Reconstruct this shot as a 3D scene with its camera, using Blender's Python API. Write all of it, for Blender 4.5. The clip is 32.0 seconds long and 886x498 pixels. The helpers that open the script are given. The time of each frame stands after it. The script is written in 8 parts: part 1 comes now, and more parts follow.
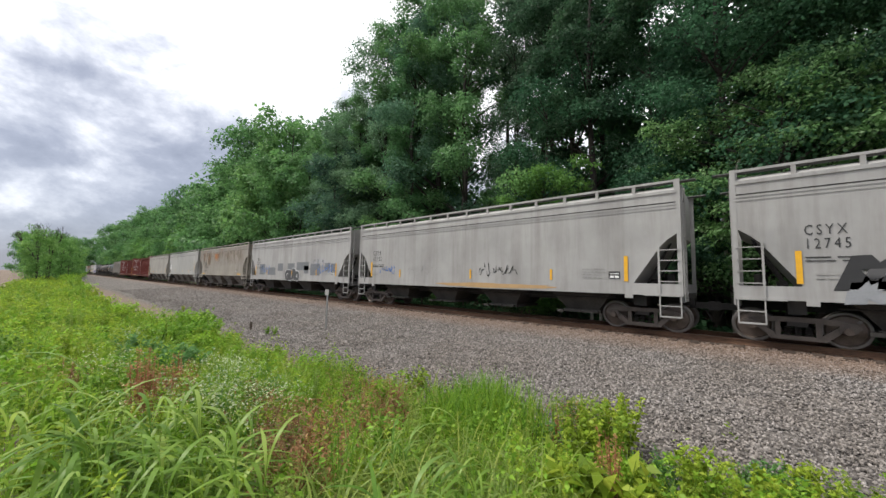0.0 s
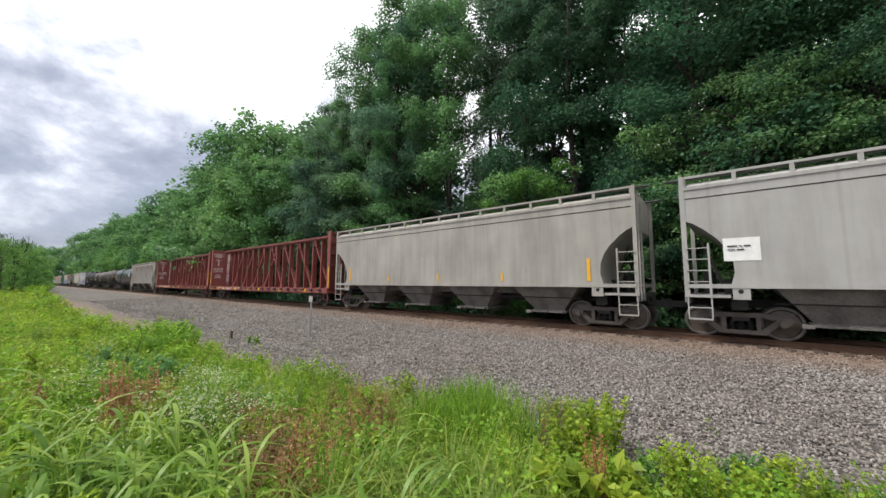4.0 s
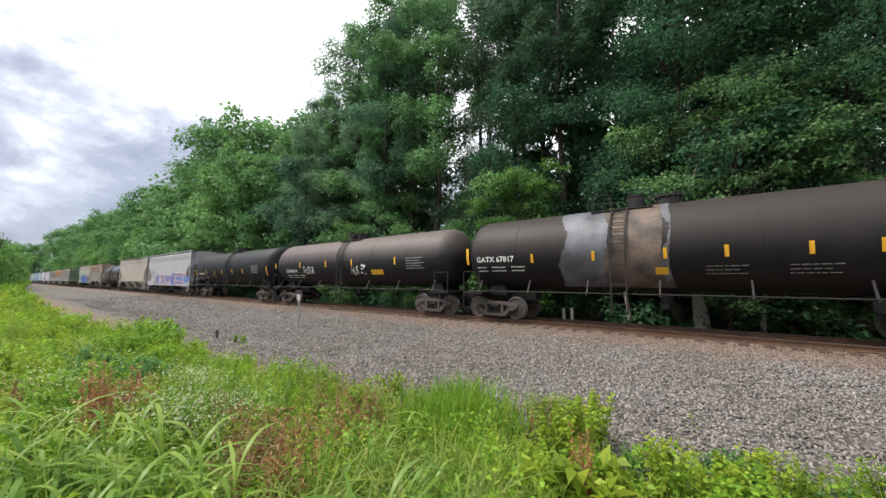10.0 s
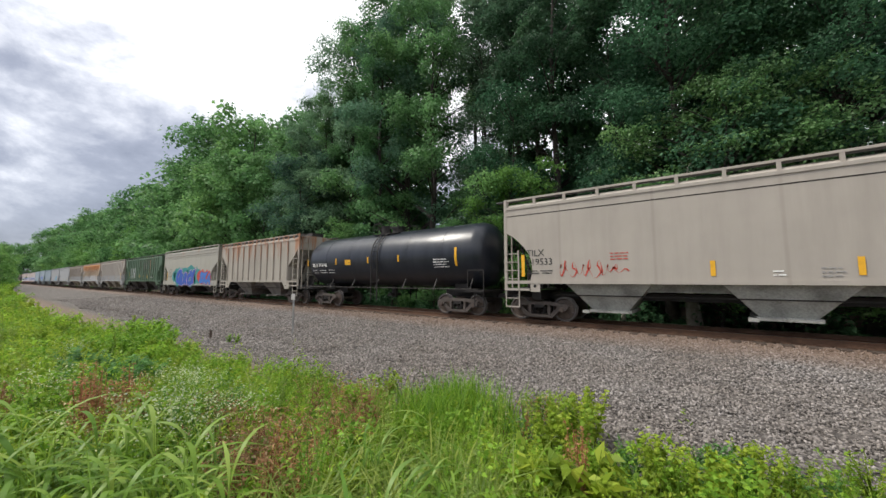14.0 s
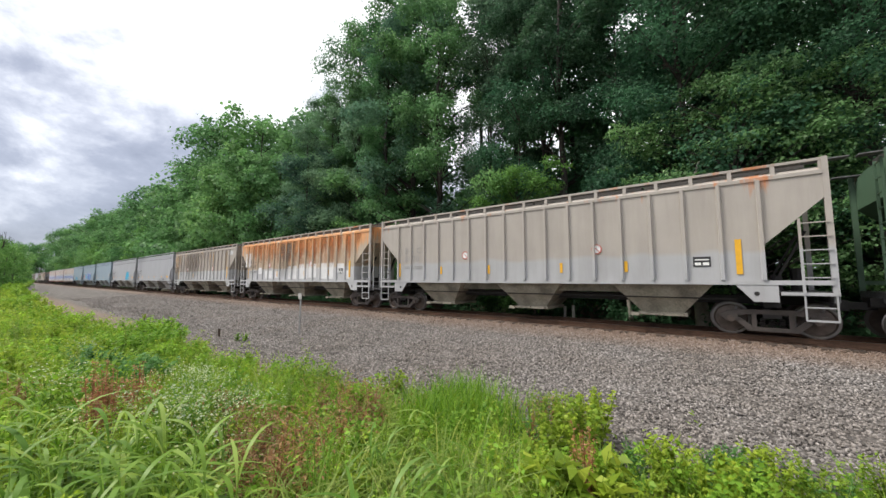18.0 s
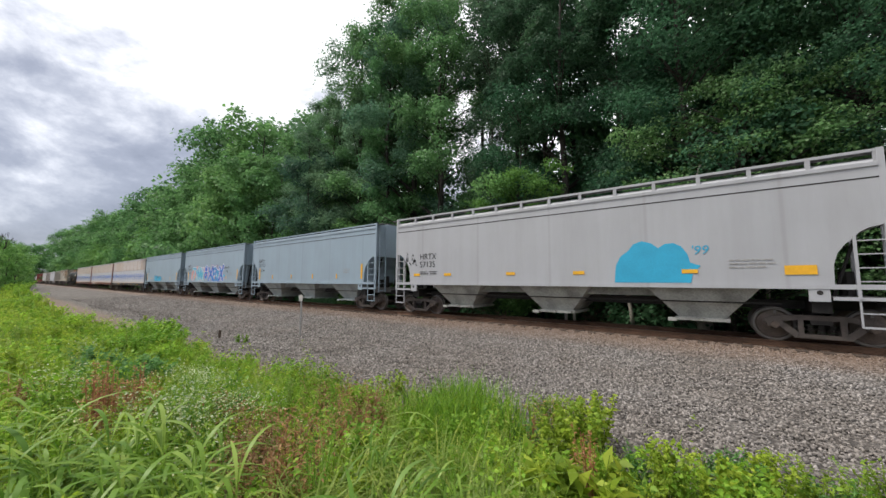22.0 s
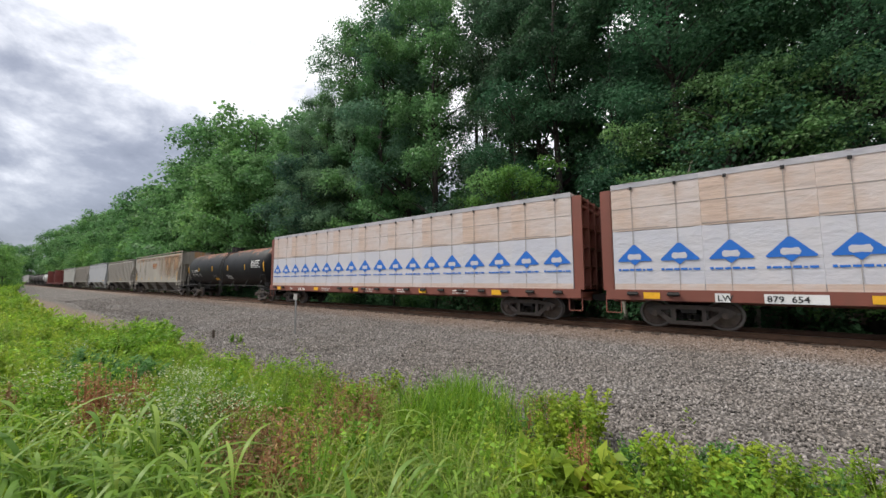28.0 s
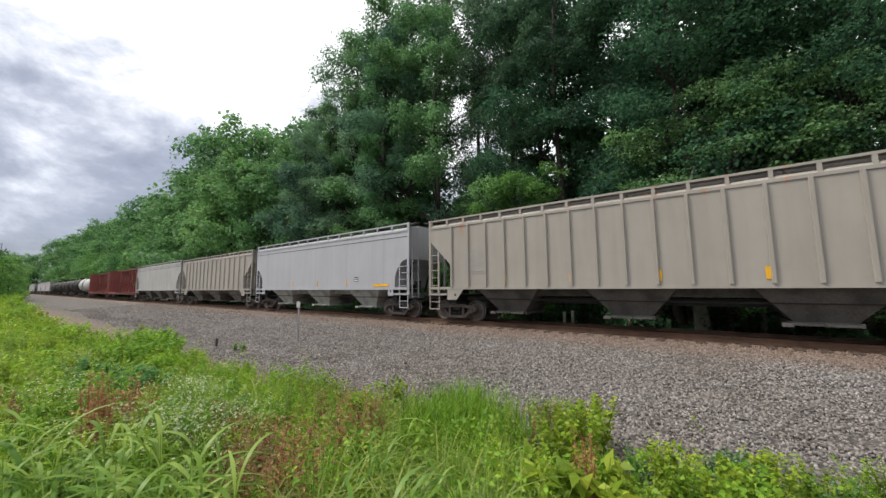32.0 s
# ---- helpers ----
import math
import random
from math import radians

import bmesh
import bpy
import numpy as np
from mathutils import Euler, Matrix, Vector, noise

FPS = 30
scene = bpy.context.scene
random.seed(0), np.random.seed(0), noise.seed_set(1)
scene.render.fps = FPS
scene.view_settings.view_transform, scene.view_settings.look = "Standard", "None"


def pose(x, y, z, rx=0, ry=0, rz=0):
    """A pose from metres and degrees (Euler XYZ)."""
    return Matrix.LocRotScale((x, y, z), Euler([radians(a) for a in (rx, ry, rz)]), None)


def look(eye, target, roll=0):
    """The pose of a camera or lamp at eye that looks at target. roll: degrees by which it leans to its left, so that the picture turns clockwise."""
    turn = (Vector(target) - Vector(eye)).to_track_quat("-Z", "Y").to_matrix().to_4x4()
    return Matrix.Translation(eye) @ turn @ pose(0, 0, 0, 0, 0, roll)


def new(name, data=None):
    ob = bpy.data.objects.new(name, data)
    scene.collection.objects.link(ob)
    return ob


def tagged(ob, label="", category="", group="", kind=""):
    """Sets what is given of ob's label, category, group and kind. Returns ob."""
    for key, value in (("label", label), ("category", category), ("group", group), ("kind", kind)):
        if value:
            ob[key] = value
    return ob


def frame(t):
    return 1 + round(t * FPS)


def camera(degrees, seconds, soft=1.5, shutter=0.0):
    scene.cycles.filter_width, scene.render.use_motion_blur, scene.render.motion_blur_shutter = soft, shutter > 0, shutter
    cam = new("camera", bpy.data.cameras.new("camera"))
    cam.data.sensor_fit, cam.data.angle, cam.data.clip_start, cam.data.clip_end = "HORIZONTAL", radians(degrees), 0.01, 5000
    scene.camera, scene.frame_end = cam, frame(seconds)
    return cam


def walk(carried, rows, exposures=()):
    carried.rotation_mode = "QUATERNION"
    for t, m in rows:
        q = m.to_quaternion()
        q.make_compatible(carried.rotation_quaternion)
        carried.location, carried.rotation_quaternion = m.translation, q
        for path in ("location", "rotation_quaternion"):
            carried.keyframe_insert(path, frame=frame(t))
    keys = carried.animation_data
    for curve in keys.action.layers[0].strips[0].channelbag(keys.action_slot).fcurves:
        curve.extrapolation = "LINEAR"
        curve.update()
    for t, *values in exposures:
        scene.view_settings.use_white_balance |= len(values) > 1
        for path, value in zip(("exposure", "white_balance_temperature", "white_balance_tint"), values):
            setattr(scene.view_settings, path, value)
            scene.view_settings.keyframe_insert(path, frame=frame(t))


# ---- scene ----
# ---- camera ----
EYE = 1.514                       # lens height over the rail heads
TRACK = 14.36                     # distance from the lens to the track's centre line
cam = camera(103.34, 32.0, soft=1.5)
VIEW = [
    (0.0, 42.11, 5.02, 1.33), (0.5, 41.12, 4.97, 1.05), (1.0, 40.47, 5.03, 0.94), (1.5, 40.09, 5.14, 0.93),
    (2.0, 39.98, 5.30, 0.84), (2.5, 39.88, 5.46, 0.67), (3.0, 39.86, 5.60, 0.51), (3.5, 39.79, 5.68, 0.35),
    (5.5, 39.30, 5.80, -0.05), (6.0, 39.20, 5.83, -0.17), (6.5, 39.09, 5.83, -0.18), (7.0, 38.99, 5.78, -0.12),
    (7.5, 38.86, 5.75, 0.11), (8.0, 38.66, 5.73, 0.32), (8.5, 38.45, 5.67, 0.38), (9.0, 38.27, 5.58, 0.39),
    (9.5, 38.07, 5.52, 0.38), (10.0, 37.97, 5.48, 0.33), (10.5, 37.88, 5.45, 0.46), (11.0, 37.84, 5.50, 0.66),
    (11.5, 37.85, 5.52, 0.74), (12.0, 37.77, 5.59, 0.73), (12.5, 37.62, 5.62, 0.59), (13.0, 37.38, 5.54, 0.37),
    (13.5, 37.24, 5.41, 0.18), (14.0, 37.18, 5.27, 0.10), (14.5, 37.18, 5.22, 0.21), (16.5, 37.49, 5.02, -0.12),
    (17.0, 37.67, 5.05, -0.18), (17.5, 37.92, 5.12, -0.08), (18.0, 38.13, 5.20, 0.16), (18.5, 38.31, 5.30, 0.35),
    (19.0, 38.39, 5.42, 0.40), (19.5, 38.40, 5.44, 0.33), (20.0, 38.33, 5.47, 0.15), (20.5, 38.29, 5.49, 0.09),
    (21.0, 38.27, 5.52, 0.16), (21.5, 38.28, 5.61, 0.32), (22.0, 38.29, 5.58, 0.40), (22.5, 38.32, 5.55, 0.35),
    (23.0, 38.29, 5.38, 0.25), (23.5, 38.22, 5.22, 0.11), (24.0, 38.14, 5.07, 0.03), (24.5, 38.03, 5.01, 0.07),
    (25.0, 37.99, 5.04, 0.06), (25.5, 37.95, 5.06, -0.01), (27.5, 37.41, 5.08, -0.22), (28.0, 37.44, 5.17, -0.15),
    (28.5, 37.53, 5.34, -0.12), (29.0, 37.65, 5.52, -0.21), (29.5, 37.75, 5.64, -0.38), (30.0, 37.78, 5.78, -0.56),
    (30.5, 37.80, 5.89, -0.65), (31.0, 37.82, 6.02, -0.67), (31.5, 37.83, 6.17, -0.55), (32.0, 37.87, 6.29, -0.45),
]
walk(cam, [(t, pose(0, 0, EYE, 90 + pitch, 0, turn) @ pose(0, 0, 0, 0, 0, roll)) for t, turn, pitch, roll in VIEW],
     exposures=((0.0, 0.42), (4.0, 0.5), (6.5, 0.85), (9.0, 0.50), (10.0, 0.66), (12.0, 0.75), (13.0, 0.42), (14.0, 0.35), (17.0, 0.52), (18.0, 0.55), (19.0, 0.25), (20.0, 0.32), (24.0, 0.36), (28.0, 0.28), (29.0, 0.32), (30.0, 0.62), (31.0, 0.40), (32.0, 0.36)))

# ---- light: bright broken cloud, soft sun behind it ----
SUN_EL, SUN_AZ = radians(54), radians(-125)          # azimuth from +Y towards +X
sun = new("sun", bpy.data.lights.new("sun", "SUN"))
sun.data.energy, sun.data.angle, sun.data.color = 2.8, radians(18), (1.0, 0.95, 0.86)
sun.matrix_world = look((0, 0, 0), (-math.sin(SUN_AZ) * math.cos(SUN_EL), -math.cos(SUN_AZ) * math.cos(SUN_EL), -math.sin(SUN_EL)))


def make_world():
    w = bpy.data.worlds.new("overcast_sky")
    scene.world = w
    w.use_nodes = True
    nt = w.node_tree
    n, l = nt.nodes, nt.links
    n.clear()
    out = n.new("ShaderNodeOutputWorld")
    sky = n.new("ShaderNodeTexSky")
    sky.sky_type, sky.sun_disc, sky.sun_elevation, sky.sun_rotation = "NISHITA", False, SUN_EL, SUN_AZ
    bg = n.new("ShaderNodeBackground")
    bg.inputs[1].default_value = 0.12
    l.new(sky.outputs[0], bg.inputs[0])
    co = n.new("ShaderNodeTexCoord")
    sep = n.new("ShaderNodeSeparateXYZ")
    l.new(co.outputs["Generated"], sep.inputs[0])
    lift = n.new("ShaderNodeMath")
    lift.operation = "MAXIMUM"
    lift.inputs[1].default_value = 0.0
    l.new(sep.outputs[2], lift.inputs[0])
    tall = n.new("ShaderNodeMapping")                   # heaps of cloud, about half as high as wide
    tall.inputs["Location"].default_value = CLOUD_SHIFT
    tall.inputs["Scale"].default_value = (1.0, 1.0, 1.75)
    l.new(co.outputs["Generated"], tall.inputs[0])
    big = n.new("ShaderNodeTexNoise")
    big.inputs["Scale"].default_value, big.inputs["Detail"].default_value, big.inputs["Roughness"].default_value = 5.2, 10, 0.60
    big.inputs["Distortion"].default_value = 0.15
    l.new(tall.outputs[0], big.inputs[0])
    ramp = n.new("ShaderNodeValToRGB")
    e = ramp.color_ramp.elements
    e[0].position, e[0].color = 0.16, (0.25, 0.272, 0.345, 1)
    e[1].position, e[1].color = 0.66, (1.08, 1.08, 1.10, 1)
    for at, c in ((0.32, (0.35, 0.375, 0.46)), (0.42, (0.52, 0.545, 0.625)), (0.50, (0.74, 0.76, 0.83)), (0.56, (0.94, 0.95, 0.99))):
        m = e.new(at)
        m.color = (*c, 1)
    thin = n.new("ShaderNodeMath")                      # thicker and greyer towards the horizon, thin and bright overhead
    thin.operation = "MULTIPLY_ADD"
    thin.inputs[1].default_value = 0.30
    l.new(lift.outputs[0], thin.inputs[0])
    l.new(big.outputs[0], thin.inputs[2])
    low = n.new("ShaderNodeMapRange")                   # a duller rim along the horizon
    low.inputs[1].default_value, low.inputs[2].default_value = 0.0, 0.27
    low.inputs[3].default_value, low.inputs[4].default_value = -0.36, 0.0
    l.new(sep.outputs[2], low.inputs[0])
    rim = n.new("ShaderNodeMath")
    rim.operation = "ADD"
    l.new(thin.outputs[0], rim.inputs[0])
    l.new(low.outputs[0], rim.inputs[1])
    tilt = n.new("ShaderNodeVectorMath")                # a long heavy bank of cloud that sinks towards the wood
    tilt.operation = "DOT_PRODUCT"
    tilt.inputs[1].default_value = BANK
    l.new(co.outputs["Generated"], tilt.inputs[0])
    off = n.new("ShaderNodeMath")
    off.operation = "ABSOLUTE"
    l.new(tilt.outputs["Value"], off.inputs[0])
    bank = n.new("ShaderNodeMapRange")
    bank.interpolation_type = "SMOOTHSTEP"
    bank.inputs[1].default_value, bank.inputs[2].default_value = 0.06, 0.23
    bank.inputs[3].default_value, bank.inputs[4].default_value = 0.19, 0.0
    l.new(off.outputs[0], bank.inputs[0])
    less = n.new("ShaderNodeMath")
    less.operation = "SUBTRACT"
    l.new(rim.outputs[0], less.inputs[0])
    l.new(bank.outputs[0], less.inputs[1])
    l.new(less.outputs[0], ramp.inputs[0])
    cloud = n.new("ShaderNodeBackground")
    cloud.inputs[1].default_value = 1.0
    l.new(ramp.outputs[0], cloud.inputs[0])
    mix = n.new("ShaderNodeMixShader")
    mix.inputs[0].default_value = 0.9
    l.new(bg.outputs[0], mix.inputs[1])
    l.new(cloud.outputs[0], mix.inputs[2])
    l.new(mix.outputs[0], out.inputs[0])


CLOUD_SHIFT = (0.0, 0.0, 0.0)
BANK = (-0.307, -0.128, -0.943)
make_world()


# ---- materials ----
def base_mat(name):
    m = bpy.data.materials.new(name)
    m.use_nodes = True
    nt = m.node_tree
    return m, nt, nt.nodes["Principled BSDF"]


def noise_node(nt, scale, detail=4.0, rough=0.55, coords=None, stretch=None):
    n = nt.nodes.new("ShaderNodeTexNoise")
    n.inputs["Scale"].default_value, n.inputs["Detail"].default_value, n.inputs["Roughness"].default_value = scale, detail, rough
    if coords is None:
        tc = nt.nodes.new("ShaderNodeTexCoord")
        coords = tc.outputs["Object"]
    if stretch:
        mp = nt.nodes.new("ShaderNodeMapping")
        mp.inputs["Scale"].default_value = stretch
        nt.links.new(coords, mp.inputs[0])
        coords = mp.outputs[0]
    nt.links.new(coords, n.inputs["Vector"])
    return n


def ramp_node(nt, src, stops):
    r = nt.nodes.new("ShaderNodeValToRGB")
    el = r.color_ramp.elements
    el[0].position, el[0].color = stops[0][0], (*stops[0][1], 1)
    el[1].position, el[1].color = stops[-1][0], (*stops[-1][1], 1)
    for p, c in stops[1:-1]:
        e = el.new(p)
        e.color = (*c, 1)
    nt.links.new(src, r.inputs[0])
    return r


def mix_node(nt, fac, a, b, mode="MIX"):
    m = nt.nodes.new("ShaderNodeMix")
    m.data_type, m.blend_type = "RGBA", mode
    for sock, v in ((m.inputs[0], fac), (m.inputs[6], a), (m.inputs[7], b)):
        if isinstance(v, (int, float)):
            sock.default_value = v
        elif isinstance(v, tuple):
            sock.default_value = (*v, 1)
        else:
            nt.links.new(v, sock)
    return m.outputs[2]


def bump_node(nt, bsdf, height, strength, dist=0.02):
    b = nt.nodes.new("ShaderNodeBump")
    b.inputs["Strength"].default_value, b.inputs["Distance"].default_value = strength, dist
    nt.links.new(height, b.inputs["Height"])
    nt.links.new(b.outputs[0], bsdf.inputs["Normal"])


def plain(name, color, rough=0.6, metal=0.0, var=0.25, scale=2.0, bump=0.15, tint=None):
    """A surface with large stains and fine grain."""
    m, nt, b = base_mat(name)
    n1, n2 = noise_node(nt, scale), noise_node(nt, scale * 14, 3)
    dark = tint or tuple(c * (1 - var) for c in color)
    lite = tuple(min(1, c * (1 + var * 0.5)) for c in color)
    r1 = ramp_node(nt, n1.outputs[0], ((0.35, dark), (0.62, color)))
    r2 = ramp_node(nt, n2.outputs[0], ((0.3, (1 - var * 0.6,) * 3), (0.7, (1 + var * 0.3,) * 3)))
    col = mix_node(nt, 1.0, r1.outputs[0], r2.outputs[0], "MULTIPLY")
    nt.links.new(col, b.inputs["Base Color"])
    b.inputs["Roughness"].default_value, b.inputs["Metallic"].default_value = rough, metal
    if bump:
        bump_node(nt, b, n2.outputs[0], bump, 0.01)
    return m


def paint(name, color, rust=0.0, rust_col=(0.42, 0.14, 0.035), rust_from=0.0, grime=0.35, grime_col=(0.12, 0.10, 0.08), band=None, rough=0.55, seed=0.0, seams=0.0, band_soft=0.06, rust_top=4.4, spec=0.5):
    """Car-body paint: soot, vertical streaks, rust that runs down; coordinates are metres on the car."""
    m, nt, b = base_mat(name)
    tc = nt.nodes.new("ShaderNodeTexCoord")
    mp = nt.nodes.new("ShaderNodeMapping")
    mp.inputs["Location"].default_value = (seed * 7.3, 0, seed * 1.7)
    nt.links.new(tc.outputs["Object"], mp.inputs[0])
    co = mp.outputs[0]
    sep = nt.nodes.new("ShaderNodeSeparateXYZ")
    nt.links.new(tc.outputs["Object"], sep.inputs[0])
    big = noise_node(nt, 0.55, 5, 0.6, co)
    streak = noise_node(nt, 1.0, 5, 0.65, co, (2.2, 2.2, 0.22))
    fine = noise_node(nt, 22, 3, 0.6, co)
    col = color
    if band:                                                     # (z low, z high, colour): a repainted strip; on tanks a darkened lower half
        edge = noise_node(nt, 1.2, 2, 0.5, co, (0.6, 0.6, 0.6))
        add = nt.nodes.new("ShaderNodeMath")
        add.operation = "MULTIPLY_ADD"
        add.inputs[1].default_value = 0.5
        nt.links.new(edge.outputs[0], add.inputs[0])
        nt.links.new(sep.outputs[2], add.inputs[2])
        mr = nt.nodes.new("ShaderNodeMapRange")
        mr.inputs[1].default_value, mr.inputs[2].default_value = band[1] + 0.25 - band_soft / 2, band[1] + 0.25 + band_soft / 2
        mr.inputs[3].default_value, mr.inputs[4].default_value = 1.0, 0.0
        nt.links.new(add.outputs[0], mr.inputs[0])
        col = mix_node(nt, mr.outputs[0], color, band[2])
    g = ramp_node(nt, streak.outputs[0], ((0.42, (0, 0, 0)), (0.72, (1, 1, 1))))
    gm = nt.nodes.new("ShaderNodeMath")
    gm.operation = "MULTIPLY"
    gm.inputs[1].default_value = grime
    nt.links.new(g.outputs[0], gm.inputs[0])
    col = mix_node(nt, gm.outputs[0], col, grime_col)
    soot = ramp_node(nt, big.outputs[0], ((0.3, (1 - grime * 0.6,) * 3), (0.65, (1.0, 1.0, 1.0))))
    col = mix_node(nt, 1.0, col, soot.outputs[0], "MULTIPLY")
    if rust > 0:
        rn = noise_node(nt, 1.0, 6, 0.7, co, (1.5, 1.5, 0.16))
        zr = nt.nodes.new("ShaderNodeMapRange")
        zr.inputs[1].default_value, zr.inputs[2].default_value = rust_from, rust_top
        zr.inputs[3].default_value, zr.inputs[4].default_value = -0.25, 0.12
        nt.links.new(sep.outputs[2], zr.inputs[0])
        ad = nt.nodes.new("ShaderNodeMath")
        ad.operation = "ADD"
        nt.links.new(rn.outputs[0], ad.inputs[0])
        nt.links.new(zr.outputs[0], ad.inputs[1])
        t0 = 0.72 - 0.3 * rust
        rm = ramp_node(nt, ad.outputs[0], ((t0, (0, 0, 0)), (t0 + 0.1, (0.85, 0.85, 0.85))))
        rc = mix_node(nt, fine.outputs[0], rust_col, tuple(c * 0.5 for c in rust_col))
        rc = mix_node(nt, big.outputs[0], rc, tuple(min(1, c * 1.5) for c in rust_col))
        col = mix_node(nt, rm.outputs[0], col, rc)
    if seams > 0:                                                # faint upright weld seams
        wv = nt.nodes.new("ShaderNodeTexWave")
        wv.inputs["Scale"].default_value, wv.inputs["Distortion"].default_value = 0.31416 / seams, 0.0
        nt.links.new(tc.outputs["Object"], wv.inputs["Vector"])
        ws = ramp_node(nt, wv.outputs[1], ((0.0, (0.90, 0.895, 0.885)), (0.0006, (1, 1, 1))))
        col = mix_node(nt, 1.0, col, ws.outputs[0], "MULTIPLY")
    nt.links.new(col, b.inputs["Base Color"])
    b.inputs["Roughness"].default_value = rough
    b.inputs["Specular IOR Level"].default_value = spec
    bump_node(nt, b, big.outputs[0], 0.25, 0.03)
    return m


def leafy(name, dark, mid, lite, scale=0.35, gloss=0.5):
    """Leaves: colour varies leaf by leaf and bough by bough; some light passes through."""
    m, nt, b = base_mat(name)
    geo = nt.nodes.new("ShaderNodeNewGeometry")
    obi = nt.nodes.new("ShaderNodeObjectInfo")
    big = noise_node(nt, scale, 3)
    r = ramp_node(nt, geo.outputs["Random Per Island"], ((0.0, dark), (0.5, mid), (1.0, lite)))
    r2 = ramp_node(nt, big.outputs[0], ((0.3, (0.52, 0.58, 0.56)), (0.7, (1.3, 1.25, 1.08))))
    r3 = ramp_node(nt, obi.outputs["Random"], ((0.0, (0.72, 0.82, 0.78)), (1.0, (1.22, 1.12, 0.95))))
    col = mix_node(nt, 1.0, r.outputs[0], r2.outputs[0], "MULTIPLY")
    col = mix_node(nt, 1.0, col, r3.outputs[0], "MULTIPLY")
    nt.links.new(col, b.inputs["Base Color"])
    b.inputs["Roughness"].default_value = gloss
    b.inputs["Specular IOR Level"].default_value = 0.25
    tr = nt.nodes.new("ShaderNodeBsdfTranslucent")
    nt.links.new(col, tr.inputs[0])
    mx = nt.nodes.new("ShaderNodeMixShader")
    mx.inputs[0].default_value = 0.48
    nt.links.new(b.outputs[0], mx.inputs[1])
    nt.links.new(tr.outputs[0], mx.inputs[2])
    nt.links.new(mx.outputs[0], nt.nodes["Material Output"].inputs[0])
    return m


def stone_mat():
    m, nt, b = base_mat("ballast_stone")
    geo = nt.nodes.new("ShaderNodeNewGeometry")
    r = ramp_node(nt, geo.outputs["Random Per Island"], ((0.0, (0.082, 0.075, 0.070)), (0.3, (0.150, 0.138, 0.130)), (0.7, (0.228, 0.210, 0.197)), (1.0, (0.352, 0.328, 0.312))))
    n = noise_node(nt, 0.5, 4)
    n2 = noise_node(nt, 40, 3)
    r2 = ramp_node(nt, n.outputs[0], ((0.3, (0.85, 0.80, 0.76)), (0.7, (1.05, 1.05, 1.06))))
    tc = nt.nodes.new("ShaderNodeTexCoord")
    sep = nt.nodes.new("ShaderNodeSeparateXYZ")
    nt.links.new(tc.outputs["Object"], sep.inputs[0])
    mr = nt.nodes.new("ShaderNodeMapRange")                      # brake dust and rust beside the rail
    mr.inputs[1].default_value, mr.inputs[2].default_value = TRACK - 3.0, TRACK - 1.3
    mr.inputs[3].default_value, mr.inputs[4].default_value = 0.0, 0.55
    nt.links.new(sep.outputs[1], mr.inputs[0])
    col = mix_node(nt, 1.0, r.outputs[0], r2.outputs[0], "MULTIPLY")
    col = mix_node(nt, mr.outputs[0], col, (0.24, 0.15, 0.10))
    nt.links.new(col, b.inputs["Base Color"])
    b.inputs["Roughness"].default_value = 0.85
    bump_node(nt, b, n2.outputs[0], 0.3, 0.01)
    return m


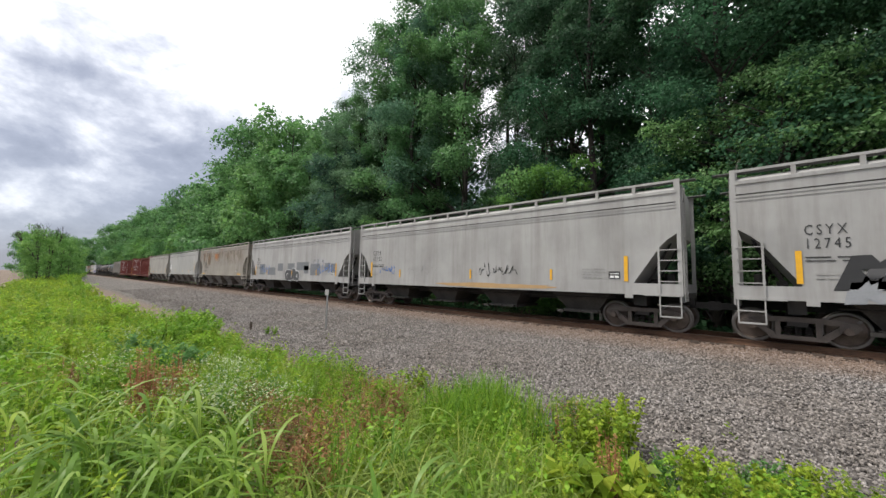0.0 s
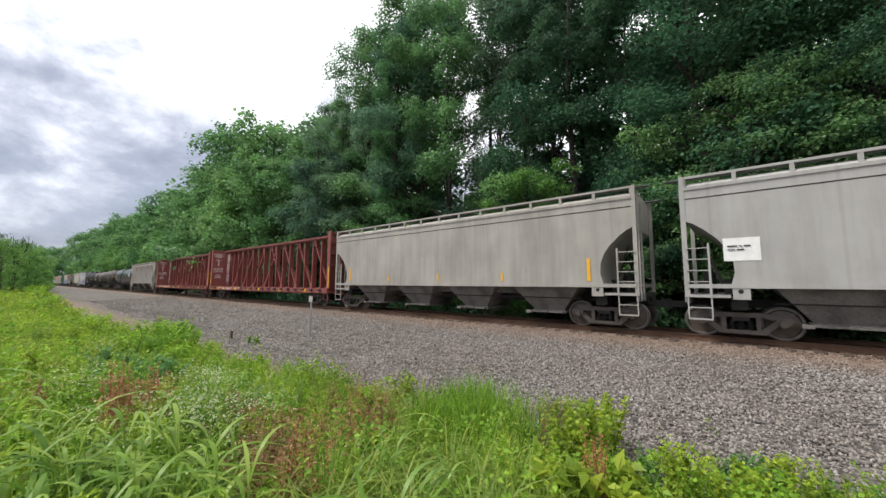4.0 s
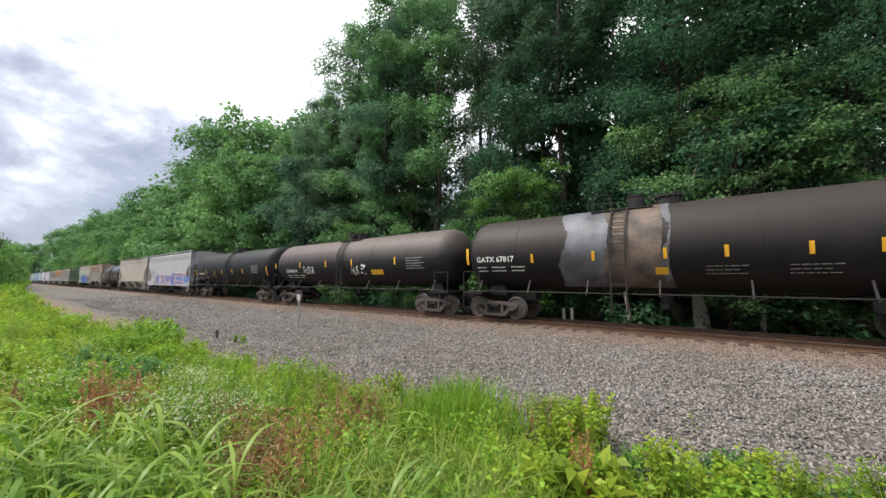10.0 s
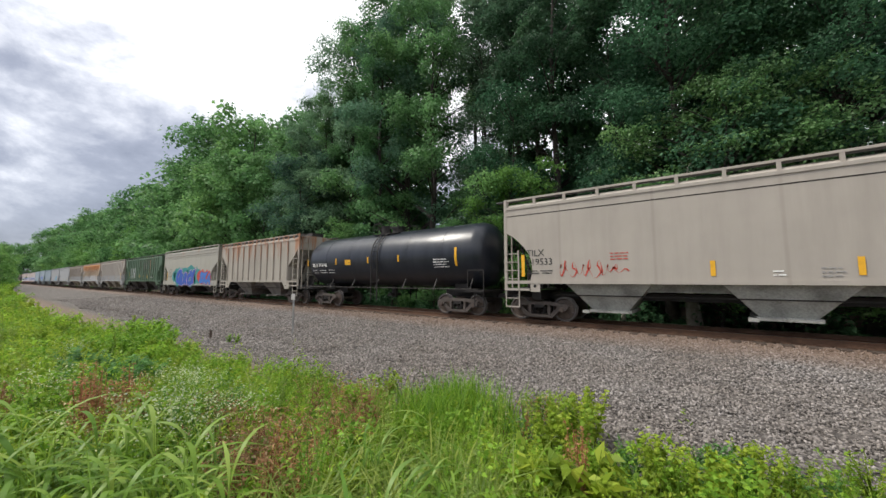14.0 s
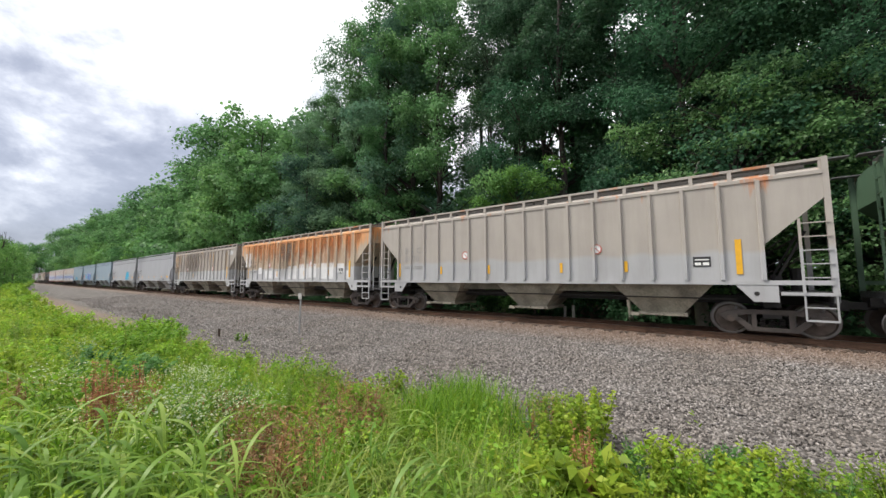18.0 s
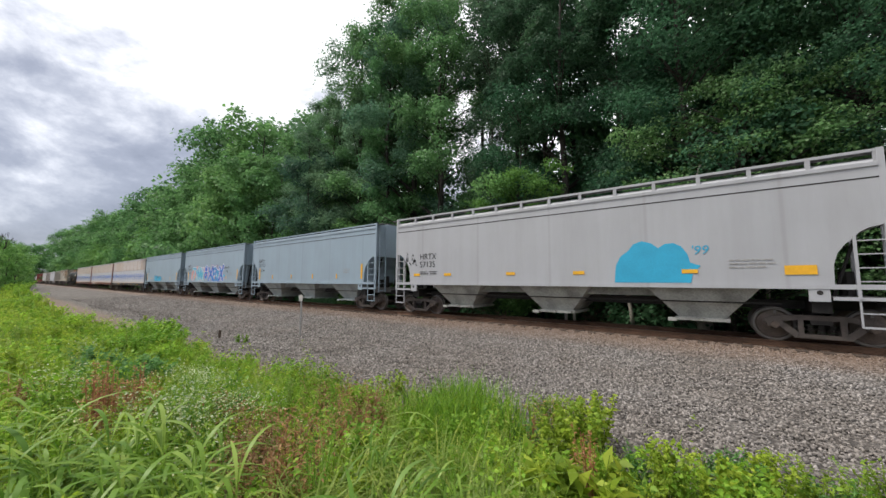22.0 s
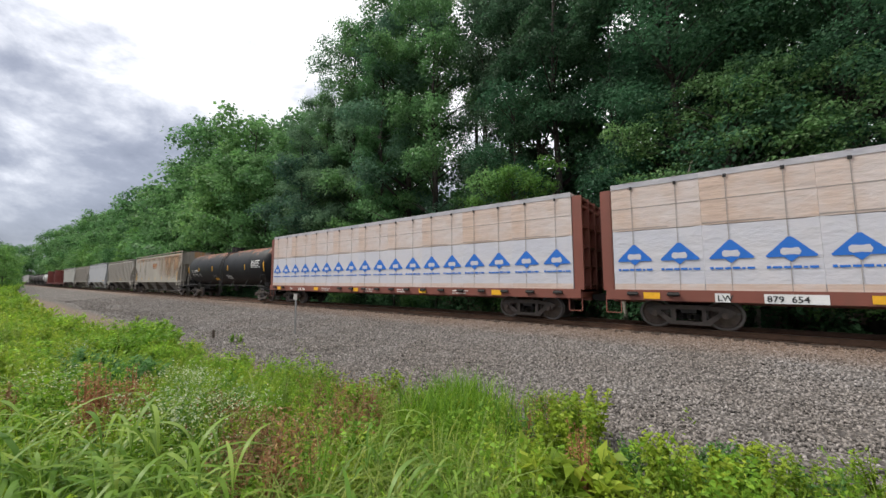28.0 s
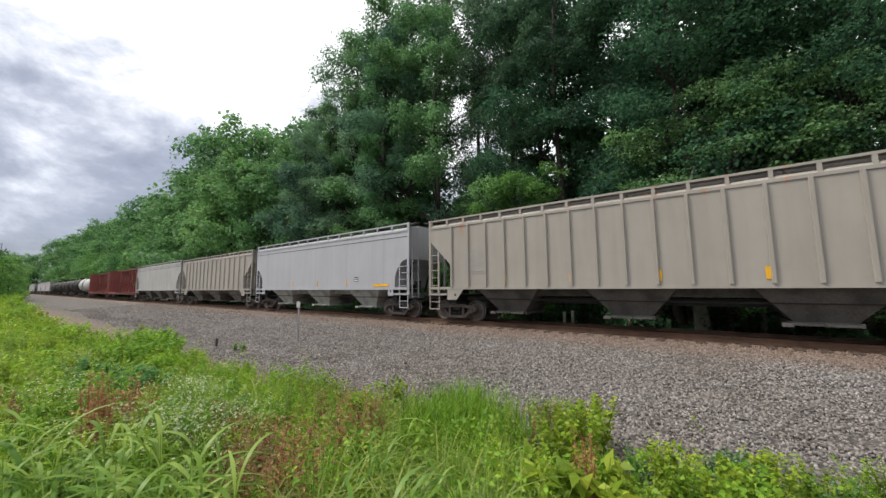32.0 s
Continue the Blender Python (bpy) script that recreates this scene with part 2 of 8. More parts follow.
def ground_mat():
    """One sheet: gravel near the track, bare earth at its foot, soil under the weeds and woods."""
    m, nt, b = base_mat("ground_gravel_and_soil")
    tc = nt.nodes.new("ShaderNodeTexCoord")
    sep = nt.nodes.new("ShaderNodeSeparateXYZ")
    nt.links.new(tc.outputs["Object"], sep.inputs[0])
    vo = nt.nodes.new("ShaderNodeTexVoronoi")
    vo.inputs["Scale"].default_value = 13
    nt.links.new(tc.outputs["Object"], vo.inputs["Vector"])
    vs = nt.nodes.new("ShaderNodeSeparateColor")
    nt.links.new(vo.outputs["Color"], vs.inputs[0])
    grav = ramp_node(nt, vs.outputs[0], ((0.0, (0.055, 0.049, 0.045)), (0.35, (0.115, 0.103, 0.094)), (0.75, (0.175, 0.157, 0.144)), (1.0, (0.30, 0.273, 0.253))))
    # shade between stones is painted in: colour darkens towards each cell's edge
    gap = ramp_node(nt, vo.outputs["Distance"], ((0.25, (1, 1, 1)), (0.62, (0.45, 0.43, 0.42))))
    g = mix_node(nt, 1.0, grav.outputs[0], gap.outputs[0], "MULTIPLY")
    mr = nt.nodes.new("ShaderNodeMapRange")
    mr.inputs[1].default_value, mr.inputs[2].default_value = TRACK - 3.0, TRACK - 1.3
    mr.inputs[3].default_value, mr.inputs[4].default_value = 0.0, 0.55
    nt.links.new(sep.outputs[1], mr.inputs[0])
    g = mix_node(nt, mr.outputs[0], g, (0.24, 0.15, 0.10))
    n1, n2 = noise_node(nt, 0.8, 5), noise_node(nt, 9, 4)
    soil = ramp_node(nt, n2.outputs[0], ((0.3, (0.08, 0.055, 0.04)), (0.7, (0.20, 0.15, 0.11))))
    wob = nt.nodes.new("ShaderNodeMath")
    wob.operation = "MULTIPLY_ADD"
    wob.inputs[1].default_value = 1.6
    nt.links.new(n1.outputs[0], wob.inputs[0])
    nt.links.new(sep.outputs[1], wob.inputs[2])
    near = nt.nodes.new("ShaderNodeMapRange")
    near.inputs[1].default_value, near.inputs[2].default_value = 4.9, 5.7
    nt.links.new(wob.outputs[0], near.inputs[0])
    far = nt.nodes.new("ShaderNodeMapRange")
    far.inputs[1].default_value, far.inputs[2].default_value = TRACK + 4.2, TRACK + 3.0
    nt.links.new(wob.outputs[0], far.inputs[0])
    both = nt.nodes.new("ShaderNodeMath")
    both.operation = "MULTIPLY"
    nt.links.new(near.outputs[0], both.inputs[0])
    nt.links.new(far.outputs[0], both.inputs[1])
    col = mix_node(nt, both.outputs[0], soil.outputs[0], g)
    nt.links.new(col, b.inputs["Base Color"])
    b.inputs["Roughness"].default_value = 0.9
    bump_node(nt, b, vo.outputs["Distance"], 0.6, 0.05)
    return m


STEEL = plain("dark_steel", (0.026, 0.023, 0.022), 0.65, 0.3, 0.4, 3)
TRUCK = plain("dusty_truck_steel", (0.10, 0.082, 0.073), 0.75, 0.1, 0.4, 3)
WHEEL = plain("wheel_steel", (0.13, 0.10, 0.085), 0.55, 0.4, 0.4, 4)
TREAD = plain("polished_tread", (0.17, 0.154, 0.147), 0.45, 0.7, 0.2, 4)
RAILTOP = plain("rail_head", (0.40, 0.37, 0.34), 0.3, 0.8, 0.2, 2)
RAILWEB = plain("rail_rust", (0.14, 0.075, 0.045), 0.8, 0.1, 0.4, 2)
TIE = plain("creosoted_tie", (0.085, 0.06, 0.045), 0.85, 0.0, 0.45, 4, 0.5)
YELLOW = plain("yellow_marker", (0.80, 0.42, 0.02), 0.5, 0.0, 0.15, 5, 0.05)
WHITE = plain("white_lettering", (0.80, 0.80, 0.78), 0.6, 0.0, 0.12, 5, 0.05)
BLACK = plain("black_lettering", (0.03, 0.03, 0.032), 0.6, 0.0, 0.12, 5, 0.05)
GREYW = plain("worn_lettering", (0.33, 0.32, 0.31), 0.6, 0.0, 0.2, 5, 0.05)
BARK = plain("bark", (0.05, 0.043, 0.037), 0.9, 0.0, 0.45, 5, 0.8)
PALEBARK = plain("pale_bark", (0.36, 0.33, 0.29), 0.9, 0.0, 0.35, 4, 0.8)
GROUND = ground_mat()
STONE = stone_mat()


# ---- mesh building ----
class Shape:
    """Collects points and faces of one mesh."""

    def __init__(self):
        self.v, self.f, self.s = [], [], []

    def add(self, pts, faces, slot=0):
        k = len(self.v)
        self.v += [tuple(p) for p in pts]
        self.f += [tuple(i + k for i in f) for f in faces]
        self.s += [slot] * len(faces)
        return self

    def box(self, x0, x1, y0, y1, z0, z1, slot=0):
        return self.add([(x, y, z) for x in (x0, x1) for y in (y0, y1) for z in (z0, z1)],
                        [(0, 1, 3, 2), (4, 6, 7, 5), (0, 4, 5, 1), (2, 3, 7, 6), (0, 2, 6, 4), (1, 5, 7, 3)], slot)

    def beam(self, p, q, w, h=None, slot=0):
        """A bar of section w by h from p to q."""
        p, q, h = Vector(p), Vector(q), h or w
        d = (q - p).normalized()
        a = d.cross(Vector((0, 1, 0)) if abs(d.y) < 0.9 else Vector((1, 0, 0))).normalized()
        b = d.cross(a)
        ring = [a * (w / 2) * i + b * (h / 2) * j for i, j in ((-1, -1), (1, -1), (1, 1), (-1, 1))]
        return self.add([p + r for r in ring] + [q + r for r in ring], [(0, 1, 2, 3), (7, 6, 5, 4)] + [(i, i + 4, (i + 1) % 4 + 4, (i + 1) % 4) for i in range(4)], slot)

    def rod(self, p, q, r, r2=None, n=8, caps=True, slot=0):
        p, q = Vector(p), Vector(q)
        r2 = r if r2 is None else r2
        d = (q - p).normalized()
        a = d.orthogonal().normalized()
        b = d.cross(a)
        ring = [a * math.cos(2 * math.pi * i / n) + b * math.sin(2 * math.pi * i / n) for i in range(n)]
        f = [(i, (i + 1) % n, (i + 1) % n + n, i + n) for i in range(n)]
        if caps:
            f += [tuple(range(n - 1, -1, -1)), tuple(range(n, 2 * n))]
        return self.add([p + c * r for c in ring] + [q + c * r2 for c in ring], f, slot)

    def lathe(self, prof, axis="Y", n=20, slot=0):
        """Profile of (radius, place along the axis) turned about it."""
        pts = []
        for r, y in prof:
            for i in range(n):
                c, s = r * math.cos(2 * math.pi * i / n), r * math.sin(2 * math.pi * i / n)
                pts.append((c, y, s) if axis == "Y" else (y, c, s) if axis == "X" else (c, s, y))
        f = [(j * n + i, j * n + (i + 1) % n, (j + 1) * n + (i + 1) % n, (j + 1) * n + i) for j in range(len(prof) - 1) for i in range(n)]
        return self.add(pts, f, slot)

    def prism(self, poly, y0, y1, slot=0):
        """An outline of (x, z) pushed from y0 to y1."""
        n = len(poly)
        return self.add([(x, y0, z) for x, z in poly] + [(x, y1, z) for x, z in poly],
                        [tuple(range(n)), tuple(range(2 * n - 1, n - 1, -1))] + [(i, i + n, (i + 1) % n + n, (i + 1) % n) for i in range(n)], slot)

    def mesh(self, name, *mats, smooth=False):
        me = bpy.data.meshes.new(name)
        me.from_pydata(self.v, [], self.f)
        for m in mats:
            me.materials.append(m)
        if len(mats) > 1:
            me.polygons.foreach_set("material_index", self.s)
        bm = bmesh.new()
        bm.from_mesh(me)
        bmesh.ops.recalc_face_normals(bm, faces=bm.faces)
        bm.to_mesh(me)
        bm.free()
        if smooth:
            me.polygons.foreach_set("use_smooth", [True] * len(me.polygons))
        me.update()
        return me


def part(name, data, parent, at=None, label="", mat=None, smooth=False):
    """Links a mesh (or a Shape) as ONE object under a thing or a part."""
    if isinstance(data, Shape):
        data = data.mesh(name, mat, smooth=smooth)
    ob = new(name, data)
    ob.parent = parent
    if at is not None:
        ob.matrix_basis = at if isinstance(at, Matrix) else Matrix.Translation(at)
    return tagged(ob, label=label)


def quads_mesh(name, verts, faces, mat):
    """A mesh from arrays: points (n, 3) and faces (m, 3 or 4)."""
    me = bpy.data.meshes.new(name)
    n, (k, c) = len(verts), faces.shape
    me.vertices.add(n)
    me.vertices.foreach_set("co", np.asarray(verts, np.float32).ravel())
    me.loops.add(k * c)
    me.loops.foreach_set("vertex_index", faces.astype(np.int32).ravel())
    me.polygons.add(k)
    me.polygons.foreach_set("loop_start", np.arange(0, k * c, c, dtype=np.int32))
    me.polygons.foreach_set("loop_total", np.full(k, c, dtype=np.int32))
    me.materials.append(mat)
    me.update(calc_edges=True)
    return me


LETTERS = {}


def letters(text, size, mat, shear=0.0, offset=0.0, wide=1.0, spaced=1.0):
    """Lettering that stands upright and faces -Y, centred on its own middle."""
    k = (text, size, mat.name, shear, offset, wide, spaced)
    if k not in LETTERS:
        cu = bpy.data.curves.new("lettering", "FONT")
        cu.body, cu.size, cu.shear, cu.offset, cu.align_x, cu.resolution_u, cu.space_character = text, size, shear, offset, "LEFT", 2, spaced
        ob = bpy.data.objects.new("lettering", cu)
        me = bpy.data.meshes.new_from_object(ob)
        for v in me.vertices:
            v.co = (v.co.x * wide, 0.0, v.co.y)
        me.materials.clear()
        me.materials.append(mat)
        bpy.data.objects.remove(ob)
        LETTERS[k] = me
    return LETTERS[k]


def bars(mat, rows, words=False):
    """Small print that cannot be read: rows of (x, z, length, height), broken into words if asked."""
    s = Shape()
    rng = random.Random(len(rows))
    for x, z, w, h in rows:
        if not words:
            s.box(x, x + w, -0.003, 0.0, z, z + h)
            continue
        end = x + w
        while x < end - 0.04:
            step = min(end - x, rng.uniform(0.06, 0.22))
            s.box(x, x + step, -0.003, 0.0, z, z + h * rng.uniform(0.6, 0.85))
            x += step + 0.035
    return s.mesh("small_print", mat)


# ---- ground and track ----
def ground_height(x, y):
    a = np.interp(y, [-400, -30, -6, 0.0, 2.5, 4.5, 6.5, 9.0, TRACK - 2.3, TRACK - 1.6, TRACK - 1.25, TRACK + 1.25, TRACK + 1.6, TRACK + 3.6, TRACK + 6, 60, 400],
                  [1.0, 0.4, 0.0, -0.12, -0.45, -0.66, -0.68, -0.56, -0.36, -0.27, -0.205, -0.205, -0.27, -0.75, -0.6, 2.0, 8.0])
    return a


def make_ground():
    xs = np.concatenate([np.linspace(-2500, -160, 24), np.linspace(-150, -22, 90), np.linspace(-21, 14, 120), np.linspace(15, 120, 40), np.linspace(150, 2500, 20)])
    ys = np.concatenate([np.linspace(-2500, -40, 14), np.linspace(-30, -1, 24), np.linspace(-0.5, 13, 110), np.linspace(13.2, 20, 40), np.linspace(21, 60, 20), np.linspace(80, 2500, 14)])
    X, Y = np.meshgrid(xs, ys, indexing="ij")
    Z = ground_height(X, Y)
    rng = np.random.default_rng(3)
    bump = (rng.random(X.shape) - 0.5) * 0.05
    calm = (np.abs(Y - TRACK) < 1.7)
    Z = Z + np.where(calm, bump * 0.3, bump)
    # gullies washed out at the foot of the far gravel
    Z = Z - 0.25 * np.exp(-((Y - 6.2 - 0.6 * np.sin(X * 0.35)) / 0.5) ** 2) * np.clip((-X - 18) / 10, 0, 1) * np.clip((X + 90) / 20, 0, 1)
    n, m = X.shape
    idx = np.arange(n * m).reshape(n, m)
    F = np.stack([idx[:-1, :-1], idx[1:, :-1], idx[1:, 1:], idx[:-1, 1:]], -1).reshape(-1, 4)
    me = quads_mesh("ground", np.stack([X, Y, Z], -1).reshape(-1, 3), F, GROUND)
    me.polygons.foreach_set("use_smooth", [True] * len(me.polygons))
    tagged(new("ground", me), "grey gravel embankment running down to weedy brown soil", "ground", kind="structure")


def make_track():
    track = tagged(new("railway_track"), "rusty steel rails spiked to dark creosoted timber ties", "railway track", kind="structure")
    track.location = (0, TRACK, 0)
    prof = [(-0.075, -0.17), (0.075, -0.17), (0.075, -0.155), (0.012, -0.135), (0.012, -0.045), (0.036, -0.035), (0.036, -0.004), (0.03, 0.0), (-0.03, 0.0), (-0.036, -0.004), (-0.036, -0.035), (-0.012, -0.045), (-0.012, -0.135), (-0.075, -0.155)]
    for side in (-0.752, 0.752):
        s = Shape()
        n = len(prof)
        x0, x1 = -900.0, 650.0
        s.add([(x0, side + y, z) for y, z in prof] + [(x1, side + y, z) for y, z in prof], [(i, i + n, (i + 1) % n + n, (i + 1) % n) for i in range(n)])
        s.s[7] = 1
        part("rail", s.mesh("rail", RAILWEB, RAILTOP), track)
    rng = random.Random(5)
    tie = [Shape().box(-0.115, 0.115, -1.3 + rng.uniform(-.03, .03), 1.3, -0.35, -0.165).mesh("tie", TIE) for _ in range(4)]
    plate = Shape().box(-0.09, 0.09, -0.17, 0.17, -0.169, -0.155).rod((0.05, -0.1, -0.16), (0.05, -0.1, -0.12), 0.014, n=6).rod((-0.05, 0.1, -0.16), (-0.05, 0.1, -0.12), 0.014, n=6).mesh("tie_plate", RAILWEB)
    rest = Shape()
    for i in range(-600, 120):
        x = i * 0.52
        if -100 <= i < 30:
            t = part("tie", tie[i % 4], track, pose(x + rng.uniform(-.03, .03), rng.uniform(-.05, .05), rng.uniform(-.012, .006), 0, 0, rng.uniform(-1, 1)))
            part("tie_plate", plate, t, (0, -0.752, 0))
        else:
            rest.box(x - .115, x + .115, -1.3, 1.3, -.35, -.17)
    tagged(part("distant_ties", rest, track, mat=TIE), kind="stuff")


def make_stones():
    rng = np.random.default_rng(11)
    n = 118000
    pick = rng.random(n)
    x = np.where(pick < 0.60, rng.uniform(-9, 4.2, n), np.where(pick < 0.86, rng.uniform(-24, -9, n), rng.uniform(-60, -24, n)))
    y = rng.uniform(4.0, TRACK - 0.85, n)
    keep = (y > np.interp(x, [-60, -24, -12, -7.5, -5, 8], [5.5, 4.6, 4.0, 4.3, 5.2, 5.4]) + 0.25 * np.sin(x * 1.3) + 0.6 * rng.random(n))
    x, y = x[keep], y[keep]
    n = len(x)
    z = ground_height(x, y) + rng.uniform(-0.006, 0.020, n)
    base = np.array([(1, 0, 0), (-1, 0, 0), (0, 1, 0), (0, -1, 0), (0, 0, 0.8), (0, 0, -0.8)], float)
    tri = np.array([(0, 2, 4), (2, 1, 4), (1, 3, 4), (3, 0, 4), (2, 0, 5), (1, 2, 5), (3, 1, 5), (0, 3, 5)])
    P = base[None] * rng.uniform(0.7, 1.2, (n, 6, 1)) + rng.normal(0, 0.24, (n, 6, 3))
    q = rng.normal(size=(n, 4))
    q /= np.linalg.norm(q, axis=1, keepdims=True)
    w, a, b, c = q.T
    R = np.stack([1 - 2 * (b * b + c * c), 2 * (a * b - c * w), 2 * (a * c + b * w), 2 * (a * b + c * w), 1 - 2 * (a * a + c * c), 2 * (b * c - a * w),
                  2 * (a * c - b * w), 2 * (b * c + a * w), 1 - 2 * (a * a + b * b)], -1).reshape(n, 3, 3)
    size = rng.uniform(0.018, 0.034, n) * (1 + 0.5 * np.clip((-x - 9) / 30, 0, 1.6))
    P = np.einsum("nij,nkj->nki", R, P) * size[:, None, None] + np.stack([x, y, z], -1)[:, None]
    F = (tri[None] + 6 * np.arange(n)[:, None, None]).reshape(-1, 3)
    tagged(new("ballast_stones", quads_mesh("ballast_stones", P.reshape(-1, 3), F, STONE)), "loose grey and tan crushed stone covering the embankment", "gravel", kind="stuff")


make_ground()
make_track()
make_stones()


# ---- freight cars ----
R_WHEEL = 0.457
WHEELSETS = []
CARS = []            # (object, place of its middle along the track at 0 s)


def wheelset_mesh():
    s = Shape()
    for k in (-1, 1):
        s.lathe([(0.0, k * 0.86), (0.085, k * 0.86), (0.10, k * 0.83), (0.12, k * 0.79), (0.36, k * 0.76), (0.395, k * 0.80)], n=28)
        s.lathe([(0.395, k * 0.80), (0.452, k * 0.80), (0.457, k * 0.70), (0.485, k * 0.685), (0.482, k * 0.665), (0.40, k * 0.665)], n=28, slot=1)
        s.lathe([(0.40, k * 0.665), (0.13, k * 0.68), (0.085, k * 0.64)], n=28)
        for i in range(3):                                     # cap bolts show the turning
            a = 2 * math.pi * i / 3
            s.rod((0.055 * math.cos(a), k * 1.145, 0.055 * math.sin(a)), (0.055 * math.cos(a), k * 1.165, 0.055 * math.sin(a)), 0.018, n=6)
        s.rod((0, k * 0.86, 0), (0, k * 1.15, 0), 0.09, n=14)
        s.box(0.28, 0.38, k * 0.79, k * 0.80, -0.03, 0.03, 1)
    s.rod((0, -0.7, 0), (0, 0.7, 0), 0.085, n=10)
    return s.mesh("wheelset", WHEEL, TREAD)


def side_frame_mesh():
    """Cast frame with two windows and a spring opening between pedestals."""
    s = Shape()
    y0, y1 = -0.06, 0.06
    top = [(-1.12, 0.50), (-1.12, 0.60), (-0.95, 0.68), (-0.40, 0.74), (0.40, 0.74), (0.95, 0.68), (1.12, 0.60), (1.12, 0.50), (0.95, 0.53), (0.72, 0.56), (0.40, 0.61), (-0.40, 0.61), (-0.72, 0.56), (-0.95, 0.53)]
    s.prism(top, y0, y1)
    for k in (-1, 1):
        s.prism([(k * 0.33, 0.62), (k * 0.44, 0.62), (k * 0.44, 0.24), (k * 0.33, 0.24)][::k], y0, y1)
        s.prism([(k * 0.76, 0.57), (k * 0.92, 0.53), (k * 0.52, 0.15), (k * 0.38, 0.24)][::k], y0 + .005, y1 - .005)
        s.prism([(k * 0.74, 0.60), (k * 1.08, 0.60), (k * 1.05, 0.44), (k * 0.98, 0.40), (k * 0.80, 0.40), (k * 0.73, 0.46)][::k], y0 - .03, y1 + .03)
    s.prism([(-0.54, 0.14), (-0.40, 0.25), (0.40, 0.25), (0.54, 0.14)], y0 - .02, y1 + .02)
    return s.mesh("side_frame", TRUCK)


def spring_mesh():
    s = Shape()
    for x in (-0.2, 0.0, 0.2):
        for i in range(5):
            z = 0.26 + i * 0.05
            s.lathe([(0.06, z), (0.085, z + 0.012), (0.06, z + 0.03)], axis="Z", n=8)
            for j in range(len(s.v) - 24, len(s.v)):
                v = s.v[j]
                s.v[j] = (v[0] + x, v[1], v[2])
    return s.mesh("spring_group", STEEL)


M_WHEELSET, M_FRAME, M_SPRING = wheelset_mesh(), side_frame_mesh(), spring_mesh()
M_BOLSTER = Shape().box(-0.2, 0.2, -1.05, 1.05, 0.50, 0.66).rod((0, 0, 0.66), (0, 0, 0.78), 0.2, n=12).mesh("truck", STEEL)
M_BRAKE = Shape().beam((-0.35, -0.9, 0.4), (-0.35, 0.9, 0.4), 0.08).beam((0.35, -0.9, 0.4), (0.35, 0.9, 0.4), 0.08).beam((-0.44, -0.75, 0.42), (-0.44, -0.70, 0.50), 0.10).mesh("brake_beam", STEEL)
M_COUPLER = Shape().box(-0.45, 0.10, -0.09, 0.09, 0.78, 0.98).box(0.06, 0.28, -0.16, 0.12, 0.74, 1.02).rod((0.0, -0.25, 0.74), (0.15, -0.25, 0.45), 0.022, n=6).mesh("coupler", STEEL)


def truck(car, x):
    t = part("truck", M_BOLSTER, car, (x, 0, 0), "dusty brown four-wheeled truck")
    for y in (-1.0, 1.0):
        part("side_frame", M_FRAME, t, (0, y, 0))
        part("spring_group", M_SPRING, t, (0, y, 0))
    part("brake_beam", M_BRAKE, t)
    for dx in (-0.889, 0.889):
        WHEELSETS.append((part("wheelset", M_WHEELSET, t, (dx, 0, R_WHEEL)), dx))


def start_car(name, label, k, category="freight car"):
    """The empty base of car number k of the train, with its trucks and couplers."""
    car = tagged(new(name), label, category, "cars of the train")
    x0, x1 = GAPS[k + 1], GAPS[k]
    car.location = ((x0 + x1) / 2, TRACK, 0)
    CARS.append((car, (x0 + x1) / 2))
    length = x1 - x0
    part("coupler", M_COUPLER, car, pose(length / 2 - 0.22, 0, 0))
    part("coupler", M_COUPLER, car, pose(-length / 2 + 0.22, 0, 0, 0, 0, 180))
    return car, length


def ladder_mesh(z0, z1, w, mat, rungs):
    s = Shape()
    for x in (-w / 2, w / 2):
        s.beam((x, 0, z0), (x, 0, z1), 0.045, 0.05)
    for i in range(rungs):
        z = z0 + 0.08 + (z1 - z0 - 0.16) * i / (rungs - 1)
        s.beam((-w / 2, 0, z), (w / 2, 0, z), 0.025)
    return s.mesh("ladder", mat)


CACHE = {}


def cached(key, make):
    if key not in CACHE:
        CACHE[key] = make()
    return CACHE[key]


HALF = 1.53          # half width of a car body


# where the side sheets end, for cars that do not sit evenly between their couplings
BODY_ENDS = {0: (-8.42, 8.42), 1: (-8.42, 8.37), 2: (-8.4, 8.4), 3: (-8.34, 8.4), 4: (-8.4, 8.49), 5: (-8.5, 8.5), 8: (-8.45, 8.4), 13: (-8.1, 7.8), 14: (-8.2, 8.2), 17: (-7.35, 7.55), 18: (-8.1, 8.4), 19: (-8.15, 8.4),
             20: (-8.15, 8.35), 21: (-8.15, 8.33), 22: (-8.15, 8.22), 23: (-8.4, 7.95), 24: (-7.85, 7.12), 25: (-7.8, 7.1), 26: (-7.8, 7.12), 31: (-9.6, 9.1), 33: (-8.4, 7.95)}


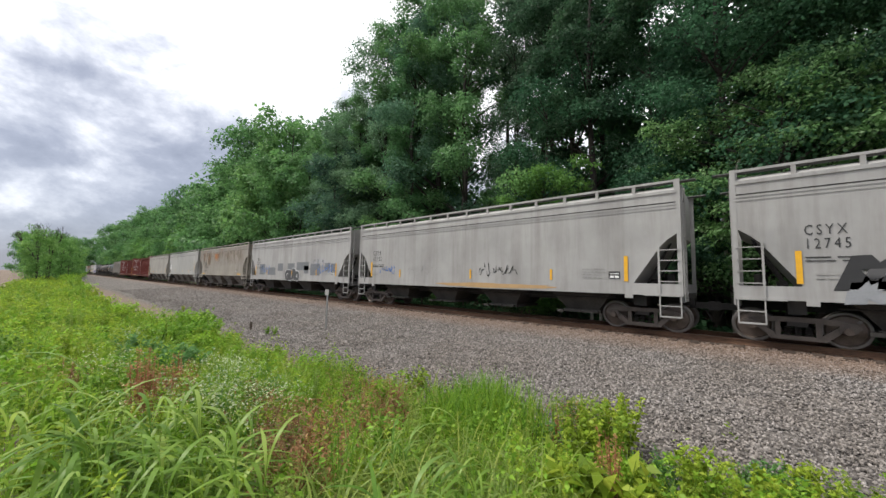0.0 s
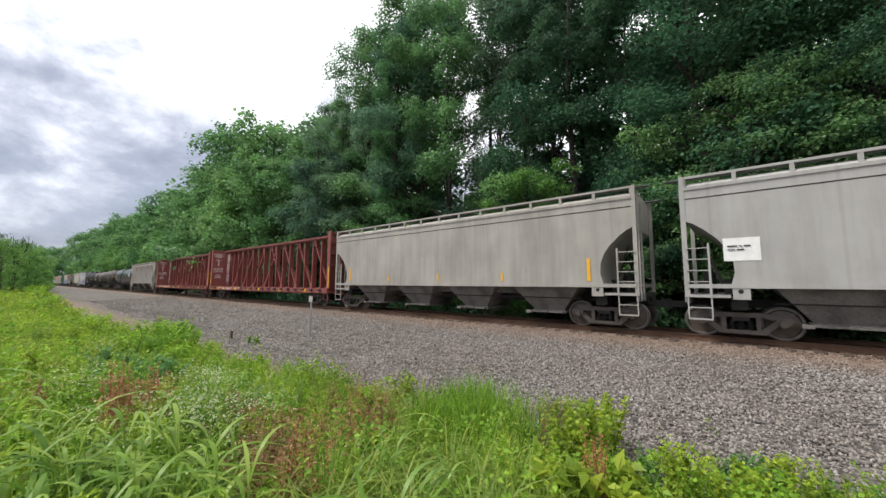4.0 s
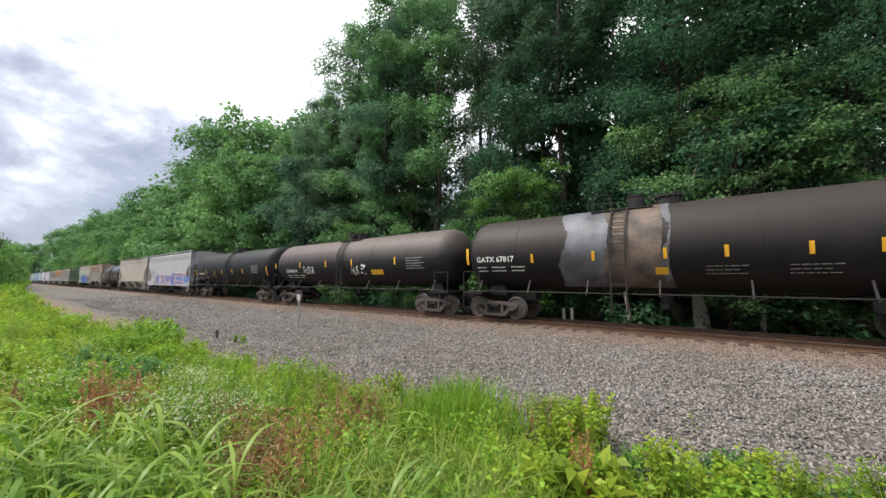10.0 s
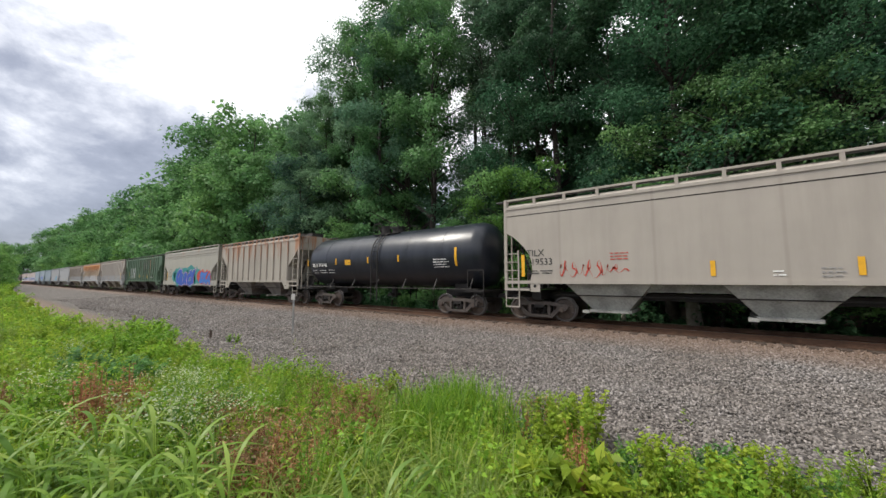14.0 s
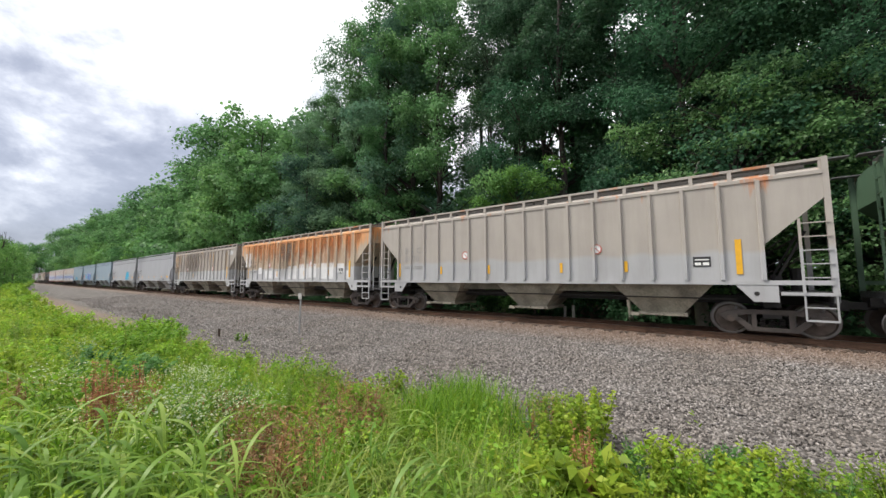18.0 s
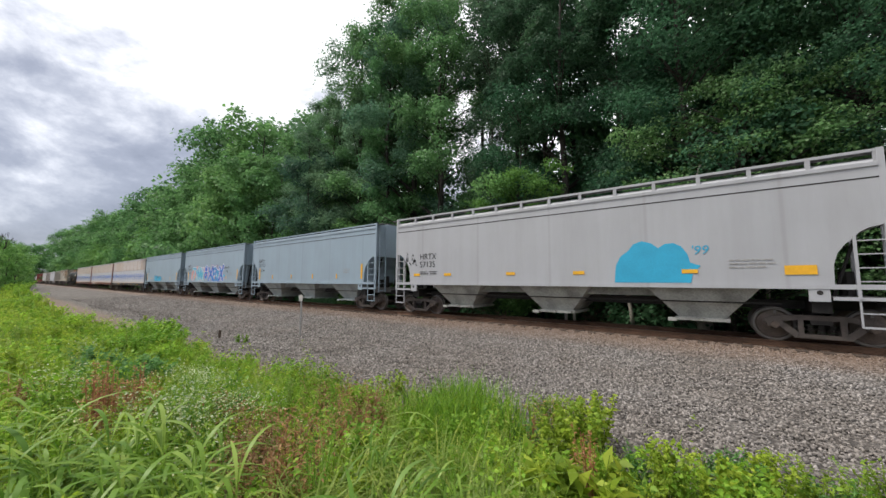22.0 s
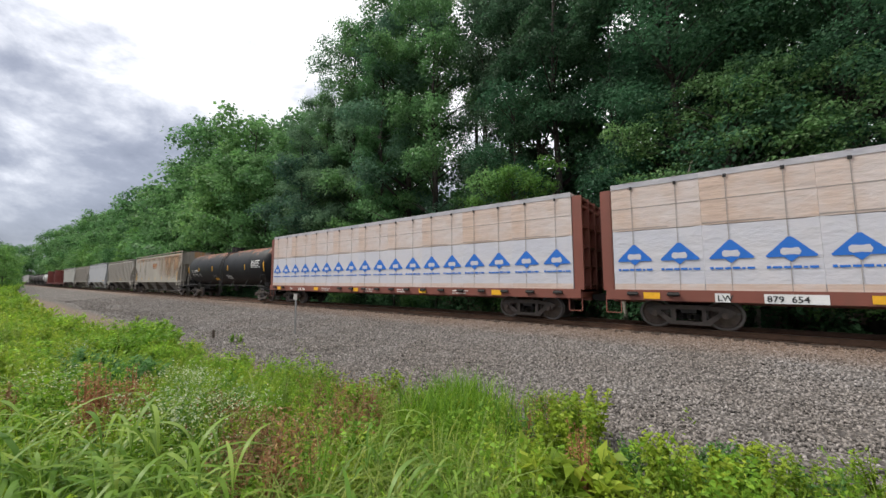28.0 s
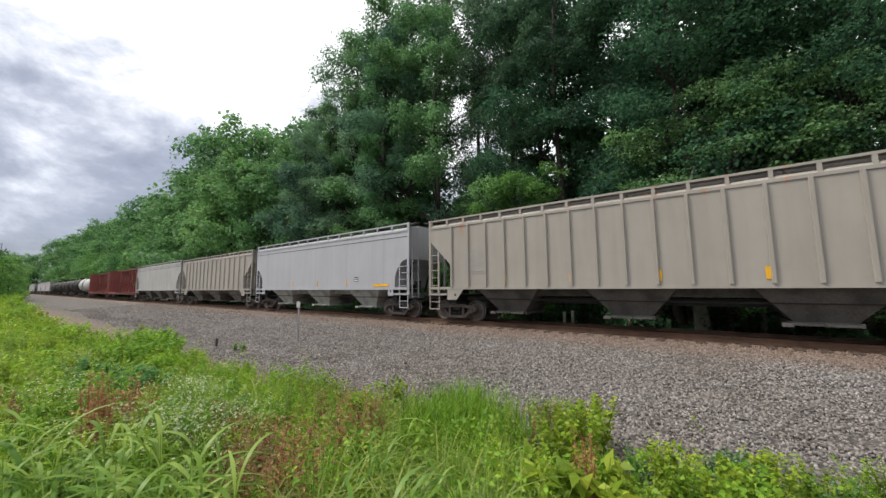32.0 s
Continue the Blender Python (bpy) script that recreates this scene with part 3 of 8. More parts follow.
def hopper(k, label, mat, rail=None, ribs=0, bays=4, sill=0.0, top=4.48, trim=None, belly=None, zs=1.53, small=False, flush=False, deep=0.0):
    """Covered hopper: body with cut-away ends, bays, sills, ladders, roof walk."""
    car, L = start_car("covered_hopper_car", label, k)
    x0, x1 = BODY_ENDS.get(k, (-L / 2 + 0.42, L / 2 - 0.42))
    h, m = (x1 - x0) / 2, (x0 + x1) / 2
    trim = trim or mat
    belly = belly or DUSTY
    top += 0.12 if flush else 0.0
    rail = rail or trim

    def fit(name, data, at=None, label="", mat=None):
        at = at if isinstance(at, Matrix) else Matrix.Translation(at or (0, 0, 0))
        return part(name, data, car, Matrix.Translation((m, 0, 0)) @ at, label, mat)

    # the cut-away under each end: (distance from the end, height), from the sill up
    if ribs:
        open_end = [(1.25, zs), (1.25, 2.52), (0.06, 3.66)]
    elif deep:
        open_end = [(1.25, zs), (1.30, 2.05), (1.25, 2.38), (1.05, 2.62), (0.50, 2.95), (0.30, 3.10), (0.06, 3.30)]
    elif sill:
        open_end = [(1.30, zs), (1.25, zs + 0.10), (0.52, 2.72), (0.30, 2.95), (0.06, 3.12)]
    elif small:
        open_end = [(0.95, zs), (0.93, 2.05), (0.85, 2.33), (0.70, 2.56), (0.62, 2.62), (0.46, 2.82), (0.30, 2.92), (0.06, 2.98)]
    else:
        open_end = [(1.02, zs - 0.02), (1.12, zs + 0.35), (1.10, 2.25), (0.98, 2.58), (0.78, 2.86), (0.46, 3.18), (0.25, 3.34), (0.06, 3.44)]
    body = Shape()
    side = [(h - a, z) for a, z in open_end] + [(h - 0.06, top), (-h + 0.06, top)] + [(-h + a, z) for a, z in reversed(open_end)]
    body.prism(side, -HALF, HALF)
    prof = [(-HALF, top), (-HALF + 0.10, top + 0.11), (-HALF + 0.35, top + 0.2), (-0.6, top + 0.27), (0.6, top + 0.27), (HALF - 0.35, top + 0.2), (HALF - 0.10, top + 0.11), (HALF, top)]
    e = h - 0.06
    q = len(prof)
    body.add([(-e, y, z) for y, z in prof] + [(e, y, z) for y, z in prof], [(i, i + q, i + q + 1, i + 1) for i in range(q - 1)] + [tuple(range(q)), tuple(range(2 * q - 1, q - 1, -1))])
    fit("body", body, mat=mat)
    a0 = open_end[0][0]
    zb = zs - 0.05
    for y in (-1, 1):
        fit("top_sill", Shape().box(-e, e, y * HALF - 0.03, y * HALF + 0.03, top - 0.08, top + 0.02), mat=trim)
        ys = 0.012 if sill else 0.035
        fit("side_sill", Shape().box(-h if sill else -h + 0.02, h if sill else h - 0.02, y * HALF - ys, y * HALF + ys, zb - (0.30 + deep if sill else 0.05), zb + 0.07), mat=trim)
    if not ribs:
        for i, z in enumerate((top - 0.36, top - 0.46, top - 0.56) if sill else (top - 0.34,)):
            fit("belt_strip", Shape().box(-e, e, -HALF - 0.016, -HALF + 0.012, z, z + 0.035), mat=trim)
            # painted strip that draws the shadow line below the belt
            fit("belt_shadow_gap", Shape().box(-e, e, -HALF - 0.006, -HALF + 0.012, z - 0.028, z), mat=B_DARK if i == 0 or not sill else trim)
    if ribs:
        for i in range(ribs):
            x = -h + a0 + 0.05 + (2 * (h - a0) - 0.10) * i / (ribs - 1)
            fit("rib", rib_mesh(trim, zs + 0.03, top - 0.06), (x, -HALF, 0))
            fit("rib", rib_mesh(trim, zs + 0.03, top - 0.06), pose(x, HALF, 0, 0, 0, 180))
    # bays under the floor, with the slope sheets between them
    gap = 4.5 if bays <= 3 else 3.45 * max(1, h / 8.4)
    half = 1.45 if bays <= 3 else 1.38 * max(1, h / 8.4)
    zlow = 0.42

    def bay_make():
        b = Shape()
        c, yb = 0.58, HALF - 0.10
        b.add([(-half, -yb, zs), (half, -yb, zs), (half, yb, zs), (-half, yb, zs), (-c, -0.85, zlow + .1), (c, -0.85, zlow + .1), (c, 0.85, zlow + .1), (-c, 0.85, zlow + .1)],
              [(0, 1, 5, 4), (1, 2, 6, 5), (2, 3, 7, 6), (3, 0, 4, 7), (4, 5, 6, 7)])
        b.box(-c - 0.10, c + 0.10, -0.95, 0.95, zlow, zlow + 0.11)
        b.box(-0.20, 0.20, -1.16, -1.08, 1.02, 1.10)
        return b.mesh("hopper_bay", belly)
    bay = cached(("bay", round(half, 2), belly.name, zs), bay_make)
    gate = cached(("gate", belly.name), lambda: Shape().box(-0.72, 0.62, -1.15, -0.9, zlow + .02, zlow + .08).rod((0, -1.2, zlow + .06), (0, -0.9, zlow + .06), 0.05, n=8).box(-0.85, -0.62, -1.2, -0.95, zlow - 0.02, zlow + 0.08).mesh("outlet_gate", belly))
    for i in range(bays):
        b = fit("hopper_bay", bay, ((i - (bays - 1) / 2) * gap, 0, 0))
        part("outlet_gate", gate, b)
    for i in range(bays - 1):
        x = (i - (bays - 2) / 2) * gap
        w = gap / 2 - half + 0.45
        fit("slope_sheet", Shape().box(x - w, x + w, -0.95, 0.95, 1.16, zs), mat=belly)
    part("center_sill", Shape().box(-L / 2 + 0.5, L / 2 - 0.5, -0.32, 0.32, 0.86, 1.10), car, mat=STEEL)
    fit("brake_pipe", Shape().rod((-h + 1.9, -1.25, 1.02), (h - 1.9, -1.25, 1.02), 0.022, n=6), mat=STEEL)
    # ends: posts, platform, ladders, steps
    ztop = min(top + 0.36, 4.84)
    for d in (-1, 1):
        xe = d * h
        for y in (-HALF + 0.03, HALF - 0.03):
            fit("corner_post", Shape().box(xe - 0.06, xe + 0.06, y - 0.04, y + 0.04, 1.16, ztop), mat=rail)
        fit("end_platform", Shape().box(min(xe, xe - d * 1.0), max(xe, xe - d * 1.0), -HALF + 0.02, HALF - 0.02, 1.20, 1.25).box(xe - 0.05, xe + 0.05, -HALF + 0.02, HALF - 0.02, 0.98, 1.25), mat=GRATE)
        fit("platform_edge", Shape().box(min(xe, xe - d * 1.0), max(xe, xe - d * 1.0), -HALF - 0.03, -HALF + 0.04, 1.16, 1.24), mat=trim)
        if sill:
            fit("end_sill", Shape().box(min(xe, xe - d * a0), max(xe, xe - d * a0), -HALF - 0.015, -HALF + 0.06, zb - 0.30 - deep, zb - 0.06), mat=trim)
        # the side ladder shares the corner post; its inner stile runs up to the slope sheet
        xi, zi = xe - d * 0.56, (3.16 if ribs else 2.74)
        lad = Shape().beam((xi, -HALF - 0.02, 1.2), (xi, -HALF - 0.02, zi), 0.055, 0.05)
        rungs = 5 if ribs else 4
        for i in range(rungs):
            z = 1.62 + (zi - 1.75) * i / (rungs - 1)
            lad.beam((xi, -HALF - 0.03, z), (xe, -HALF - 0.03, z), 0.028)
        fit("ladder", lad, label="welded steel side ladder", mat=rail)
        fit("sill_step", Shape().beam((xi, -HALF, 1.2), (xi, -HALF, 0.52), 0.035).beam((xe, -HALF, 1.2), (xe, -HALF, 0.52), 0.035).beam((xi, -HALF, 0.53), (xe, -HALF, 0.53), 0.045).beam((xi, -HALF, 0.86), (xe, -HALF, 0.86), 0.03), mat=trim)
        fit("ladder", cached(("lade", trim.name, top), lambda: ladder_mesh(1.0, top + 0.2, 0.46, trim, 10)), pose(xe + d * 0.07, -1.05, 0, 0, 0, 90), "welded steel end ladder")
        fit("slope_brace", Shape().beam((xe - d * (a0 - 0.1), -0.75, 1.25), (xe - d * 0.35, -0.75, 2.9), 0.06, 0.10).beam((xe - d * (a0 - 0.1), 0.75, 1.25), (xe - d * 0.35, 0.75, 2.9), 0.06, 0.10).rod((xe - d * 0.5, -0.2, 1.25), (xe - d * 0.5, -0.2, 1.9), 0.16, n=10).box(xe - d * 0.95 - .12, xe - d * 0.95 + .12, -0.35, 0.15, 1.24, 1.7), mat=STEEL)
        if not sill:                                    # jacking plate with its round hole
            wide, low, hole = (1.95, 0.97, 1.48) if ribs else (1.42, 1.12, 1.22)
            pad = Shape().prism([(xe - d * wide, zs - 0.06), (xe - d * 1.04, zs - 0.06), (xe - d * 1.04, low), (xe - d * (wide - 0.4 if ribs else wide), low)][::d], -HALF - 0.02, -HALF + 0.03)
            pad = fit("jacking_pad", pad, mat=trim)
            part("jacking_hole", Shape().rod((xe - d * hole, -HALF - 0.024, low + 0.22), (xe - d * hole, -HALF + 0.0, low + 0.22), 0.06, n=12), pad, mat=STEEL)
        else:
            fit("jacking_pad", Shape().box(xe - d * 1.45 - 0.12, xe - d * 1.45 + 0.12, -HALF - 0.03, -HALF + 0.05, zb - 0.42 - deep, zb - 0.30 - deep), mat=trim)
        part("truck_bolster", Shape().box(m + xe - d * 1.17 - 0.18, m + xe - d * 1.17 + 0.18, -1.3, 1.3, 0.82, 1.18), car, mat=STEEL)
        truck(car, m + xe - d * 1.17)
    # roof walk on brackets along both edges, its rail, and the loading hatches
    zr = top + (0.19 if flush else 0.32)
    for y in (-1, 1):
        fit("roof_walk", Shape().box(-h - 0.45, h + 0.45, min(y * 1.44, y * 1.16), max(y * 1.44, y * 1.16), zr - 0.03, zr), mat=GRATE)
        fit("roof_rail", Shape().box(-h, h, y * 1.47 - 0.03, y * 1.47 + 0.03, zr - 0.035, zr + 0.035), mat=rail)
        nb = 19 if ribs else 15
        stub = cached(("stub", rail.name, top), lambda: Shape().box(-0.05, 0.05, -0.035, 0.035, top - 0.02, zr).mesh("rail_post", rail))
        for i in range(nb):
            fit("rail_post", stub, (-h + 0.06 + (2 * h - 0.12) * i / (nb - 1), y * 1.46, 0))
    for i in range(4):
        x = -h * 0.735 + i * h * 0.49
        # coloured dark to stand for shade under the walk, taller on ribbed cars
        fit("roof_hatch", Shape().box(x - h * .24, x + h * .24, -0.45, 0.45, top + .25, top + (0.52 if ribs else 0.36)), mat=B_DARK if ribs else GRATE)
    return car, L, h


def rib_mesh(mat, z0, z1):
    def make():
        s = Shape()
        p = [(-0.06, 0.02), (-0.04, -0.075), (0.04, -0.075), (0.06, 0.02)]
        s.add([(x, y, z0) for x, y in p] + [(x, y, z1) for x, y in p], [(0, 1, 5, 4), (1, 2, 6, 5), (2, 3, 7, 6), (0, 3, 2, 1), (4, 5, 6, 7)])
        return s.mesh("rib", mat)
    return cached(("ribm", mat.name, round(z0, 2), round(z1, 2)), make)


def decal(car, me, x, z, y=-HALF, name="lettering", label=""):
    return part(name, me, car, (x, y - 0.012, z), label)


def marks(car, text, number, x, z, size, mat, wide=1.0, y=-HALF, spaced=1.0):
    decal(car, letters(text, size, mat, wide=wide, spaced=spaced), x, z + size * 0.95, y)
    decal(car, letters(number, size, mat, wide=wide, spaced=spaced), x, z, y)
    decal(car, bars(mat, [(0, -0.24, size * 1.2, 0.03), (size * 1.5, -0.24, size * 1.3, 0.03), (0, -0.33, size * 1.4, 0.03), (size * 1.7, -0.33, size, 0.03)]), x, z, y, "small_print")


def stripes(car, xs, z, hgt=0.30, wid=0.09, y=-HALF, mat=None):
    for x in xs:
        me = cached(("refl", hgt, wid, (mat or YELLOW).name), lambda: Shape().box(-wid / 2, wid / 2, -0.004, 0.0, 0, hgt).mesh("reflector", mat or YELLOW))
        part("reflector", me, car, (x, y - 0.014, z), "yellow reflective marker")


def small_print(car, x, z, mat, rows=3, length=0.8, y=-HALF):
    rng = random.Random(int(x * 100))
    part("small_print", bars(mat, [(0, -i * 0.10, length * rng.uniform(0.6, 1), 0.045) for i in range(rows)], True), car, (x, y - 0.012, z))


def tag_art(car, x, z, text, size, fill, line, shear=0.15, wide=1.0, y=-HALF, grow=0.03, name="graffiti", label="spray-painted graffiti"):
    """Fat spray-can letters that lean on one another: outlines behind, fills before them; thin ones are a plain scrawl."""
    if grow < 0:
        part(name, letters(text, size, fill, shear, size * grow * 0.4, wide), car, (x, y - 0.016, z), label)
        return
    rng = random.Random(len(text) * 31 + int(size * 10))
    px = x
    for i, ch in enumerate(text):
        sz, sh = size * rng.uniform(0.88, 1.15), shear + rng.uniform(-0.25, 0.25)
        m = pose(px, y - 0.016 - 0.0008 * i, z + rng.uniform(-0.04, 0.08) * size, 0, rng.uniform(-9, 9), 0)
        part(name, letters(ch, sz, line, sh, size * (grow + 0.085), wide), car, m, label)
        part(name, letters(ch, sz, fill, sh, size * (grow + 0.052), wide), car, Matrix.Translation((0, -0.007, 0)) @ m, label)
        px += size * 0.62 * wide


STROKES = {"T": ((0, .95, 1, .85), (.55, .88, .35, 0)), "Y": ((0, 1, .5, .5), (1, .95, .5, .5), (.5, .5, .3, 0)), "N": ((.05, 0, .25, 1), (.25, 1, .55, .05), (.55, .05, .85, 1), (.85, 1, 1, .05)),
           "X": ((0, 1, 1, 0), (1, 1.05, 0, 0)), "E": ((.1, .05, .15, .9), (.15, .9, .95, 1), (.1, .48, .8, .52), (.1, .05, .95, 0)), "D": ((.15, 0, .2, 1), (.2, 1, .95, .65), (.95, .65, .85, .2), (.85, .2, .15, 0))}


def wild_letter(car, ch, x, z, w, h, lean, pen, fill, spot, seed):
    """One slanting graffiti letter of broad strokes: a white rim, the fill, and spots of a second colour."""
    rng = random.Random(seed)
    def bar(s, st, p, y):
        a, c = Vector((st[0] * w + st[1] * h * lean, 0, st[1] * h)), Vector((st[2] * w + st[3] * h * lean, 0, st[3] * h))
        d = (c - a).normalized()
        n = Vector((-d.z, 0, d.x)) * p / 2
        a, c = a - d * p * 0.3, c + d * p * 0.3
        k = p * 0.18
        poly = [a + n, c + n * 1.25 + d * k, c - n * 1.1 - d * k, a - n * 1.2 - d * k]
        s.prism([(q.x, q.z) for q in poly][::-1], y - 0.004, y)
    rim, face = Shape(), Shape()
    for i, st in enumerate(STROKES[ch]):
        bar(rim, st, pen + 0.10, -0.0006 * i)
        bar(face, st, pen, -0.0006 * i)
    y = -HALF - 0.006 - 0.0015 * (seed % 2)
    part("graffiti", rim, car, (x, y, z), "white letter outline", SPRAY["white"])
    part("graffiti", face, car, (x, y - 0.005, z), "spray-painted graffiti letter", SPRAY[fill])
    for i, st in enumerate(STROKES[ch]):
        for j in range(2):
            f = rng.uniform(0.1, 0.45) + 0.5 * j
            zz = st[1] + (st[3] - st[1]) * f
            xx = (st[0] + (st[2] - st[0]) * f) * w + zz * h * lean
            r = pen * rng.uniform(0.3, 0.5)
            ring = [(r * math.cos(a) * rng.uniform(0.6, 1.2), r * math.sin(a) * rng.uniform(0.6, 1.3)) for a in (q * math.pi / 4 for q in range(8))]
            part("graffiti", Shape().prism(ring, -0.003, 0), car, (xx + x, y - 0.0115, zz * h + z), "spray-painted camouflage spot", SPRAY[spot])


def scrawl(mat, w, h, seed, pen=0.035, name="graffiti"):
    """A quick loopy line from a spray can, too wild to read."""
    rng = random.Random(seed)
    n, turns = 120, w / h * 2.2
    ph, wob = rng.uniform(0, 6), rng.uniform(0.3, 0.5)
    pts = []
    for i in range(n + 1):
        u = i / n
        a = 2 * math.pi * turns * u + ph
        tall = 0.55 + 0.45 * math.sin(u * 9.1 + seed) * math.cos(u * 4.3 + ph)
        pts.append(Vector((w * u + 0.10 * h * math.sin(a * wob * 2) + 0.17 * h * math.cos(a), 0, h * (0.45 + 0.5 * tall * math.sin(a + 0.8 * math.sin(a * wob)) + 0.12 * math.sin(a * 2.7)))))
    s = Shape()
    vs = []
    for i, p in enumerate(pts):
        d = (pts[min(n, i + 1)] - pts[max(0, i - 1)]).normalized()
        o = Vector((-d.z, 0, d.x)) * pen * (0.35 + 0.3 * math.sin(i * 0.7))
        vs += [p - o, p + o]
    s.add(vs, [(2 * i, 2 * i + 2, 2 * i + 3, 2 * i + 1) for i in range(n)])
    return s.mesh(name, mat)


def stain_mat(name, color, dense=0.5, stretch=(2.6, 2.6, 0.35), side=0.18):
    """A film of rust or soot that runs down in streaks and thins out at its rim."""
    m, nt, b = base_mat(name)
    tc = nt.nodes.new("ShaderNodeTexCoord")
    sep = nt.nodes.new("ShaderNodeSeparateXYZ")
    nt.links.new(tc.outputs["Generated"], sep.inputs[0])
    n1 = noise_node(nt, 1.0, 6, 0.68, None, stretch)
    n2 = noise_node(nt, 6.0, 4, 0.6)
    col = ramp_node(nt, n2.outputs[0], ((0.3, tuple(c * 0.55 for c in color)), (0.7, tuple(min(1, c * 1.25) for c in color))))
    nt.links.new(col.outputs[0], b.inputs["Base Color"])
    b.inputs["Roughness"].default_value = 0.85
    up = ramp_node(nt, sep.outputs[2], ((0.0, (0, 0, 0)), (0.55, (0.75, 0.75, 0.75)), (0.9, (1, 1, 1)), (1.0, (0.25, 0.25, 0.25))))
    across = ramp_node(nt, sep.outputs[0], ((0.0, (0, 0, 0)), (side, (1, 1, 1)), (1 - side, (1, 1, 1)), (1.0, (0, 0, 0))))
    rim = mix_node(nt, 1.0, up.outputs[0], across.outputs[0], "MULTIPLY")
    t0 = 0.62 - 0.3 * dense
    on = ramp_node(nt, n1.outputs[0], ((t0, (0, 0, 0)), (t0 + 0.22, (1, 1, 1))))
    a = mix_node(nt, 1.0, rim, on.outputs[0], "MULTIPLY")
    clear = nt.nodes.new("ShaderNodeBsdfTransparent")
    mx = nt.nodes.new("ShaderNodeMixShader")
    nt.links.new(a, mx.inputs[0])
    nt.links.new(clear.outputs[0], mx.inputs[1])
    nt.links.new(b.outputs[0], mx.inputs[2])
    nt.links.new(mx.outputs[0], nt.nodes["Material Output"].inputs[0])
    return m


def stain(car, x0, x1, z0, z1, mat, lift=0.008, label=""):
    me = Shape().add([(x0, 0, z0), (x1, 0, z0), (x1, 0, z1), (x0, 0, z1)], [(0, 1, 2, 3)]).mesh("stain", mat)
    return part("stain", me, car, (0, -HALF - lift, 0), label)


def blob(car, pts, x, z, mat, depth=0.006, y=-HALF, name="painted_patch", label=""):
    s = Shape().prism(pts, -depth, 0.0)
    return part(name, s, car, (x, y - 0.003, z), label, mat)


def cloud_blob(rng, w, h, n=18):
    return [(w / 2 * math.cos(2 * math.pi * i / n) * rng.uniform(.82, 1.12), h / 2 * math.sin(2 * math.pi * i / n) * rng.uniform(.75, 1.15)) for i in range(n)]


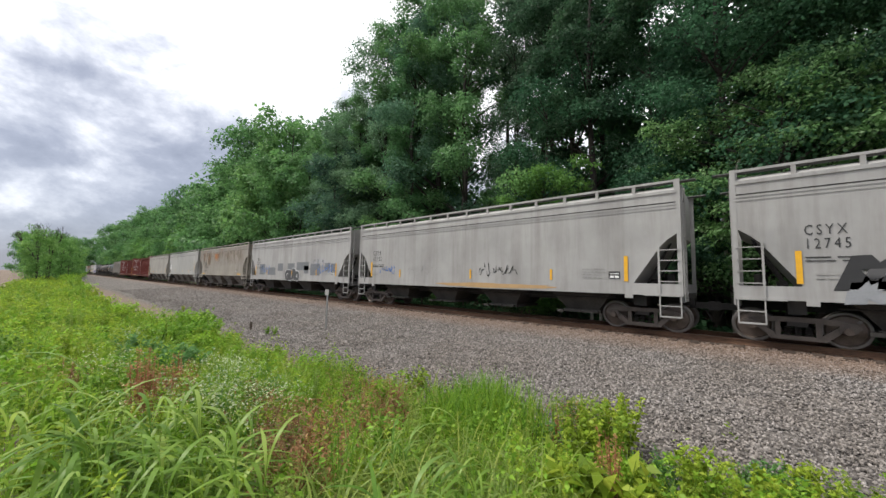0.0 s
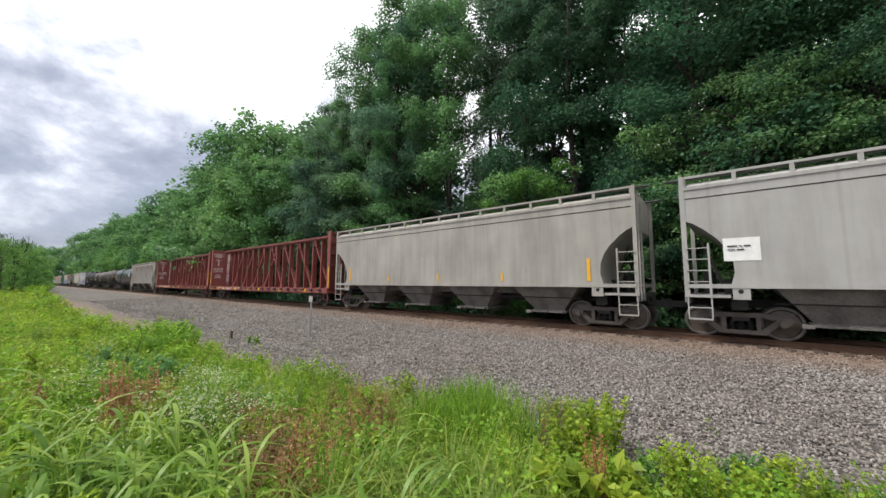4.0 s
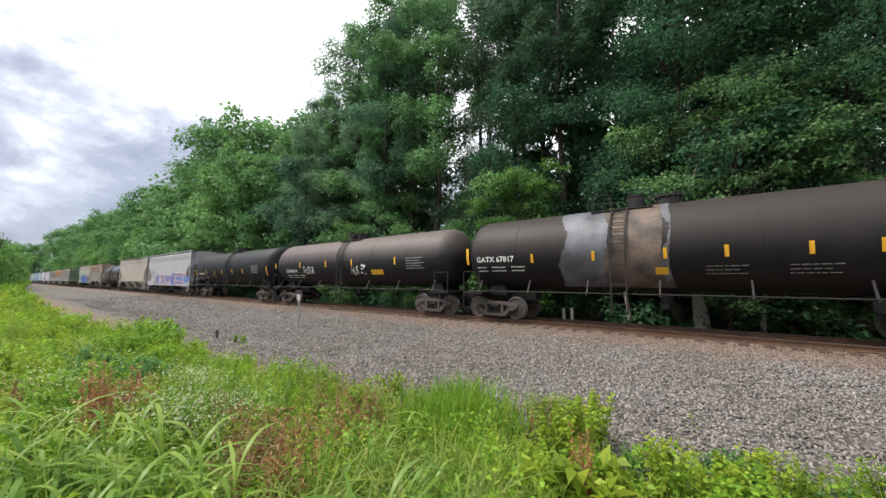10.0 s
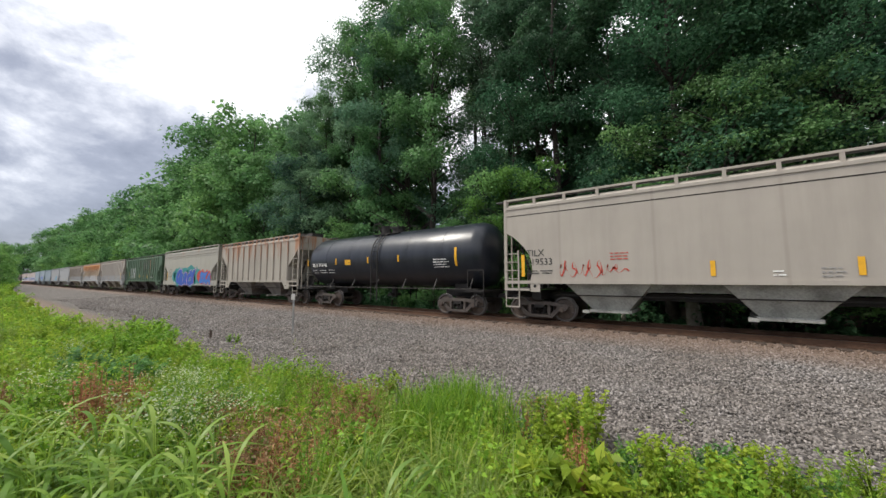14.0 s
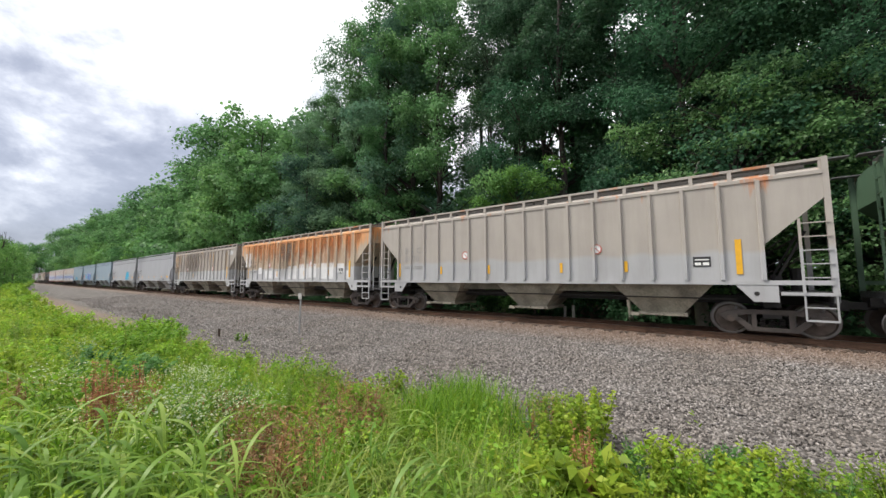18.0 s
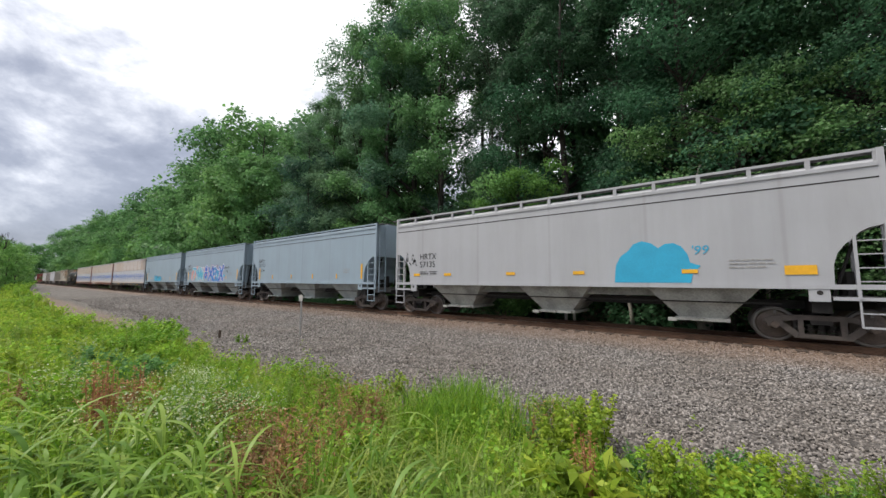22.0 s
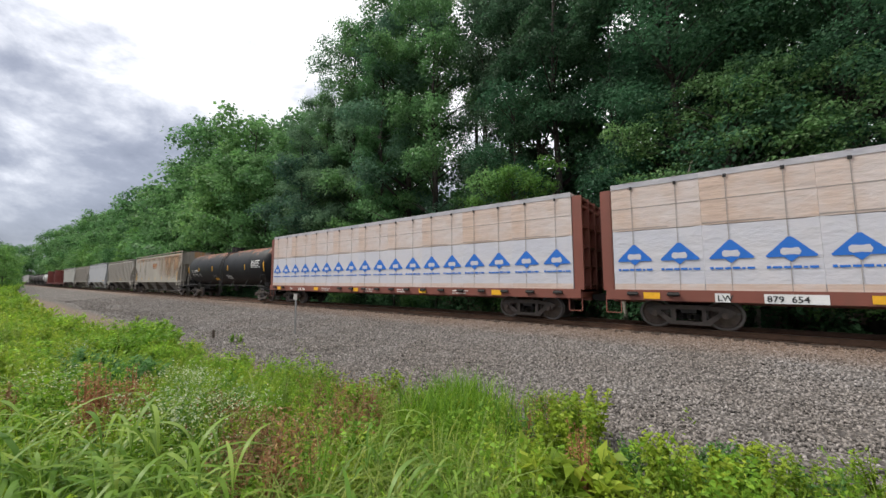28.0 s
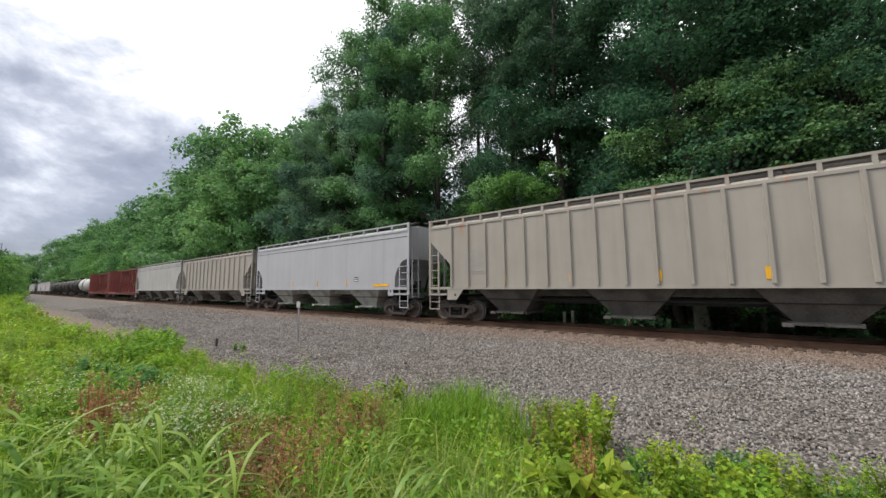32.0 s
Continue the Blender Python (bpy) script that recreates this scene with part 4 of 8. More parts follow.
def tank(k, label, mat, rust=None, ladder_at=0.0, dia=3.05, mid=2.76, patch=None):
    car, L = start_car("tank_car", label, k, "tank car")
    r = dia / 2
    hl = L / 2 - 0.42
    prof = [(0.0, -hl), (r * 0.45, -hl + 0.05), (r * 0.78, -hl + 0.22), (r * 0.94, -hl + 0.45), (r, -hl + 0.75), (r, -hl * 0.5), (r, 0.0), (r, hl * 0.5), (r, hl - 0.75), (r * 0.94, hl - 0.45), (r * 0.78, hl - 0.22), (r * 0.45, hl - 0.05), (0.0, hl)]
    s = Shape().lathe(prof, axis="X", n=48)
    me = s.mesh("shell", mat, smooth=True)
    shell = part("shell", me, car, (0, 0, mid))
    for xb in (-0.66, -0.33, 0.0, 0.33, 0.66):
        part("jacket_band", Shape().lathe([(r - 0.01, -0.03), (r + 0.009, -0.03), (r + 0.009, 0.03), (r - 0.01, 0.03)], axis="X", n=48), car, (xb * hl, 0, mid), mat=mat, smooth=False)
    dome = Shape().rod((0, 0, 0), (0, 0, 0.28), 0.36, n=18).rod((0, 0, 0.28), (0, 0, 0.34), 0.42, n=18)
    for i in range(8):
        a = i * math.pi / 4
        dome.rod((0.4 * math.cos(a), 0.4 * math.sin(a), 0.24), (0.4 * math.cos(a), 0.4 * math.sin(a), 0.42), 0.03, n=6)
    part("manway", dome, car, (0.25, 0, mid + r - 0.03), mat=STEEL)
    part("valve_housing", Shape().rod((0, 0, 0), (0, 0, 0.42), 0.28, n=14).rod((0, 0, 0.42), (0, 0, 0.47), 0.30, n=14), car, (-0.75, 0, mid + r - 0.03), mat=STEEL)
    for y in (-1, 1):
        zp = mid + r * 0.90
        part("top_platform", Shape().box(-1.0, 1.0, min(y * 0.82, y * 0.30), max(y * 0.82, y * 0.30), zp, zp + 0.04), car, (ladder_at, 0, 0), mat=STEEL)
        for a in (-0.95, 0.30):                          # arched guard rails beside the ladder
            hoop = [(a, zp), (a, zp + 0.52), (a + 0.10, zp + 0.62), (a + 0.55, zp + 0.62), (a + 0.65, zp + 0.52), (a + 0.65, zp)]
            rail = Shape()
            for (xa, za), (xb, zb) in zip(hoop, hoop[1:]):
                rail.beam((xa, y * 0.80, za), (xb, y * 0.80, zb), 0.03)
            part("safety_rail", rail.beam((a, y * 0.80, zp + 0.3), (a + 0.65, y * 0.80, zp + 0.3), 0.025), car, (ladder_at, 0, 0), mat=STEEL)
    for y in (-1, 1):
        lad = Shape()
        pts = [(-math.sin(a) * (r + 0.09), math.cos(a) * (r + 0.09) + mid) for a in np.linspace(0.48, 1.75, 9)]
        pts = [(y * -p, z) for p, z in pts] + [(y * (r + 0.05), 0.5)]
        for x in (-0.24, 0.24):
            for a, b in zip(pts, pts[1:]):
                lad.beam((x, a[0], a[1]), (x, b[0], b[1]), 0.05, 0.04)
        for a, b in zip(pts, pts[1:]):
            nr = 3 if b is pts[-1] else 1
            for j in range(nr):
                q = (j + 0.5) / nr
                lad.beam((-0.24, a[0] + (b[0] - a[0]) * q, a[1] + (b[1] - a[1]) * q), (0.24, a[0] + (b[0] - a[0]) * q, a[1] + (b[1] - a[1]) * q), 0.03)
        part("ladder", lad, car, (ladder_at, 0, 0), "black side ladder up to the platform", STEEL)
        part("side_rail", Shape().rod((-L / 2 + 0.7, y * 1.5, 1.17), (L / 2 - 0.7, y * 1.5, 1.17), 0.022, n=6), car, mat=STEEL)
        for i in range(7):
            x = (-0.42 + 0.14 * i) * L
            part("rail_bracket", cached(("brk", y), lambda: Shape().beam((0, 0, 1.1), (0, -y * 0.28, 1.62), 0.05).mesh("rail_bracket", STEEL)), car, (x, y * 1.5, 0))
    for d in (-1, 1):
        part("stub_sill", Shape().box(min(d * (L / 2 - 0.5), d * (L / 2 - 3.3)), max(d * (L / 2 - 0.5), d * (L / 2 - 3.3)), -0.28, 0.28, 0.80, 1.14), car, mat=STEEL)
        xe = d * (L / 2 - 0.45)
        part("end_platform", Shape().box(min(xe, xe - d * 0.95), max(xe, xe - d * 0.95), -1.5, 1.5, 1.05, 1.13).beam((xe, -1.48, 1.1), (xe, -1.48, 2.0), 0.035).beam((xe - d * .8, -1.48, 1.1), (xe - d * .8, -1.48, 2.0), 0.035).beam((xe, -1.48, 2.0), (xe - d * .8, -1.48, 2.0), 0.035).beam((xe, -1.48, 1.1), (xe, -1.48, 0.45), 0.03).beam((xe - d * .45, -1.48, 1.1), (xe - d * .45, -1.48, 0.45), 0.03).beam((xe, -1.48, 0.45), (xe - d * .45, -1.48, 0.45), 0.035), car, mat=STEEL)
        xs = d * (L / 2 - {12: 2.0, 15: 2.1}.get(k, 1.72))
        part("saddle", Shape().prism([(xs - 0.45, 1.0), (xs + 0.45, 1.0), (xs + 0.3, 1.6), (xs - 0.3, 1.6)], -0.7, 0.7), car, mat=STEEL)
        truck(car, xs)
    part("outlet_valve", Shape().rod((0, 0, 0.62), (0, 0, 1.3), 0.16, n=10).box(-0.12, 0.12, -0.4, 0.4, 0.7, 0.85), car, mat=STEEL)
    return car, L, hl, r, mid


def on_tank(car, me, x, z, mid, r, name="lettering", label=""):
    """Lettering laid on the curve of the shell."""
    me = me.copy()
    for v in me.vertices:
        a = (z - mid) / r + v.co.z / r
        a = max(-1.2, min(1.2, a))
        rr = r + 0.010 - v.co.y
        v.co = (v.co.x, -math.cos(a) * rr, mid + math.sin(a) * rr)
    return part(name, me, car, (x, 0, 0), label)


def tank_marks(car, L, mid, r, text, x, z=2.95, size=0.40, mat=None):
    mat = mat or WHITE
    on_tank(car, letters(text, size, mat, offset=size * 0.016), x, z, mid, r)
    on_tank(car, bars(mat, [(0, 0, .5, .05), (0.7, 0, .7, .05), (1.6, 0, .6, .05), (0, -.16, .5, .05), (0.7, -.16, .7, .05), (1.6, -.16, .6, .05)], True), x, z - 0.25, mid, r, "small_print")


def tank_stripes(car, xs, z, mid, r, hgt=0.36, wid=0.10):
    for x in xs:
        s = Shape()
        for i in range(4):
            s.box(-wid / 2, wid / 2, -0.004, 0.0, hgt * i / 4, hgt * (i + 1) / 4)
        on_tank(car, s.mesh("reflector", YELLOW), x, z, mid, r, "reflector", "yellow reflective marker")


def centerbeam(k, label, mat, ztop=4.98, shift=0.0):
    """Bulkhead flat with a truss down the middle."""
    car, L = start_car("centerbeam_flat_car", label, k)
    h = L / 2 - 0.62
    zd = 1.18
    part("deck", Shape().box(-h, h, -1.45, 1.45, zd - 0.10, zd), car, mat=mat)
    for y in (-1, 1):
        sl = Shape().box(-h - 0.2, h + 0.2, y * 1.47 - 0.05, y * 1.47 + 0.05, zd - 0.30, zd + 0.03)
        part("side_sill", sl, car, mat=mat)
    part("center_sill", Shape().box(-L / 2 + .4, L / 2 - .4, -0.3, 0.3, 0.75, 1.0), car, mat=mat)
    winch = cached(("winch", mat.name), lambda: Shape().box(-0.14, 0.14, -0.09, 0.0, -0.10, 0.02).rod((-0.16, -0.06, -0.05), (0.16, -0.06, -0.05), 0.05, n=8).mesh("strap_winch", STEEL))
    nw = 20
    for i in range(nw):
        if -8.7 < -h + 0.6 + (2 * h - 1.2) * i / (nw - 1) < -3.0:
            continue
        part("strap_winch", winch, car, (-h + 0.6 + (2 * h - 1.2) * i / (nw - 1), -1.53, zd - 0.05))
    # bulkheads
    for d in (-1, 1):
        x = d * h
        bulk = part("bulkhead", Shape().box(x - 0.04, x + 0.04, -1.42, 1.42, zd, ztop), car, label="ribbed steel end bulkhead", mat=mat)
        for y in (-1.38, -0.46, 0.46, 1.38):
            part("stiffener", Shape().box(min(x, x + d * 0.30), max(x, x + d * 0.30), y - 0.05, y + 0.05, zd, ztop), bulk, mat=mat)
        for z in (1.3, 2.0, 2.75, 3.5, 4.25, ztop - 0.06):
            part("stiffener", Shape().box(min(x, x + d * 0.26), max(x, x + d * 0.26), -1.42, 1.42, z - 0.04, z + 0.04), bulk, mat=mat)
        part("gusset_panel", Shape().box(min(x, x - d * 1.08), max(x, x - d * 1.08), -0.10, 0.10, zd, ztop - 0.12), car, label="solid end panel of the truss", mat=mat)
        truck(car, d * (L / 2 - 2.65))
        xe = d * (L / 2 - 0.40)
        part("end_sill", Shape().box(min(x, xe), max(x, xe), -1.4, 1.4, zd - 0.28, zd - 0.1).beam((xe, -1.45, 0.45), (xe, -1.45, 1.0), 0.03).beam((xe - d * .45, -1.45, 0.45), (xe - d * .45, -1.45, 1.0), 0.03).beam((xe, -1.45, .45), (xe - d * .45, -1.45, 0.45), 0.03), car, mat=mat)
    part("top_chord", Shape().box(-h, h, -0.30, 0.30, ztop - 0.05, ztop).box(-h, h, -0.29, -0.22, ztop - 0.14, ztop - 0.05).box(-h, h, 0.22, 0.29, ztop - 0.14, ztop - 0.05)
         .box(-h, h, -0.11, 0.11, ztop - 0.22, ztop - 0.05), car, mat=mat)
    # posts stand at even steps either side of the middle; every second bay foot sends a diagonal up towards the middle
    step, low, up = 1.19, zd + 0.04, ztop - 0.22
    post = cached(("cbpost", mat.name, ztop), lambda: Shape().box(-0.06, 0.06, -0.17, -0.145, zd, up).box(-0.06, 0.06, 0.145, 0.17, zd, up).box(-0.018, 0.018, -0.145, 0.145, zd, up).mesh("truss_post", mat))
    hole = cached("cbhole", lambda: Shape().prism([(-0.02, -0.03), (0, -0.042), (0.02, -0.03), (0.02, 0.03), (0, 0.042), (-0.02, 0.03)], -0.003, 0.0).mesh("bolt_hole", BLACK))
    for i in range(16):
        x = (i - 7.5) * step + shift
        p = part("truss_post", post, car, (x, 0, 0))
        for j in range(5 if shift else 0):
            part("bolt_hole", hole, p, (0, -0.17, zd + 0.45 + 0.66 * j))
    for d in (-1, 1):
        for j in range(4):
            xf = d * (7.5 - 2 * j) * step + shift
            xt = xf - d * 2 * step
            part("truss_diagonal", Shape().beam((xf - d * 0.14, 0, low), (xt + d * 0.16, 0, up - 0.26), 0.12, 0.2), car, mat=mat)
            part("gusset_plate", Shape().prism([(xt + d * 0.04, up), (xt + d * 0.36, up), (xt + d * 0.44, up - 0.40), (xt + d * 0.30, up - 0.50), (xt + d * 0.16, up - 0.36), (xt + d * 0.04, up - 0.36)], -0.13, 0.13), car, mat=mat)
            part("gusset_plate", Shape().prism([(xf - d * 0.04, zd), (xf - d * 0.32, zd), (xf - d * 0.38, zd + 0.34), (xf - d * 0.20, zd + 0.40), (xf - d * 0.04, zd + 0.30)], -0.13, 0.13), car, mat=mat)
        xf = d * 7.5 * step + shift
        part("truss_diagonal", Shape().beam((d * (h - 1.22), 0, up - 0.1), (xf + d * 0.10, 0, low + 0.1), 0.09, 0.2), car, mat=mat)
        part("gusset_plate", Shape().prism([(xf + d * 0.04, zd), (xf + d * 0.28, zd), (xf + d * 0.16, zd + 0.42), (xf + d * 0.04, zd + 0.42)], -0.13, 0.13), car, mat=mat)
    return car, L, h


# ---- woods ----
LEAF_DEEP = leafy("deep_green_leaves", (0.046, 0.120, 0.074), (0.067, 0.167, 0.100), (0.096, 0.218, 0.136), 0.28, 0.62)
# a darker LEAF_DEEP: the dense edge's shade is put into the leaf colour
LEAF_EDGE_SHADED = leafy("green_leaves_darkened_for_shade", (0.031, 0.079, 0.052), (0.045, 0.113, 0.073), (0.068, 0.149, 0.099), 0.28, 0.6)
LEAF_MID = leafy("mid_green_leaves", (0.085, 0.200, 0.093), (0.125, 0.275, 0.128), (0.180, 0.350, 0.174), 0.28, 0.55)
LEAF_LIGHT = leafy("fresh_green_leaves", (0.100, 0.230, 0.099), (0.140, 0.300, 0.122), (0.190, 0.370, 0.162), 0.35, 0.62)
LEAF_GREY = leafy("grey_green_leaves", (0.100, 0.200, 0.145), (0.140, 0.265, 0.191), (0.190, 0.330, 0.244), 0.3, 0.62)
LEAF_BRIGHT = leafy("bright_green_leaves", (0.110, 0.250, 0.075), (0.150, 0.320, 0.099), (0.200, 0.390, 0.133), 0.4, 0.6)
LEAF_FRESH = leafy("young_green_leaves", (0.080, 0.190, 0.049), (0.105, 0.240, 0.065), (0.145, 0.300, 0.086), 0.4, 0.6)
# LEAF_GREY at about 0.7: shade inside the wood is put into the colour
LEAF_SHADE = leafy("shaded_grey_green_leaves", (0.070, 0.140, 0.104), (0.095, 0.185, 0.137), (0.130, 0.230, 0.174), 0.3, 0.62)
LEAF_LAYER = leafy("pale_layered_leaves", (0.105, 0.235, 0.092), (0.150, 0.305, 0.130), (0.260, 0.420, 0.238), 0.4, 0.45)


def leaf_cloud(rng, centres, size, droop=0.35, tilt=0.55, broad=0.34, facing=None):
    """Small bent leaf sprays at the given centres, turned to face outwards if asked: arrays of points and faces."""
    n = len(centres)
    d = rng.normal(size=(n, 3))
    if facing is None:
        d[:, 2] = d[:, 2] * 0.45 - droop
        d /= np.linalg.norm(d, axis=1, keepdims=True)
        u = np.cross(d, [0, 0, 1.0]) + rng.normal(size=(n, 3)) * tilt
        u -= (u * d).sum(1, keepdims=True) * d
        u /= np.linalg.norm(u, axis=1, keepdims=True)
        nrm = np.cross(u, d)
    else:
        nrm = facing + rng.normal(size=(n, 3)) * tilt
        nrm /= np.linalg.norm(nrm, axis=1, keepdims=True)
        d[:, 2] -= droop
        d -= (d * nrm).sum(1, keepdims=True) * nrm
        d /= np.linalg.norm(d, axis=1, keepdims=True)
        u = np.cross(d, nrm)
    s = size * rng.uniform(0.6, 1.35, (n, 1))
    tip = centres + d * s
    side = centres + d * s * 0.45
    lift = nrm * s * 0.14
    V = np.stack([centres, side + u * s * broad + lift, tip, side - u * s * broad + lift], 1).reshape(-1, 3)
    F = np.arange(n * 4).reshape(n, 4)
    return V, F


def crown_leaves(rng, boughs, n, spread, flat):
    """Leaf places on the outer skin of the puffs round the bough ends, and the way each leaf faces."""
    r = spread * rng.uniform(0.75, 1.6, len(boughs))
    k = rng.choice(len(boughs), n, p=r ** 2 / (r ** 2).sum())
    v = rng.normal(size=(n, 3))
    v /= np.linalg.norm(v, axis=1, keepdims=True)
    v[:, 2] = np.where(rng.random(n) < 0.55, np.abs(v[:, 2]), v[:, 2])
    lump = 1 + 0.38 * np.sin(v[:, 0] * 6 + k * 1.7) * np.sin(v[:, 1] * 6 + k * 0.9) + 0.26 * np.sin(v[:, 2] * 8 + k)
    far = r[k] * lump * (0.55 + 0.55 * rng.random(n) ** 0.7)
    p = v * far[:, None] * [1, 1, flat] + rng.normal(size=(n, 3)) * (0.28 * spread * (rng.random(n) < 0.10))[:, None]
    p[:, 2] -= 0.10 * (p[:, 0] ** 2 + p[:, 1] ** 2)              # puffs hang at their rims
    face = v * [0.7, 0.7, 0.6] + [0, 0, 0.45]
    return boughs[k] + p, face


def tree_kind(seed, height, low, radius, leaves, leaf, mat, nb=46, lean=0.0, bark=None, trunk_r=0.28, spread=0.95, flat=0.42, deep=1.0):
    rng = np.random.default_rng(seed)
    nl = max(5, nb // 4)                                         # limbs; each carries a few puffs of leaves
    t = (np.arange(nl) + rng.random(nl)) / nl
    z = low + (height - low) * (t ** 0.9)
    q = (z - low) / (height - low)
    rad = radius * np.sqrt(np.clip(1 - (q * 1.12 - 0.3) ** 2 / 0.95, 0.05, 1)) * rng.uniform(0.35, 1.02, nl)
    a = np.arange(nl) * 2.4 + rng.uniform(-0.5, 0.5, nl)
    ends = np.stack([np.cos(a) * rad + lean * z, np.sin(a) * rad * deep, z], -1)
    k = np.arange(nb) % nl
    boughs = ends[k] + rng.normal(size=(nb, 3)) * [radius * 0.17, radius * 0.17 * deep, radius * 0.20 * min(1, flat * 2)]
    boughs[:, 2] = np.maximum(boughs[:, 2], low * 0.8)
    at, face = crown_leaves(rng, boughs, leaves, spread, min(0.85, flat * 1.9))
    V, F = leaf_cloud(rng, at, leaf, 0.5, 0.5, 0.38, face)
    crown = quads_mesh("crown", V, F, mat)
    s = Shape()
    bends = [Vector((lean * h + 0.12 * math.sin(h * 0.5 + seed), 0.12 * math.cos(h * 0.4 + seed), h)) for h in np.linspace(-0.8, height * 0.9, 8)]
    rs = [trunk_r * (1 - 0.85 * i / 7) * (1.35 if i == 0 else 1) for i in range(8)]
    for i in range(7):
        s.rod(bends[i], bends[i + 1], rs[i], rs[i + 1], n=9, caps=False)
    for b in boughs[:: 2]:
        h = max(1.0, b[2] - 0.45 * math.hypot(b[0], b[1]) - 0.6)
        f = min(0.99, (h + 0.8) / (height * 0.9 + 0.8)) * 7
        i = int(f)
        p = bends[i].lerp(bends[min(7, i + 1)], f - i)
        m = p.lerp(Vector(b), 0.55) + Vector((0, 0, 0.25))
        r0 = max(0.03, trunk_r * 0.32 * (1 - b[2] / height * 0.6))
        s.rod(p, m, r0, r0 * 0.6, n=5, caps=False).rod(m, b, r0 * 0.6, 0.012, n=4, caps=False)
    trunk = s.mesh("trunk", bark or BARK, smooth=True)
    return trunk, crown


def plant_tree(kind, x, y, turn, scale, label, name="tree", group="trees of the wood"):
    z = float(ground_height(x, y))
    base = tagged(new(name), label, "tree", group)
    base.matrix_basis = Matrix.LocRotScale((x, y, z), Euler((0, 0, radians(turn))), (scale, scale, scale))
    part("trunk", kind[0], base)
    part("crown", kind[1], base)
    return base


def make_woods():
    rng = random.Random(21)
    big = [tree_kind(100 + i, 25 + i, 2.6, 4.6, 30000, 0.18, (LEAF_MID, LEAF_MID, LEAF_GREY, LEAF_MID)[i], nb=(84, 72, 88, 76)[i], trunk_r=0.33, spread=0.72, flat=0.38) for i in range(4)]
    edge = [tree_kind(120 + i, 20.5 + i, 2.2, 4.4, 36000, 0.145, (LEAF_DEEP, LEAF_EDGE_SHADED, LEAF_EDGE_SHADED, LEAF_EDGE_SHADED)[i], nb=(66, 58, 72, 62)[i], trunk_r=0.3, spread=0.66, flat=0.34) for i in range(4)]
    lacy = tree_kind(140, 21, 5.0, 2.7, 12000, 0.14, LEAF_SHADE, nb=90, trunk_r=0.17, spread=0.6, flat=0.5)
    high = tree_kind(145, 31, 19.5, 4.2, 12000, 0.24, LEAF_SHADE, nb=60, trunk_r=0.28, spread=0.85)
    back = [tree_kind(150 + i, 25 + i, 3.0, 4.8, 9000, 0.40, (LEAF_DEEP, LEAF_GREY)[i], nb=75, trunk_r=0.33, spread=0.95) for i in range(2)]
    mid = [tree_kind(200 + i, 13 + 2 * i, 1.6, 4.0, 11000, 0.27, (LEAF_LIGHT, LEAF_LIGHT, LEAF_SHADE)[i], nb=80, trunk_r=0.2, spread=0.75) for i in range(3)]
    low = [tree_kind(260 + i, 13 + 2 * i, 1.0, 4.2, 4500, 0.40, (LEAF_LIGHT, LEAF_BRIGHT)[i], nb=60, trunk_r=0.2, spread=0.95) for i in range(2)]
    small = [tree_kind(300 + i, 7.5 + i, 0.8, 3.2, 9000, 0.15, LEAF_LIGHT, nb=60, trunk_r=0.11, spread=0.6, flat=0.3) for i in range(2)]
    far = [tree_kind(400 + i, 24, 2.0, 5.5, 6000, 0.50, (LEAF_MID, LEAF_LIGHT)[i], nb=60, trunk_r=0.3, spread=1.25) for i in range(2)]
    layered = tree_kind(330, 10.6, 1.4, 4.4, 34000, 0.125, LEAF_LAYER, nb=230, lean=0.05, trunk_r=0.10, spread=0.46, flat=0.28, deep=0.38)
    tall = "tall broadleaf tree in full green leaf"

    def opening(x, y):
        """The chink in the wood through which the sky shows."""
        return abs(x + 0.625 * y) < (3.6 if y < 33 else 6.0) or abs(x + 0.18 * y) < 1.2

    # the wood's edge, its shade put into the leaf colour of most trees
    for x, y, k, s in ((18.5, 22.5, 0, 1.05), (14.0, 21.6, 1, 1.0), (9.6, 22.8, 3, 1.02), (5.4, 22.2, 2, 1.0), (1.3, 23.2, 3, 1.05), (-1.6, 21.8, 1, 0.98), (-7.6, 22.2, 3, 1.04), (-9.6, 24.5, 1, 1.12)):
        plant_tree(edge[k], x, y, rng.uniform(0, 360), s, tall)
    for x, y, k, s in ((-17.6, 21.8, 0, 1.0), (-21.5, 23.0, 2, 1.1), (-23.0, 21.0, 3, 0.85)):
        plant_tree(big[k], x, y, rng.uniform(0, 360), s, tall)
    for x, y, t, s in ((-13.2, 22.6, 40, 1.0), (-15.2, 26.0, 200, 1.08), (-17.2, 29.5, 300, 1.1), (-4.3, 22.6, 70, 0.95)):
        plant_tree(lacy, x, y, t, s, "slender open-crowned tree with sky showing through")
    for x, y, s in ((-16.2, 26.4, 1.0), (-11.6, 25.4, 0.95), (-14.2, 29.0, 1.1)):
        plant_tree(high, x, y, rng.uniform(0, 360), s, "tall tree with a high crown over a bare trunk")
    for x in (-28, -32.5, -37.5, -43):
        plant_tree(big[rng.randrange(4)], x, 21.8 + rng.uniform(-0.8, 1.5), rng.uniform(0, 360), rng.uniform(0.72, 0.8), tall)
    x = 24.0
    while x > -60:
        y = 28 + rng.uniform(-1.5, 2.5)
        if not opening(x, y):
            plant_tree(rng.choice(back), x, y, rng.uniform(0, 360), rng.uniform(1.0, 1.12) * (1.0 if x > -30 else 0.85), tall)
        x -= rng.uniform(4.8, 6.5)
    for i in range(12):
        x, y = 26 - i * 8 + rng.uniform(-2, 2), 37 + rng.uniform(-2, 4)
